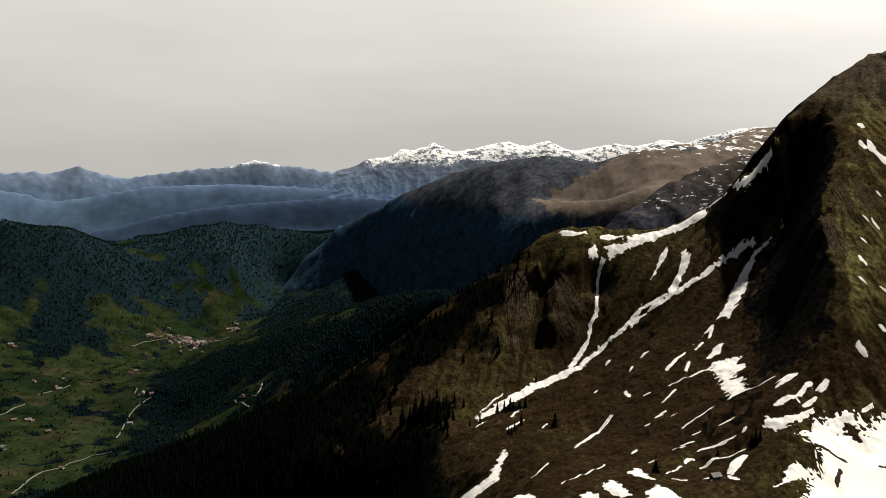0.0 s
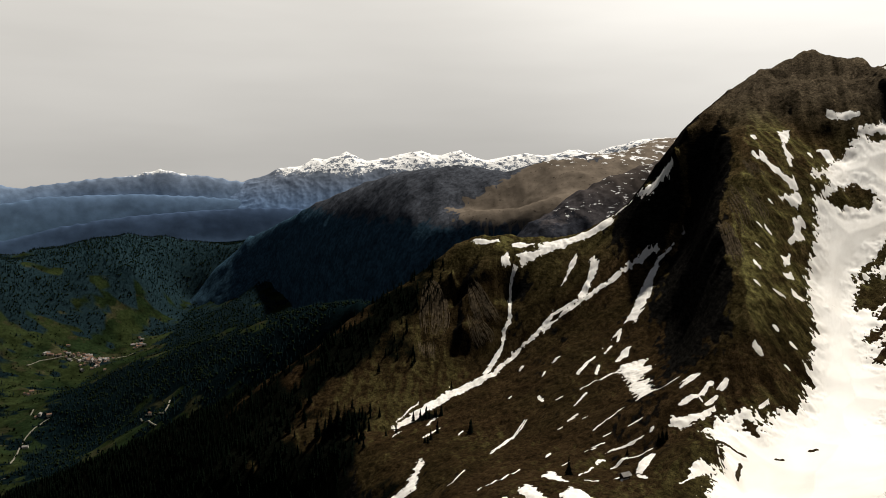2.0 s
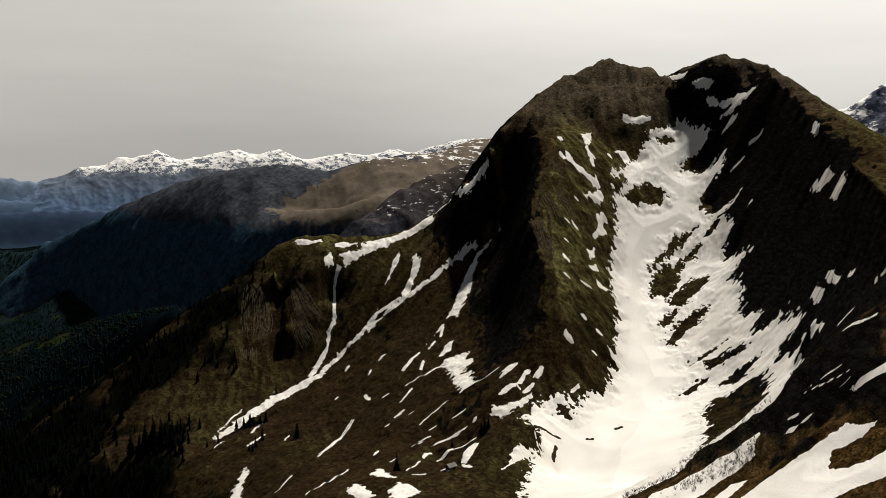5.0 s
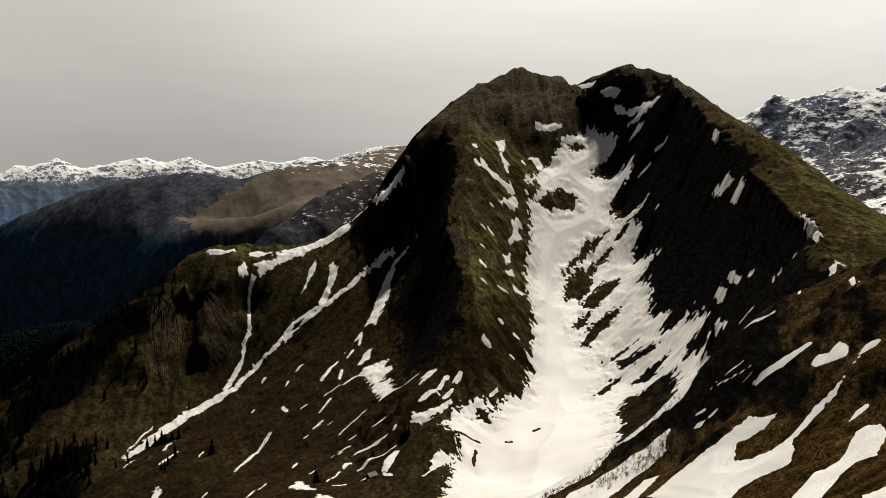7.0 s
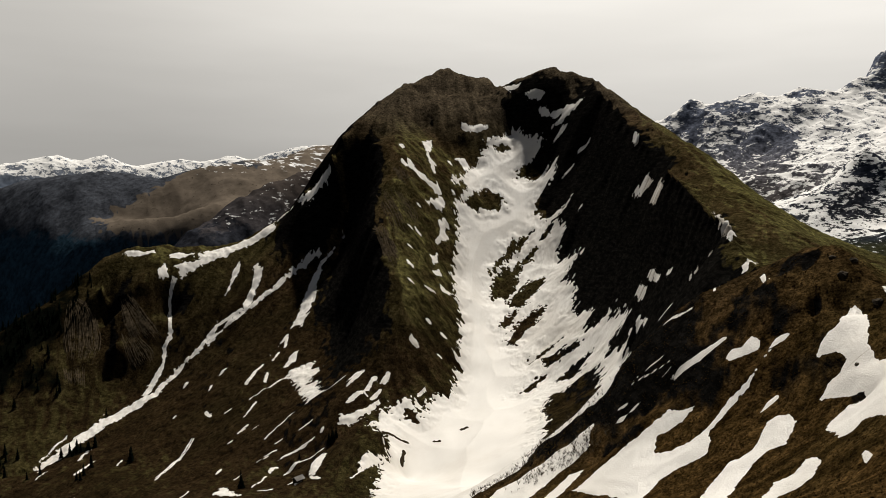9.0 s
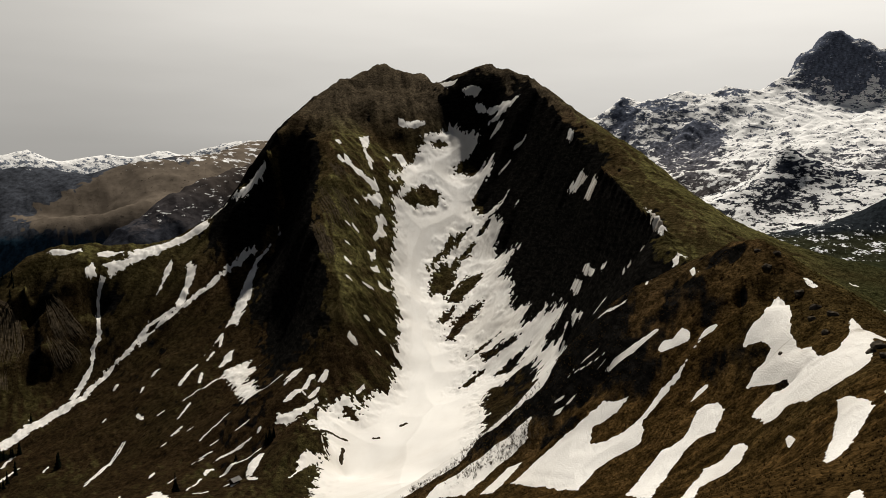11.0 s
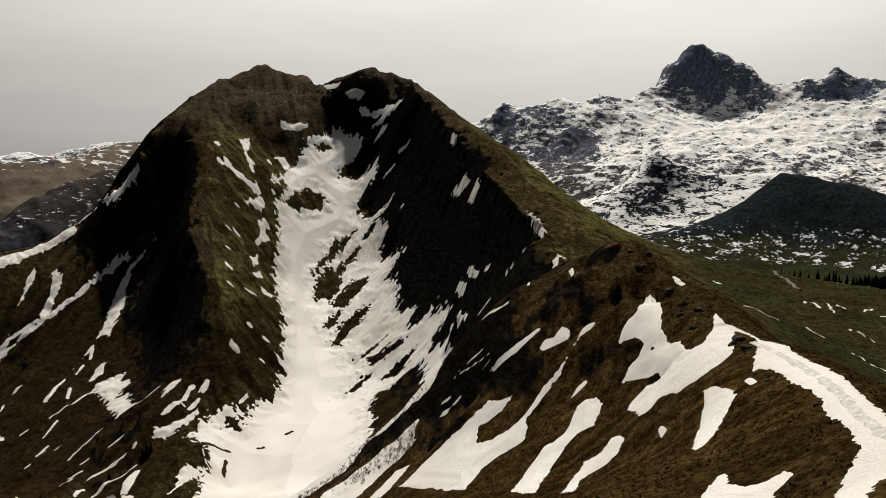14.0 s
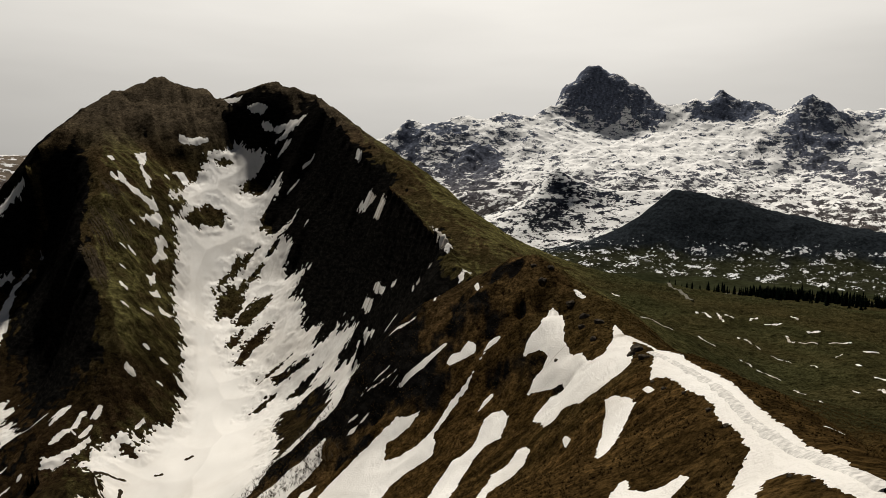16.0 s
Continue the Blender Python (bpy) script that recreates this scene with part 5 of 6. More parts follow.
outline += [(174.7, 845.5), (187.5, 847.3), (200.3, 834.7), (191.2, 836.2), (178.8, 836.5), (173.1, 838.6)]
gaps = []
snow_patch(outline, gaps)
outline = []
outline += [(157.9, 824.6), (166.4, 830.2), (167.5, 821.6), (167.3, 813.3), (161.2, 812.8), (157.2, 815.3)]
gaps = []
snow_patch(outline, gaps)
outline = []
outline += [(289.4, 835.0), (269.4, 836.5), (249.4, 836.9), (229.3, 835.9), (210.7, 838.3), (199.6, 832.4), (200.4, 823.3), (186.3, 829.6), (177.5, 825.4), (177.2, 817.0), (173.3, 813.1), (179.7, 809.8), (191.6, 812.9), (204.8, 816.5), (223.3, 815.2), (244.0, 819.5), (269.6, 817.3), (281.7, 813.0)]
gaps = []
snow_patch(outline, gaps)
outline = []
outline += [(324.8, 759.6), (319.5, 762.8), (311.6, 767.9), (303.1, 772.0), (301.1, 775.4), (308.0, 775.5), (305.0, 793.8), (301.3, 829.3), (289.4, 835.0), (305.8, 822.7), (308.9, 794.9), (325.9, 802.8), (320.9, 766.2)]
gaps = []
snow_patch(outline, gaps)
outline = []
outline += [(171.0, 814.3), (166.4, 808.5), (163.3, 801.5), (161.7, 796.5), (163.8, 795.6), (166.1, 800.7), (170.1, 807.2), (175.5, 812.1)]
gaps = []
snow_patch(outline, gaps)
outline = []
outline += [(157.6, 766.6), (152.6, 757.9), (145.9, 752.9), (142.4, 735.1), (134.5, 726.5), (126.4, 718.8), (118.1, 704.9), (120.4, 696.8), (128.6, 709.2), (136.9, 719.8), (145.6, 732.7), (149.1, 747.2), (155.6, 755.1), (159.5, 765.0)]
gaps = []
snow_patch(outline, gaps)
outline = []
outline += [(302.7, 740.6), (292.6, 743.5), (273.9, 743.7), (254.2, 740.7), (234.1, 735.5), (214.8, 729.9), (197.4, 729.3), (179.5, 726.0), (161.4, 720.7), (143.1, 713.1), (124.7, 701.6), (106.7, 701.0), (88.4, 697.8), (67.0, 682.1), (49.9, 668.0), (35.8, 654.3), (30.3, 647.8), (31.0, 636.8), (37.4, 643.2), (51.5, 652.7), (69.3, 667.9), (89.2, 679.1), (106.9, 685.8), (125.0, 688.4), (144.3, 708.3), (162.6, 718.1), (180.4, 722.9), (198.1, 724.3), (215.7, 724.6), (235.4, 729.8), (254.7, 733.3), (275.3, 738.4), (294.3, 737.6), (304.6, 734.0)]
gaps = []
snow_patch(outline, gaps)
outline = []
outline += [(332.3, 740.3), (314.5, 729.3), (308.0, 729.3), (298.3, 729.2), (289.0, 722.1), (278.1, 710.2), (265.9, 694.8), (251.5, 672.5), (235.9, 653.6), (220.9, 642.1), (213.6, 636.4), (229.1, 649.8), (244.4, 661.3), (249.3, 652.2), (265.1, 670.3), (280.1, 692.6), (290.5, 710.3), (299.1, 723.4), (313.2, 726.6)]
gaps = []
snow_patch(outline, gaps)
outline = []
outline += [(251.5, 782.9), (251.8, 768.5), (247.1, 756.7), (238.4, 747.4), (227.5, 732.2), (218.3, 727.6), (223.6, 740.4), (234.7, 754.5), (242.0, 767.3), (245.2, 780.8)]
gaps = []
snow_patch(outline, gaps)
outline = []
outline += [(237.2, 801.7), (235.4, 789.6), (227.3, 779.3), (216.7, 769.1), (209.5, 761.2), (219.9, 775.9), (228.0, 792.6)]
gaps = []
snow_patch(outline, gaps)
outline = []
outline += [(197.2, 743.2), (194.0, 734.0), (187.9, 726.4), (178.4, 722.8), (185.8, 729.1), (192.5, 735.0)]
gaps = []
snow_patch(outline, gaps)
outline = []
outline += [(233.1, 617.2), (226.4, 606.4), (216.9, 601.8), (211.6, 601.2), (224.2, 614.7)]
gaps = []
snow_patch(outline, gaps)
outline = []
outline += [(236.0, 584.9), (227.1, 575.6), (228.8, 561.0), (212.5, 544.9), (216.5, 537.0), (200.8, 487.7), (195.9, 491.5), (193.5, 499.7), (204.5, 548.5), (208.6, 566.0), (207.3, 582.4), (215.2, 590.3), (223.2, 591.4)]
gaps = []
snow_patch(outline, gaps)
outline = []
outline += [(227.6, 474.1), (219.9, 471.8), (212.0, 473.4), (220.2, 477.2)]
gaps = []
snow_patch(outline, gaps)
outline = []
outline += [(230.4, 461.8), (222.1, 453.9), (214.6, 451.4), (207.7, 450.0), (199.5, 450.2), (208.0, 455.5), (216.4, 455.4), (226.9, 463.5)]
gaps = []
snow_patch(outline, gaps)
outline = []
outline += [(222.9, 442.8), (215.0, 435.3), (205.3, 432.0), (195.3, 432.3), (190.5, 439.0), (195.1, 445.1), (204.7, 439.2), (213.8, 441.4)]
gaps = []
snow_patch(outline, gaps)
outline = []
outline += [(209.5, 430.8), (198.9, 431.3), (191.7, 430.3), (200.6, 432.2)]
gaps = []
snow_patch(outline, gaps)
outline = []
outline += [(178.9, 444.5), (170.6, 443.4), (163.8, 446.0), (153.1, 448.3), (157.5, 449.9), (168.1, 446.9)]
gaps = []
snow_patch(outline, gaps)
outline = []
outline += [(181.9, 371.8), (185.6, 368.7), (174.9, 361.0), (163.3, 354.4), (159.2, 352.7), (169.7, 360.9), (177.2, 369.4)]
gaps = []
snow_patch(outline, gaps)
outline = []
outline += [(171.1, 412.0), (153.0, 376.7), (147.4, 370.9), (145.5, 374.4), (155.5, 395.6)]
gaps = []
snow_patch(outline, gaps)
outline = []
outline += [(43.9, 536.6), (38.2, 514.7), (32.5, 500.1), (28.2, 491.6), (20.7, 492.6), (10.7, 491.3), (17.0, 475.7), (29.2, 481.9), (37.4, 482.8), (40.2, 504.5), (45.7, 524.1)]
gaps = []
snow_patch(outline, gaps)
outline = []
outline += [(79.2, 363.2), (86.8, 372.0), (89.2, 358.3), (90.0, 345.0), (85.0, 345.8), (80.2, 354.7)]
gaps = []
snow_patch(outline, gaps)
outline = []
outline += [(101.1, 400.6), (112.4, 419.7), (106.3, 374.8), (109.8, 368.7), (104.2, 372.1), (100.4, 385.9)]
gaps = []
snow_patch(outline, gaps)
outline = []
outline += [(97.7, 348.5), (106.2, 359.3), (109.7, 348.0), (108.8, 332.1), (94.4, 331.7)]
gaps = []
snow_patch(outline, gaps)
outline = []
outline += [(66.8, 356.3), (72.6, 358.1), (74.9, 348.8), (65.0, 339.9)]
gaps = []
snow_patch(outline, gaps)
outline = []
outline += [(34.4, 365.6), (45.6, 389.2), (45.2, 354.8)]
gaps = []
snow_patch(outline, gaps)
outline = []
outline += [(172.6, 368.3), (180.9, 373.9), (184.0, 371.0), (186.6, 367.1), (175.0, 360.7), (167.9, 360.3)]
gaps = []
snow_patch(outline, gaps)
outline = []
outline += [(250.8, 441.7), (259.2, 445.1), (259.2, 442.8), (249.0, 438.2)]
gaps = []
snow_patch(outline, gaps)
outline = []
outline += [(148.9, 69.9), (142.8, 65.0), (140.1, 60.9), (139.7, 58.9), (130.0, 53.2), (124.4, 46.9), (109.7, 38.0), (98.4, 30.4), (86.3, 24.1), (77.4, 19.4), (69.6, 15.6), (61.7, 12.1), (56.3, 9.4), (49.8, 7.4), (47.0, 5.9), (44.9, 4.3)]
outline += [(44.6, 5.5), (46.1, 7.6), (47.1, 8.3), (50.0, 9.8), (55.1, 12.2), (56.5, 13.3), (55.9, 14.2), (50.5, 13.5), (47.3, 12.9), (49.0, 15.2), (62.1, 18.5), (65.3, 18.7), (68.4, 19.2), (73.5, 21.4), (78.3, 24.0), (79.6, 25.2), (84.9, 27.7), (90.4, 30.4), (97.3, 35.4), (105.1, 40.3), (109.1, 44.5), (108.5, 45.2), (120.2, 49.6), (126.5, 51.8), (137.9, 58.7)]
outline += [(137.6, 60.9), (122.7, 54.2), (121.1, 54.6), (118.5, 55.9), (116.8, 57.6), (116.2, 60.4), (118.6, 65.0), (116.3, 65.9), (116.2, 67.5), (124.7, 75.3), (127.0, 76.4), (130.9, 75.0), (130.6, 71.7), (132.0, 73.1), (133.0, 76.8), (134.0, 82.3), (137.3, 82.7), (138.8, 81.7), (141.1, 81.7), (144.1, 85.6), (144.7, 88.8), (143.4, 89.5), (147.2, 91.0), (149.3, 91.0), (151.1, 89.8), (161.3, 93.6), (162.2, 92.8), (161.4, 90.4), (150.0, 82.6), (143.8, 79.3), (140.1, 75.7), (137.0, 71.4), (130.6, 66.2), (131.7, 63.9), (139.7, 66.1), (147.0, 69.6)]
gaps = []
snow_patch(outline, gaps)
outline = []
outline += [(110.8, 53.5), (109.9, 51.2), (104.1, 45.8), (101.3, 44.2), (95.8, 42.9), (90.2, 41.5), (85.1, 40.5), (83.0, 41.0), (87.5, 43.3), (96.8, 47.1), (104.9, 50.7)]
gaps = []
snow_patch(outline, gaps)
outline = []
outline += [(63.1, 30.8), (70.4, 32.2), (71.5, 31.9), (67.9, 29.9), (66.5, 27.9), (66.6, 26.1), (68.3, 25.1), (67.2, 23.8), (63.5, 24.1), (61.1, 23.5)]
gaps = []
snow_patch(outline, gaps)
outline = []
outline += [(132.8, 87.5), (130.5, 84.6), (128.0, 83.6), (124.0, 82.2), (123.3, 84.4), (119.7, 85.3), (114.6, 84.3), (104.9, 80.2), (98.0, 76.2), (103.3, 86.1), (113.8, 90.5), (120.7, 91.7), (123.4, 89.3), (126.4, 89.6), (131.5, 91.7), (133.0, 90.5)]
gaps = []
snow_patch(outline, gaps)
outline = []
outline += [(113.1, 69.6), (110.2, 66.9), (105.5, 65.4), (103.5, 66.4), (102.8, 68.6), (100.6, 69.3), (82.6, 57.8), (96.0, 69.4), (101.9, 71.5), (108.8, 73.9), (110.0, 71.1), (114.1, 72.0)]
gaps = []
snow_patch(outline, gaps)
outline = []
outline += [(137.4, 117.5), (138.1, 114.4), (139.9, 113.3), (137.7, 114.6), (134.7, 115.1), (132.9, 117.9), (131.9, 119.8), (126.5, 115.6), (126.6, 110.6), (129.0, 107.6), (131.7, 105.8), (138.8, 105.6), (140.2, 104.4), (145.4, 103.1), (141.3, 102.6), (136.0, 103.6), (130.8, 104.3), (124.9, 99.6), (123.2, 100.4), (120.7, 103.8), (116.9, 105.3), (108.9, 102.6), (114.4, 129.0), (123.8, 131.5), (129.0, 129.2), (131.7, 126.0), (136.6, 123.1), (138.5, 122.9)]
gaps = []
snow_patch(outline, gaps)
outline = []
outline += [(152.5, 118.9), (152.1, 116.9), (150.8, 118.6), (148.2, 122.0), (148.3, 126.0), (148.5, 131.0), (149.2, 131.4), (150.5, 127.7), (151.2, 122.7)]
gaps = []
snow_patch(outline, gaps)
outline = []
outline += [(151.5, 110.3), (151.1, 107.3), (148.4, 106.3), (146.9, 108.4), (145.3, 111.6), (147.2, 114.0), (148.9, 113.4), (149.1, 111.0)]
gaps = []
snow_patch(outline, gaps)
outline = []
outline += [(152.3, 100.6), (150.4, 101.0), (148.6, 103.1), (148.5, 103.7), (151.2, 104.0)]
gaps = []
snow_patch(outline, gaps)
outline = []
outline += [(139.5, 95.1), (138.6, 93.6), (137.1, 94.1), (135.2, 95.2), (134.8, 95.6), (137.9, 96.1)]
gaps = []
snow_patch(outline, gaps)
outline = []
outline += [(106.5, 44.7), (103.4, 42.1), (102.7, 43.0), (106.0, 45.3)]
gaps = []
snow_patch(outline, gaps)
outline = []
outline += [(107.4, 58.7), (105.0, 56.3), (103.2, 56.3), (106.3, 58.7)]
gaps = []
snow_patch(outline, gaps)
outline = []
outline += [(143.2, 139.7), (141.3, 140.3), (140.9, 142.5), (142.3, 142.4)]
gaps = []
snow_patch(outline, gaps)
outline = []
outline += [(254.2, 191.1), (277.1, 203.7), (281.4, 203.6), (251.1, 185.9), (250.6, 187.8)]
gaps = []
snow_patch(outline, gaps)
outline = []
outline += [(174.2, 125.4), (176.4, 125.5), (165.8, 116.2), (171.5, 122.5)]
gaps = []
snow_patch(outline, gaps)
outline = []
outline += [(318.5, 251.9), (313.0, 241.1), (304.6, 232.5), (293.6, 226.2), (309.5, 242.0)]
gaps = []
snow_patch(outline, gaps)
outline = []
outline += [(353.2, 285.9), (338.8, 269.2), (320.9, 249.1), (319.2, 251.8)]
gaps = []
snow_patch(outline, gaps)
outline = []
outline += [(314.9, 253.8), (320.7, 261.3), (310.1, 255.7), (311.8, 255.5)]
gaps = []
snow_patch(outline, gaps)
outline = []
outline += [(446.7, 423.4), (436.9, 407.4), (437.1, 415.4), (441.1, 428.3), (448.9, 441.8), (446.1, 430.6)]
gaps = []
snow_patch(outline, gaps)
outline = []
outline += [(431.7, 396.4), (411.9, 376.7), (411.8, 383.2), (423.9, 399.3)]
gaps = []
snow_patch(outline, gaps)
outline = []
outline += [(350.5, 284.9), (337.0, 269.8), (320.3, 249.8), (303.8, 231.8), (293.1, 226.8), (317.8, 251.4)]
gaps = []
snow_patch(outline, gaps)

# small drifts: two ends and a width
for drift in ((203.0, 625.4, 181.0, 598.9, 3.9),
              (199.7, 603.1, 191.8, 586.9, 2.8),
              (210.3, 583.9, 173.6, 567.2, 2.2),
              (175.2, 557.9, 161.2, 542.1, 2.2),
              (129.3, 562.2, 91.0, 505.2, 1.7),
              (68.3, 645.8, 57.7, 620.7, 2.8),
              (65.7, 597.4, 50.7, 581.9, 3.1),
              (81.9, 579.3, 77.4, 571.0, 1.7),
              (158.2, 525.2, 150.5, 521.1, 2.4),
              (182.7, 496.2, 158.1, 485.9, 1.6),
              (159.0, 465.1, 151.7, 466.7, 1.8),
              (152.1, 461.9, 144.5, 458.9, 2.2),
              (182.5, 463.5, 175.6, 466.5, 1.8),
              (136.6, 370.8, 132.8, 370.8, 1.8),
              (144.7, 515.7, 141.6, 514.9, 1.6),):
    snow_drift(*drift)
for drift in ((55.2, 684.0, 32.8, 655.6, 1.5),
              (36.4, 627.3, 27.6, 599.7, 2.3),
              (235.9, 653.6, 227.5, 638.0, 2.6),
              (221.2, 635.3, 211.2, 622.1, 2.9),
              (215.5, 481.3, 200.8, 487.7, 1.6),
              (183.3, 445.7, 182.0, 444.3, 2.5),
              (163.2, 514.1, 159.0, 514.1, 1.2),
              (146.6, 595.0, 146.2, 579.6, 2.7),
              (153.7, 684.9, 149.8, 681.4, 3.1),
              (180.8, 657.6, 174.2, 652.7, 2.5),
              (161.9, 635.5, 158.1, 628.1, 2.0),
              (123.6, 468.0, 119.5, 462.6, 2.2),
              (165.5, 472.1, 161.0, 473.1, 1.5),
              (127.9, 438.1, 122.8, 435.2, 1.4),
              (175.4, 426.7, 160.9, 428.2, 1.7),):
    snow_drift(*drift)
for drift in ((138.2, 368.4, 135.1, 366.8, 2.1),
              (150.4, 440.3, 142.0, 428.4, 2.1),
              (216.1, 454.7, 216.2, 447.6, 1.1),
              (129.3, 621.2, 126.7, 617.1, 1.9),):
    snow_drift(*drift)
for drift in ((311.7, 254.5, 316.5, 266.4, 1.8),
              (319.4, 273.8, 318.9, 290.8, 1.5),
              (376.8, 364.0, 367.7, 349.4, 3.4),
              (370.6, 343.7, 363.6, 332.9, 1.8),
              (355.2, 348.1, 335.0, 315.7, 2.9),
              (154.8, 139.7, 150.4, 145.8, 0.7),
              (150.8, 133.4, 148.5, 136.4, 0.5),
              (145.3, 142.5, 144.7, 145.7, 0.8),
              (537.1, 590.4, 531.9, 600.6, 2.9),
              (523.5, 599.0, 515.8, 606.2, 2.9),
              (355.1, 318.9, 351.3, 312.4, 1.7),
              (249.1, 196.7, 172.7, 138.2, 0.9),
              (491.2, 482.4, 479.5, 467.7, 3.6),
              (484.5, 541.5, 482.0, 542.3, 2.2),):
    snow_drift(*drift)
for drift in ((379.6, 703.8, 380.0, 699.5, 5.5),
              (367.9, 677.4, 368.8, 671.8, 4.7),
              (436.3, 698.2, 435.2, 693.3, 4.3),
              (328.4, 593.7, 331.1, 592.3, 2.6),
              (336.7, 596.2, 339.1, 592.2, 3.7),
              (315.1, 569.6, 317.5, 568.8, 2.5),
              (303.6, 549.7, 303.7, 543.1, 3.9),
              (290.9, 524.7, 293.9, 523.6, 2.8),
              (264.8, 473.2, 266.7, 470.6, 5.9),
              (289.4, 493.5, 290.9, 492.7, 3.1),
              (298.4, 487.6, 301.3, 487.4, 3.9),
              (284.8, 470.7, 287.5, 470.3, 2.5),
              (413.4, 655.9, 414.3, 653.1, 3.5),
              (375.4, 675.4, 376.0, 673.1, 3.5),
              (355.4, 625.0, 357.0, 623.8, 2.7),):
    snow_drift(*drift)
for drift in ((306.7, 527.8, 316.9, 527.0, 1.9),
              (238.1, 459.8, 232.3, 454.5, 3.9),
              (226.5, 449.9, 217.8, 445.2, 3.0),):
    snow_drift(*drift)
for drift in ((128.1, 564.2, 93.0, 510.9, 1.7),
              (68.5, 476.2, 55.5, 459.0, 1.4),
              (64.4, 393.8, 98.3, 444.4, 1.5),
              (124.7, 373.3, 118.2, 376.1, 1.5),
              (161.3, 429.8, 150.1, 425.6, 2.0),
              (163.5, 395.0, 148.7, 373.7, 3.8),
              (146.7, 363.2, 145.6, 371.4, 2.3),
              (137.5, 422.1, 120.0, 391.4, 1.6),
              (225.8, 473.4, 211.7, 469.4, 2.7),
              (237.3, 460.1, 230.1, 455.6, 1.9),
              (159.9, 571.7, 155.6, 571.8, 2.2),):
    snow_drift(*drift)
for drift in ((166.8, 140.6, 166.2, 149.9, 1.2),
              (309.8, 255.4, 327.5, 274.9, 1.3),
              (376.0, 352.7, 370.5, 344.5, 2.6),
              (369.7, 355.1, 369.6, 349.7, 3.4),
              (354.1, 317.2, 351.4, 312.4, 1.7),
              (309.0, 258.6, 327.9, 278.5, 1.1),
              (146.8, 103.4, 149.0, 102.9, 0.5),
              (152.6, 135.5, 149.7, 145.5, 0.6),
              (143.6, 139.6, 144.8, 138.5, 0.9),):
    snow_drift(*drift)
for drift in ((328.3, 141.5, 338.5, 130.7, 1.1),
              (509.2, 180.4, 492.3, 164.7, 2.0),
              (388.2, 139.1, 357.0, 117.0, 1.2),
              (434.3, 130.2, 409.7, 111.1, 1.3),
              (335.6, 91.8, 329.1, 80.9, 1.3),
              (310.5, 71.1, 294.8, 63.6, 1.2),
              (278.7, 57.5, 269.2, 52.9, 1.0),
              (81.1, 15.6, 85.8, 14.3, 0.5),
              (342.9, 101.2, 336.7, 94.5, 1.1),
              (385.6, 99.2, 378.1, 88.4, 0.9),
              (484.7, 127.8, 504.2, 124.9, 3.4),
              (479.8, 103.6, 489.7, 99.6, 2.2),
              (440.5, 98.2, 443.2, 91.6, 2.7),
              (454.1, 86.5, 464.0, 78.6, 2.4),
              (451.6, 69.6, 457.2, 64.6, 2.0),):
    snow_drift(*drift)
for drift in ((516.9, 245.1, 515.7, 240.1, 3.4),
              (169.3, 90.5, 166.0, 86.3, 1.4),
              (404.2, 74.3, 416.3, 74.0, 1.5),
              (463.4, 111.4, 441.8, 102.3, 1.8),
              (375.6, 60.9, 371.9, 58.1, 1.1),
              (347.5, 49.1, 341.5, 44.7, 1.8),
              (374.3, 78.8, 367.1, 74.9, 1.1),
              (500.4, 142.3, 511.2, 141.2, 1.9),
              (515.9, 162.5, 501.6, 153.6, 2.0),
              (544.0, 128.4, 532.7, 121.6, 1.6),
              (311.6, 42.9, 300.0, 39.0, 1.2),
              (304.9, 50.0, 301.4, 47.2, 0.9),
              (514.2, 167.7, 481.3, 153.1, 1.6),):
    snow_drift(*drift)


for drift in (
              (194.7, 736.4, 170.3, 721.7, 4.5),
              (165.2, 803.2, 155.5, 760.4, 3.5),
              (216.9, 732.3, 194.7, 736.4, 5.0),
              (157.1, 717.3, 143.0, 707.4, 4.5),):
    snow_drift(*drift)


# ---- woods and trees ----


def floor_z(x, y, tool):
    return tool(np.array([[x]], float), np.array([[y]], float))[0, 0]


def scatter(count, seed, turns, reach, wanted, tool, slope_limit=9.0):
    """Random places, as likely as wanted(x, y) says, with their ground height."""
    rng = np.random.default_rng(seed)
    a = np.radians(rng.uniform(*turns, count))
    r = np.sqrt(rng.uniform(reach[0] ** 2, reach[1] ** 2, count))
    x, y = r * np.sin(a), r * np.cos(a)
    keep = rng.random(count) < wanted(x[None], y[None])[0]
    x, y = x[keep], y[keep]
    return x, y, tool(x[None], y[None])[0], rng


def cone_tree(sides, tiers):
    """A unit conifer: ragged tiers, one above the other, as vertices and triangles."""
    v, f = [], []
    for k in range(tiers):
        low, high = 0.10 + 0.80 * k / tiers, 0.10 + 0.90 * (k + 1.35) / (tiers + 0.35)
        wide = 0.21 * (1 - 0.85 * k / tiers)
        base = len(v)
        for s in range(sides):
            w = wide * (1.0 if s % 2 else 0.72)
            v.append((w * math.cos(2 * math.pi * s / sides + k), w * math.sin(2 * math.pi * s / sides + k), low - (0.03 if s % 2 else 0.0)))
        v.append((0, 0, min(high, 1.0)))
        f += [(base + s, base + (s + 1) % sides, base + sides) for s in range(sides)]
    return np.array(v), np.array(f)


def leafy_tree():
    """A unit broadleaf: a short stem under a lumpy, uneven crown."""
    bm = bmesh.new()
    bmesh.ops.create_icosphere(bm, subdivisions=1, radius=0.5)
    v = np.array([q.co[:] for q in bm.verts])
    rng = np.random.default_rng(5)
    v = v * rng.uniform(0.62, 1.12, (len(v), 1)) * np.array([0.85, 0.85, 0.95]) + np.array([0, 0, 0.52])
    f = np.array([[q.index for q in face.verts] for face in bm.faces])
    bm.free()
    return v, f


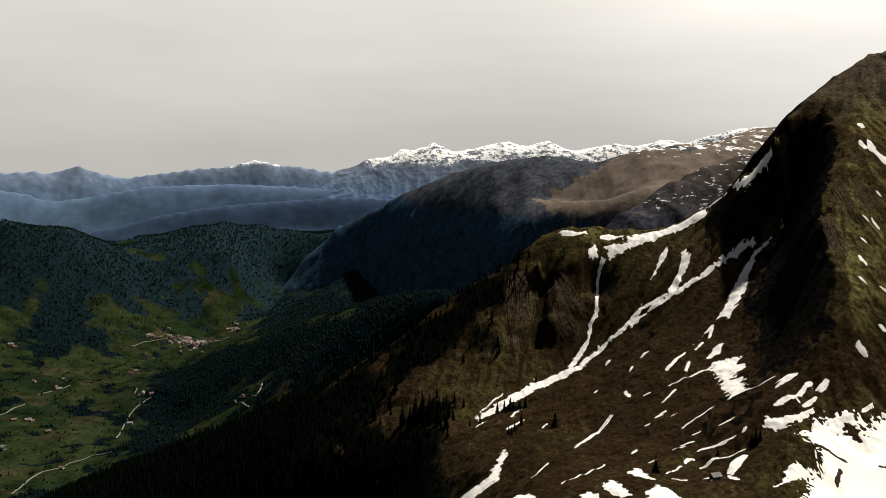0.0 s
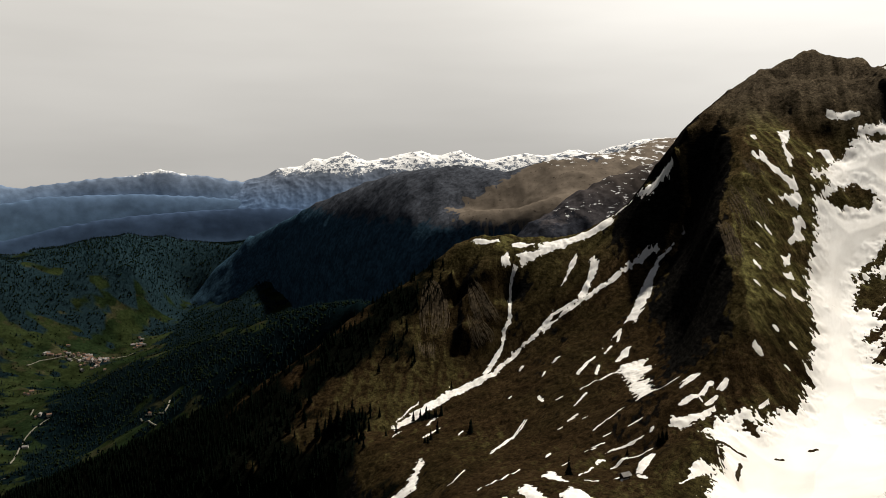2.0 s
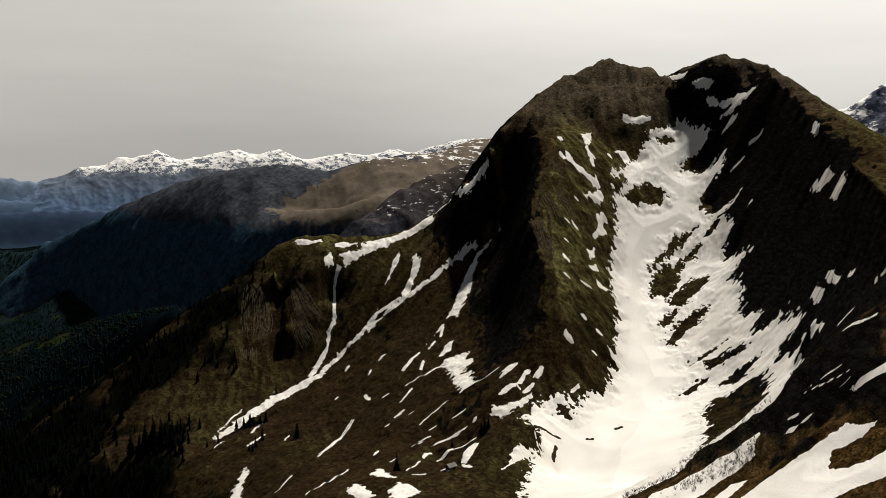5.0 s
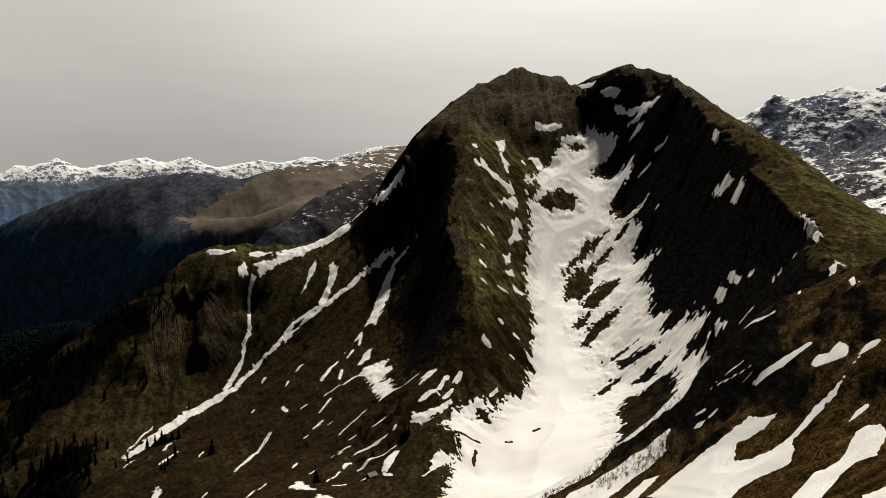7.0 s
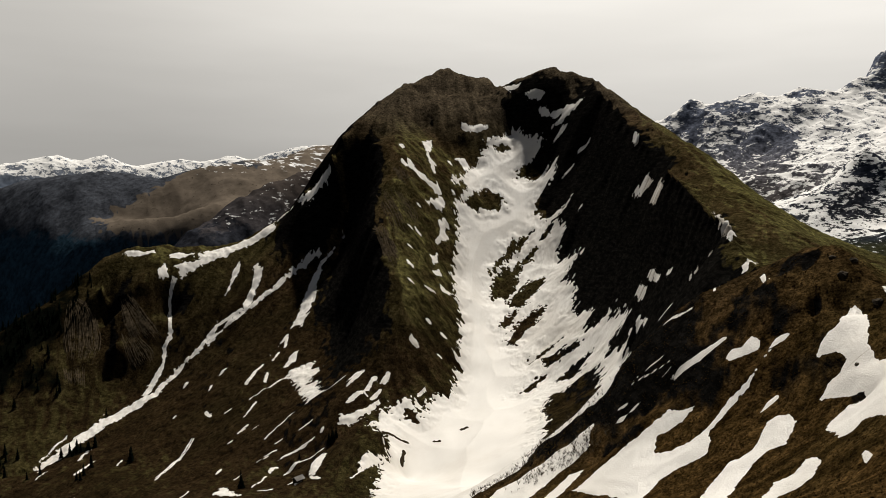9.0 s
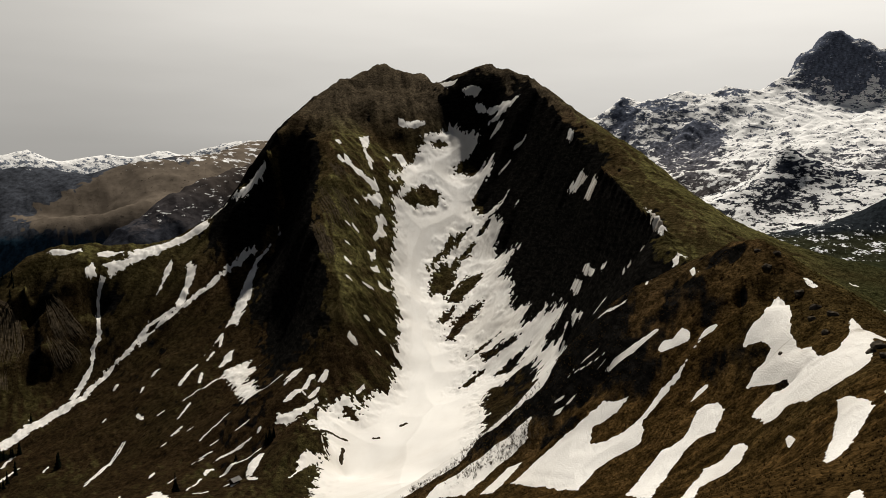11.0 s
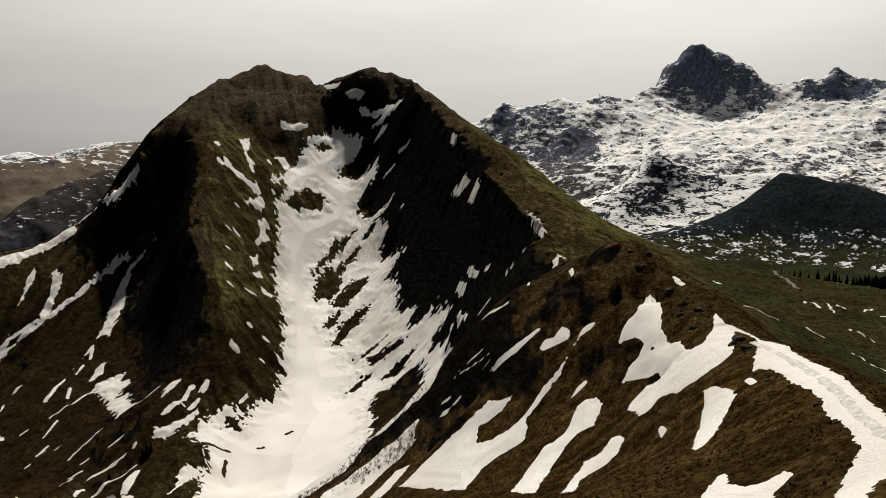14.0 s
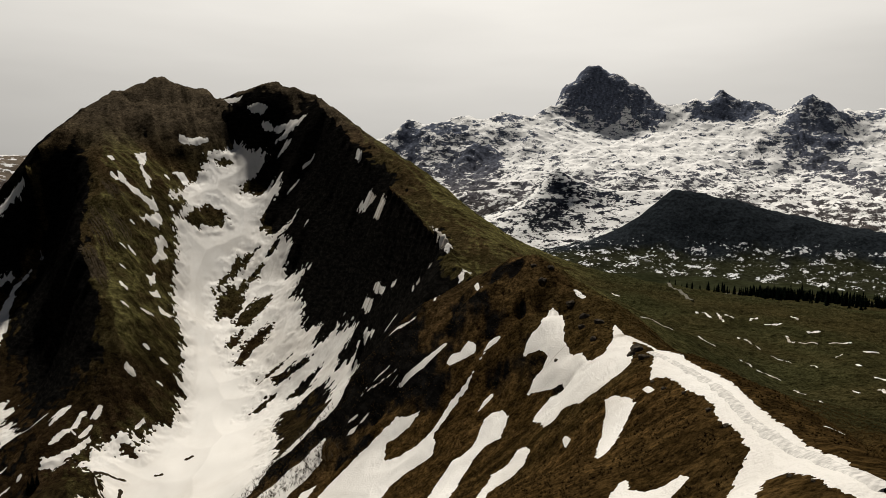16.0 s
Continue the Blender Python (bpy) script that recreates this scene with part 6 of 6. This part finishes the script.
def plant(name, shape, x, y, z, tall, rng, mat, label, category, wide=(0.85, 1.2), sink=0.04):
    """Many plants of one shape in one mesh."""
    v, f = shape
    n = len(x)
    turn, fat = rng.uniform(0, 2 * np.pi, n), tall * rng.uniform(*wide, n)
    c, s = np.cos(turn)[:, None], np.sin(turn)[:, None]
    px = (v[None, :, 0] * c - v[None, :, 1] * s) * fat[:, None] + x[:, None]
    py = (v[None, :, 0] * s + v[None, :, 1] * c) * fat[:, None] + y[:, None]
    pz = (v[None, :, 2] - sink) * tall[:, None] + z[:, None]
    co = np.stack([px, py, pz], -1).reshape(-1, 3).astype(np.float32)
    faces = (f[None] + (np.arange(n) * len(v))[:, None, None]).reshape(-1, 3)
    me = bpy.data.meshes.new(name)
    me.vertices.add(len(co))
    me.vertices.foreach_set("co", co.ravel())
    me.loops.add(3 * len(faces))
    me.loops.foreach_set("vertex_index", faces.ravel().astype(np.int32))
    me.polygons.add(len(faces))
    me.polygons.foreach_set("loop_start", np.arange(0, 3 * len(faces), 3, dtype=np.int32))
    me.update(calc_edges=True)
    me.materials.append(mat)
    return tagged(new(name, me), label, category, "", "stuff")


x, y, z, rng = scatter(62000, 11, (-33, 4), (1750, 4350), lambda x, y: ground_wood(x, y) ** 2, ground)
evergreen = rng.random(len(x)) < 0.7
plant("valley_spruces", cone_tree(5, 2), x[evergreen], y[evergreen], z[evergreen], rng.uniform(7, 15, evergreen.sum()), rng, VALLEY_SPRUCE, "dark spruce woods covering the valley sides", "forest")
plant("valley_broadleaves", leafy_tree(), x[~evergreen], y[~evergreen], z[~evergreen], rng.uniform(5, 11, (~evergreen).sum()), rng, BROADLEAF, "fresh green broadleaf trees among valley fields", "trees")
x, y, z, rng = scatter(12000, 12, (-33, -3), (1850, 3700), lambda x, y: 0.5 * np.clip(0.35 + 2 * fbm(x, y, 70, 3, 79), 0, 1), ground)
plant("field_trees", leafy_tree(), x, y, z, rng.uniform(4, 8, len(x)), rng, BROADLEAF, "single hedge trees dotted over the hayfields", "trees")
x, y, z, rng = scatter(26000, 13, (-33, 10), (560, 1350), lambda x, y: massif_wood(x, y) ** 2 * 0.9, massif)
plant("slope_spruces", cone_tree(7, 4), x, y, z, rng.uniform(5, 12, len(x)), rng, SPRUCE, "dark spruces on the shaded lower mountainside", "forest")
GROVE = [(1190, 330), (1326, 406), (1400, 330), (1290, 130), (1170, 170)]
x, y, z, rng = scatter(9000, 14, (58, 92), (850, 1500), lambda x, y: np.clip(0.5 + (inside_depth(x.ravel(), y.ravel(), GROVE).reshape(x.shape) + 60 * fbm(x, y, 60, 3, 77)) / 40, 0.004, 0.45), massif)
plant("meadow_spruces", cone_tree(7, 4), x, y, z, rng.uniform(9, 20, len(x)), rng, SPRUCE, "dark spruce wood at the edge of the alpine meadow", "forest")


def part(name, bm, mat, parent, label=""):
    """Links a bmesh as one mesh object under a thing or a part."""
    me = bpy.data.meshes.new(name)
    bm.to_mesh(me)
    bm.free()
    me.materials.append(mat)
    ob = new(name, me)
    ob.parent = parent
    return tagged(ob, label)


def spruce(tall, seed):
    """A single conifer: tapered trunk and a ragged crown of drooping boughs."""
    rng = random.Random(seed)
    tree = tagged(new("spruce_tree"), "dark green spruce standing alone on the slope", "tree")
    bm = bmesh.new()
    bmesh.ops.create_cone(bm, cap_ends=True, segments=7, radius1=0.020 * tall, radius2=0.004 * tall, depth=tall * 0.96)
    bmesh.ops.translate(bm, verts=bm.verts, vec=(0, 0, tall * 0.45))
    part("trunk", bm, BARK, tree)
    bm = bmesh.new()
    levels = 15
    for k in range(levels):
        h = tall * (0.10 + 0.86 * k / levels)
        reach = tall * 0.20 * (1 - 0.92 * k / levels) * rng.uniform(0.8, 1.15)
        boughs = 8 if k < 10 else 5
        for b in range(boughs):
            a = 2 * math.pi * (b + rng.random()) / boughs
            out, side = Vector((math.cos(a), math.sin(a), 0)), Vector((-math.sin(a), math.cos(a), 0))
            r = reach * rng.uniform(0.65, 1.1)
            root = Vector((0, 0, h + 0.05 * tall))
            tip = out * r + Vector((0, 0, h - 0.25 * r))
            left, right = out * 0.6 * r + side * 0.30 * r + Vector((0, 0, h)), out * 0.6 * r - side * 0.30 * r + Vector((0, 0, h))
            low = out * 0.5 * r + Vector((0, 0, h - 0.35 * r))
            vs = [bm.verts.new(q) for q in (root, left, tip, right, low)]
            for i, j, m in ((0, 1, 2), (0, 2, 3), (1, 4, 2), (3, 2, 4)):
                bm.faces.new((vs[i], vs[j], vs[m]))
    part("crown", bm, SPRUCE, tree)
    return tree


SPRUCES = [spruce(1.0 * t, k) for k, t in enumerate((10.0, 12.0))]


def set_tree(k, x, y, z, tall):
    base = SPRUCES[k % 2]
    size = tall / (10.0, 12.0)[k % 2]
    tree = copy_thing(base, pose(x, y, z - 0.3, 0, 0, 77 * k)) 
    tree.scale = (size, size, size)
    return tagged(tree, group="lone spruces")


for k, (x, y, tall) in enumerate(([(116.4, 399.7, 12.5), (-35.9, 650.7, 21.7), (-24.4, 649.0, 26.4), (-18.0, 649.4, 28.8), (-11.9, 641.8, 27.7), (-4.4, 627.7, 23.4), (2.8, 615.4, 15.8), (20.2, 735.2, 12.0), (-45.8, 713.5, 15.6), (177.5, 421.7, 10.2), (180.3, 423.1, 11.6), (183.4, 424.5, 8.9), (162.3, 432.4, 5.5), (-49.7, 691.5, 17.6), (-56.6, 712.1, 14.5), (-63.1, 673.4, 19.8), (-29.0, 639.7, 19.0)] + [(1300.5, 470.2, 16.4), (1313.0, 435.2, 14.4), (1374.0, 481.5, 13.0), (1159.1, 347.3, 16.1), (1154.9, 329.6, 19.6), (1176.3, 319.8, 12.7), (1163.1, 365.0, 9.0), (1262.6, 300.2, 26.9), (1284.0, 288.7, 29.3), (1250.7, 322.1, 24.9), (1313.1, 266.3, 29.8), (1401.6, 262.9, 25.4), (1132.9, 449.9, 7.2), (1138.9, 434.5, 8.1), (1378.9, 442.3, 17.2), (1177.5, 251.0, 12.5), (1200.6, 211.1, 18.1)])):
    z = floor_z(x, y, massif)
    set_tree(k, x, y, z, tall)
for base in SPRUCES:
    for ob in (*base.children_recursive, base):
        bpy.data.objects.remove(ob)

# ---- tracks, farms and villages ----


def ribbon(name, line, width, tool, label, lift=0.8, mat=None):
    """A gravel track laid over the ground, with a crowned top and real edges."""
    pts = []
    for (ax, ay), (bx, by) in zip(line[:-1], line[1:]):
        n = max(2, int(math.hypot(bx - ax, by - ay) / 8))
        pts += [(ax + (bx - ax) * k / n, ay + (by - ay) * k / n) for k in range(n)]
    pts.append(line[-1])
    p = np.array(pts)
    p[1:-1] = (p[:-2] + p[1:-1] * 2 + p[2:]) / 4
    d = np.gradient(p, axis=0)
    d /= np.linalg.norm(d, axis=1)[:, None] + 1e-9
    side = np.stack([-d[:, 1], d[:, 0]], -1)
    across = np.array([-1.0, -0.9, 0.0, 0.9, 1.0]) * width / 2
    x, y = (p[:, None, :] + side[:, None, :] * across[None, :, None]).transpose(2, 0, 1)
    top = tool(x, y).max(1)[:, None] + lift
    z = top + np.array([-2.5, 0, 0.1, 0, -2.5])[None]
    return lay(name, x, y, z, mat or TRACK, None, label, "track", "structure")


ribbon("track", [(-1022, 1722), (-1049, 1843), (-1043, 1901), (-1004, 1926), (-1000, 1942)], 4.6, ground, "pale gravel farm track through valley fields")
ribbon("track", [(-1346, 2238), (-1352, 2324), (-1339, 2363)], 4.6, ground, "pale gravel farm track through valley fields")
ribbon("track", [(-1346, 2457), (-1319, 2491), (-1300, 2525), (-1288, 2556)], 4.6, ground, "pale gravel farm track through valley fields")
ribbon("track", [(-938, 2103), (-986, 2272), (-996, 2327), (-995, 2361), (-991, 2400), (-983, 2443), (-962, 2458)], 4.6, ground, "pale gravel farm track through valley fields")
ribbon("track", [(-1046, 2506), (-1050, 2542)], 4.6, ground, "pale gravel farm track through valley fields")
ribbon("track", [(-899, 1995), (-956, 2001), (-1000, 1942)], 4.6, ground, "pale gravel farm track through valley fields")
ribbon("track", [(-1281, 3061), (-1252, 3122), (-1168, 3186), (-1058, 3142), (-994, 3247), (-945, 3336)], 4.6, ground, "pale gravel farm track through valley fields")
ribbon("track", [(-511, 2093), (-498, 2012), (-500, 1977), (-547, 2080), (-580, 2105)], 4.6, ground, "pale gravel farm track through valley fields")
ribbon("track", [(-591, 2097), (-551, 2023), (-499, 1899)], 4.6, ground, "pale gravel farm track through valley fields")
ribbon("track", [(668, 264), (602, 226), (561, 202)], 3.0, massif, "pale footpath across the alpine meadow", 0.5)
ribbon("track", [(1203, 526), (1049, 399), (1133, 379), (1344, 412), (1390, 359), (1402, 298), (1370, 192)], 3.0, massif, "pale footpath across the alpine meadow", 0.5)



def farmhouse(long, wide, tall, roof_mat, label, category="house", wall_mat=None, name="farmhouse"):
    """A chalet: rendered walls, an overhanging pitched roof, door and windows."""
    house = tagged(new(name), label, category)
    bm = bmesh.new()
    a, b = long / 2, wide / 2
    rise = wide * 0.32
    low = [bm.verts.new(q) for q in ((-a, -b, -3), (a, -b, -3), (a, b, -3), (-a, b, -3))]
    top = [bm.verts.new(q) for q in ((-a, -b, tall), (a, -b, tall), (a, b, tall), (-a, b, tall))]
    peak = [bm.verts.new((-a, 0, tall + rise)), bm.verts.new((a, 0, tall + rise))]
    for face in ((low[0], low[1], top[1], top[0]), (low[1], low[2], top[2], peak[1], top[1]), (low[2], low[3], top[3], top[2]), (low[3], low[0], top[0], peak[0], top[3])):
        bm.faces.new(face)
    part("wall", bm, wall_mat or RENDER_WALL, house)
    for side in (-1, 1):
        bm = bmesh.new()
        e, h = 1.0, 0.25
        y0, z0 = side * (b + e), tall - rise * e / b
        q = [bm.verts.new(v) for v in ((-a - e, 0, tall + rise), (a + e, 0, tall + rise), (a + e, y0, z0), (-a - e, y0, z0))]
        u = [bm.verts.new((v.co.x, v.co.y, v.co.z + h)) for v in q]
        bm.faces.new(q), bm.faces.new(u[::-1])
        for k in range(4):
            bm.faces.new((q[k], q[(k + 1) % 4], u[(k + 1) % 4], u[k]))
        part("roof", bm, roof_mat, house)
    for k in range(3):
        bm = bmesh.new()
        bmesh.ops.create_cube(bm, size=1.0)
        w, t = (1.2, 2.1) if k == 1 else (1.1, 1.2)
        bmesh.ops.scale(bm, verts=bm.verts, vec=(w, 0.2, t))
        bmesh.ops.translate(bm, verts=bm.verts, vec=((k - 1) * long * 0.28, -b - 0.02, t / 2 + (0 if k == 1 else 1.0)))
        part("door" if k == 1 else "window", bm, TIMBER, house)
    return house


MODELS = [farmhouse(13, 9, 5.0, ROOF, "pale farmhouse with a brown pitched roof in the valley"), farmhouse(16, 10, 5.5, SLATE, "long pale chalet with a grey pitched roof"), farmhouse(10, 8, 4.5, ROOF, "small village house with a brown roof")]


def set_house(k, x, y, turn, group):
    z = floor_z(x, y, ground)
    return tagged(copy_thing(MODELS[k % 3], pose(x, y, z + 0.4, 0, 0, turn)), group=group)


rng = random.Random(4)
for k, (x, y) in enumerate([(-1284, 2203), (-1253, 2224), (-1239, 2219), (-1150, 2142), (-972, 2283), (-1324, 2532), (-1398, 2534), (-1331, 2605), (-1158, 2744), (-1149, 2774), (-1009, 2486), (-1017, 2478), (-974, 2468), (-1612, 2779), (-1594, 2775), (-1001, 1919), (-1192, 1987), (-565, 2099), (-1138, 2725), (-1304, 2510)]):
    set_house(k, x, y, rng.uniform(0, 180), "scattered farms")
for cx, cy, ax, ay, bx, by, count in ((-1081, 3175, 88, 12, -27, 82, 60), (-956, 3425, 30, -23, -15, 56, 16), (-1223, 3173, 48, 13, -5, 13, 9)):
    for k in range(count):
        u, v = rng.gauss(0, 0.5), rng.gauss(0, 0.5)
        set_house(k + rng.randrange(3), cx + u * ax + v * bx, cy + u * ay + v * by, rng.uniform(0, 180), "village houses")
for base in MODELS:
    for ob in (*base.children_recursive, base):
        bpy.data.objects.remove(ob)

hut = farmhouse(6.0, 4.6, 2.3, SLATE, "small dark timber hut with a grey roof on the alp", "hut", TIMBER, "alpine_hut")
hut.matrix_world = pose(137.8, 369.5, floor_z(137.8, 369.5, massif) + 0.2, 0, 0, 20) @ Matrix.Scale(0.72, 4)

# ---- rock strata that stand out of the turf ----


def strata(left, right, count, seed):
    """Tilted beds of rock, set side by side between two edge lines, as parts of the mountain."""
    rng = random.Random(seed)
    a, b = np.array(left, float), np.array(right, float)
    for k in range(count):
        u = (k + rng.uniform(-0.2, 0.2)) / max(1, count - 1)
        line = a + (b - a) * u
        s = np.linspace(rng.uniform(0, 0.2), rng.uniform(0.8, 1.0), 9) * (len(line) - 1)
        i = np.minimum(s.astype(int), len(line) - 2)
        p = line[i] + (line[i + 1] - line[i]) * (s - i)[:, None]
        d = np.gradient(p, axis=0)
        d /= np.linalg.norm(d, axis=1)[:, None] + 1e-9
        side = np.stack([d[:, 1], -d[:, 0]], -1)
        p = p + side * np.array([rng.uniform(-0.45, 0.45) for _ in range(9)])[:, None]
        wide = rng.uniform(0.5, 1.3) * np.sin(np.linspace(0.25, 2.9, 9))
        x = np.stack([p[:, 0] - side[:, 0] * wide, p[:, 0], p[:, 0] + side[:, 0] * wide], 1)
        y = np.stack([p[:, 1] - side[:, 1] * wide, p[:, 1], p[:, 1] + side[:, 1] * wide], 1)
        z = massif(x, y) + np.stack([wide * 0 - 0.5, wide * rng.uniform(0.35, 0.7) + 0.2, wide * 0 - 0.5], 1)
        lay("rock_bed", x, y, z, STRATA, parent=mountain)


strata([(75.5, 838.6), (70.1, 819.4), (65.7, 801.6), (65.5, 774.9)], [(84.2, 833.7), (97.2, 811.3), (96.3, 786.0), (83.3, 757.4)], 27, 0)
strata([(118.2, 815.6), (119.1, 784.6), (124.3, 763.8)], [(126.4, 811.6), (139.9, 783.5), (150.1, 757.6)], 23, 1)
strata([(111.5, 783.5), (114.0, 757.8), (120.4, 744.8)], [(126.3, 774.1), (136.6, 753.5), (137.8, 740.3)], 13, 2)
strata([(61.7, 766.6), (62.3, 748.1)], [(79.2, 762.3), (75.8, 737.9)], 10, 3)
strata([(323.0, 647.8), (312.6, 599.4), (306.0, 571.4)], [(341.3, 642.5), (348.4, 617.1), (344.8, 600.1)], 13, 4)
strata([(300.3, 614.1), (290.8, 573.2), (283.7, 539.3)], [(305.0, 600.9), (301.2, 567.3), (295.8, 545.6)], 13, 5)
strata([(354.4, 679.0), (350.4, 642.4)], [(362.6, 664.7), (366.8, 643.9)], 8, 6)

# ---- details on the snow and the near ridge ----
for ax, ay, bx, by, width in ((208.6, 410.4, 221.1, 400.5, 1.4), (214.6, 394.1, 205.0, 379.3, 1.3), (261.6, 402.4, 266.0, 402.4, 1.2), (238.3, 398.7, 241.5, 397.1, 1.2), (143.3, 190.9, 143.0, 188.5, 1.2)):
    def depth(px, py):
        ex, ey = bx - ax, by - ay
        s = np.clip(((px - ax) * ex + (py - ay) * ey) / (ex * ex + ey * ey + 1e-9), 0, 1)
        return width * 0.5 - np.hypot(px - ax - s * ex, py - ay - s * ey)
    mound(depth, (min(ax, bx), min(ay, by), max(ax, bx), max(ay, by)))


trail = np.array([(126.7, 52.8), (125.0, 51.1), (122.5, 49.1), (118.9, 46.7), (115.6, 44.4), (112.2, 42.0), (108.6, 39.6), (105.0, 37.2), (101.7, 35.1), (98.3, 33.0), (94.7, 30.9), (91.3, 28.9), (88.1, 27.1), (85.0, 25.5), (82.2, 24.1), (79.6, 22.7), (77.0, 21.4), (74.6, 20.1), (72.2, 18.8), (69.7, 17.5), (67.3, 16.3), (64.9, 15.0), (62.3, 13.7), (59.8, 12.4), (57.5, 11.3), (55.4, 10.4), (53.6, 9.5), (52.0, 8.8), (50.5, 8.0), (49.2, 7.4), (48.1, 6.8), (47.3, 6.3), (46.8, 5.8)])
step_d = np.gradient(trail, axis=0)
side = np.stack([step_d[:, 1], -step_d[:, 0]], -1) / (np.linalg.norm(step_d, axis=1)[:, None] + 1e-9)
across = np.array([-0.7, -0.3, 0.0, 0.3, 0.7])
tx, ty = (trail[:, None, :] + side[:, None, :] * across[None, :, None]).transpose(2, 0, 1)
tz = massif(tx, ty) + np.array([0.05, 0.19, 0.16, 0.19, 0.05])[None]
lay("snow_trail", tx, ty, tz, TRODDEN, None, "trodden grey footpath along the snowy crest", "path", "structure")


rng = random.Random(17)
for x, y, size in ((130.1, 56.7, 1.16), (123.4, 52.4, 0.80), (126.9, 56.3, 0.72), (148.4, 73.5, 0.86), (152.3, 78.9, 1.02), (141.7, 71.4, 0.71), (54.2, 12.4, 0.21), (50.0, 10.1, 0.15), (139.2, 78.5, 0.47), (167.8, 99.2, 0.87), (172.9, 99.7, 0.74), (172.6, 104.7, 0.67), (164.0, 88.8, 0.97), (146.9, 76.7, 0.74), (101.7, 40.2, 0.36), (96.0, 35.2, 0.30), (84.8, 28.2, 0.33), (77.8, 24.1, 0.27), (106.9, 44.0, 0.34)):
    bm = bmesh.new()
    bmesh.ops.create_icosphere(bm, subdivisions=2, radius=size)
    for v in bm.verts:
        v.co = Vector((v.co.x * 1.3, v.co.y, v.co.z * 0.8)) * (1 + 0.55 * noise.noise(v.co / size * 1.4 + Vector((x, y, 0))))
    bmesh.ops.rotate(bm, verts=bm.verts, cent=(0, 0, 0), matrix=Matrix.Rotation(rng.uniform(0, 6.28), 3, "Z"))
    bmesh.ops.translate(bm, verts=bm.verts, vec=(x, y, floor_z(x, y, massif) + 0.1 * size))
    part("rock", bm, BOULDER, ridge)


def twigs():
    """A unit bush: bare stems fanning out from the root."""
    rng = random.Random(8)
    v, f = [], []
    for k in range(14):
        a, lean = rng.uniform(2.6, 5.2), rng.uniform(0.3, 1.1)
        tip = np.array([math.cos(a) * lean, math.sin(a) * lean, rng.uniform(0.6, 1.0)])
        side = np.array([-math.sin(a), math.cos(a), 0]) * 0.022
        n = len(v)
        v += [-side, side, tip]
        f.append((n, n + 1, n + 2))
    return np.array(v), np.array(f)


rng = np.random.default_rng(21)
for line in ([(148.4, 160.0), (154.8, 182.1), (148.2, 183.2), (136.0, 177.0), (130.0, 182.0), (124.0, 185.0)], [(138.2, 146.0), (133.4, 150.1), (129.1, 152.6), (123.1, 157.3)]):
    p = np.array(line)
    s = rng.uniform(0, len(p) - 1.001, 260)
    i = s.astype(int)
    q = p[i] + (p[i + 1] - p[i]) * (s - i)[:, None] + rng.normal(0, 3.0, (260, 2))
    plant("alder_bushes", twigs(), q[:, 0], q[:, 1], massif(q[None, :, 0], q[None, :, 1])[0] + 0.3, rng.uniform(0.6, 1.7, 260), rng, BUSH, "bare brown alder bushes pressed down by snow", "bushes", (0.7, 1.1), 0.0)


def tuft():
    """A unit grass tussock: a few broad drooping blades."""
    v, f = [], []
    for k in range(6):
        a = k * 1.047 + 0.3 * math.sin(5 * k)
        out, side = np.array([math.cos(a), math.sin(a), 0]), np.array([-math.sin(a), math.cos(a), 0])
        n = len(v)
        v += [-side * 0.28, side * 0.28, out * 0.75 + np.array([0, 0, 0.75 + 0.15 * math.sin(k * 2.3)])]
        f.append((n, n + 1, n + 2))
    return np.array(v), np.array(f)


def clear_of_snow(x, y):
    """Tussocks grow where no snow lies."""
    d = np.full(x.size, -1e9)
    for depth in NEAR_SNOW:
        d = np.maximum(d, depth(x.ravel(), y.ravel()))
    return (d.reshape(x.shape) < -0.5) * (0.25 + 0.75 * (fbm(x, y, 6, 3, 91) > -0.05))


x, y, z, rng = scatter(48000, 31, (24, 94), (60, 260), clear_of_snow, massif)
plant("tussocks", tuft(), x, y, z, rng.uniform(0.16, 0.42, len(x)), rng, TUFT, "brown tussock grass covering the summit ridge", "grass", (0.8, 1.4), 0.1)
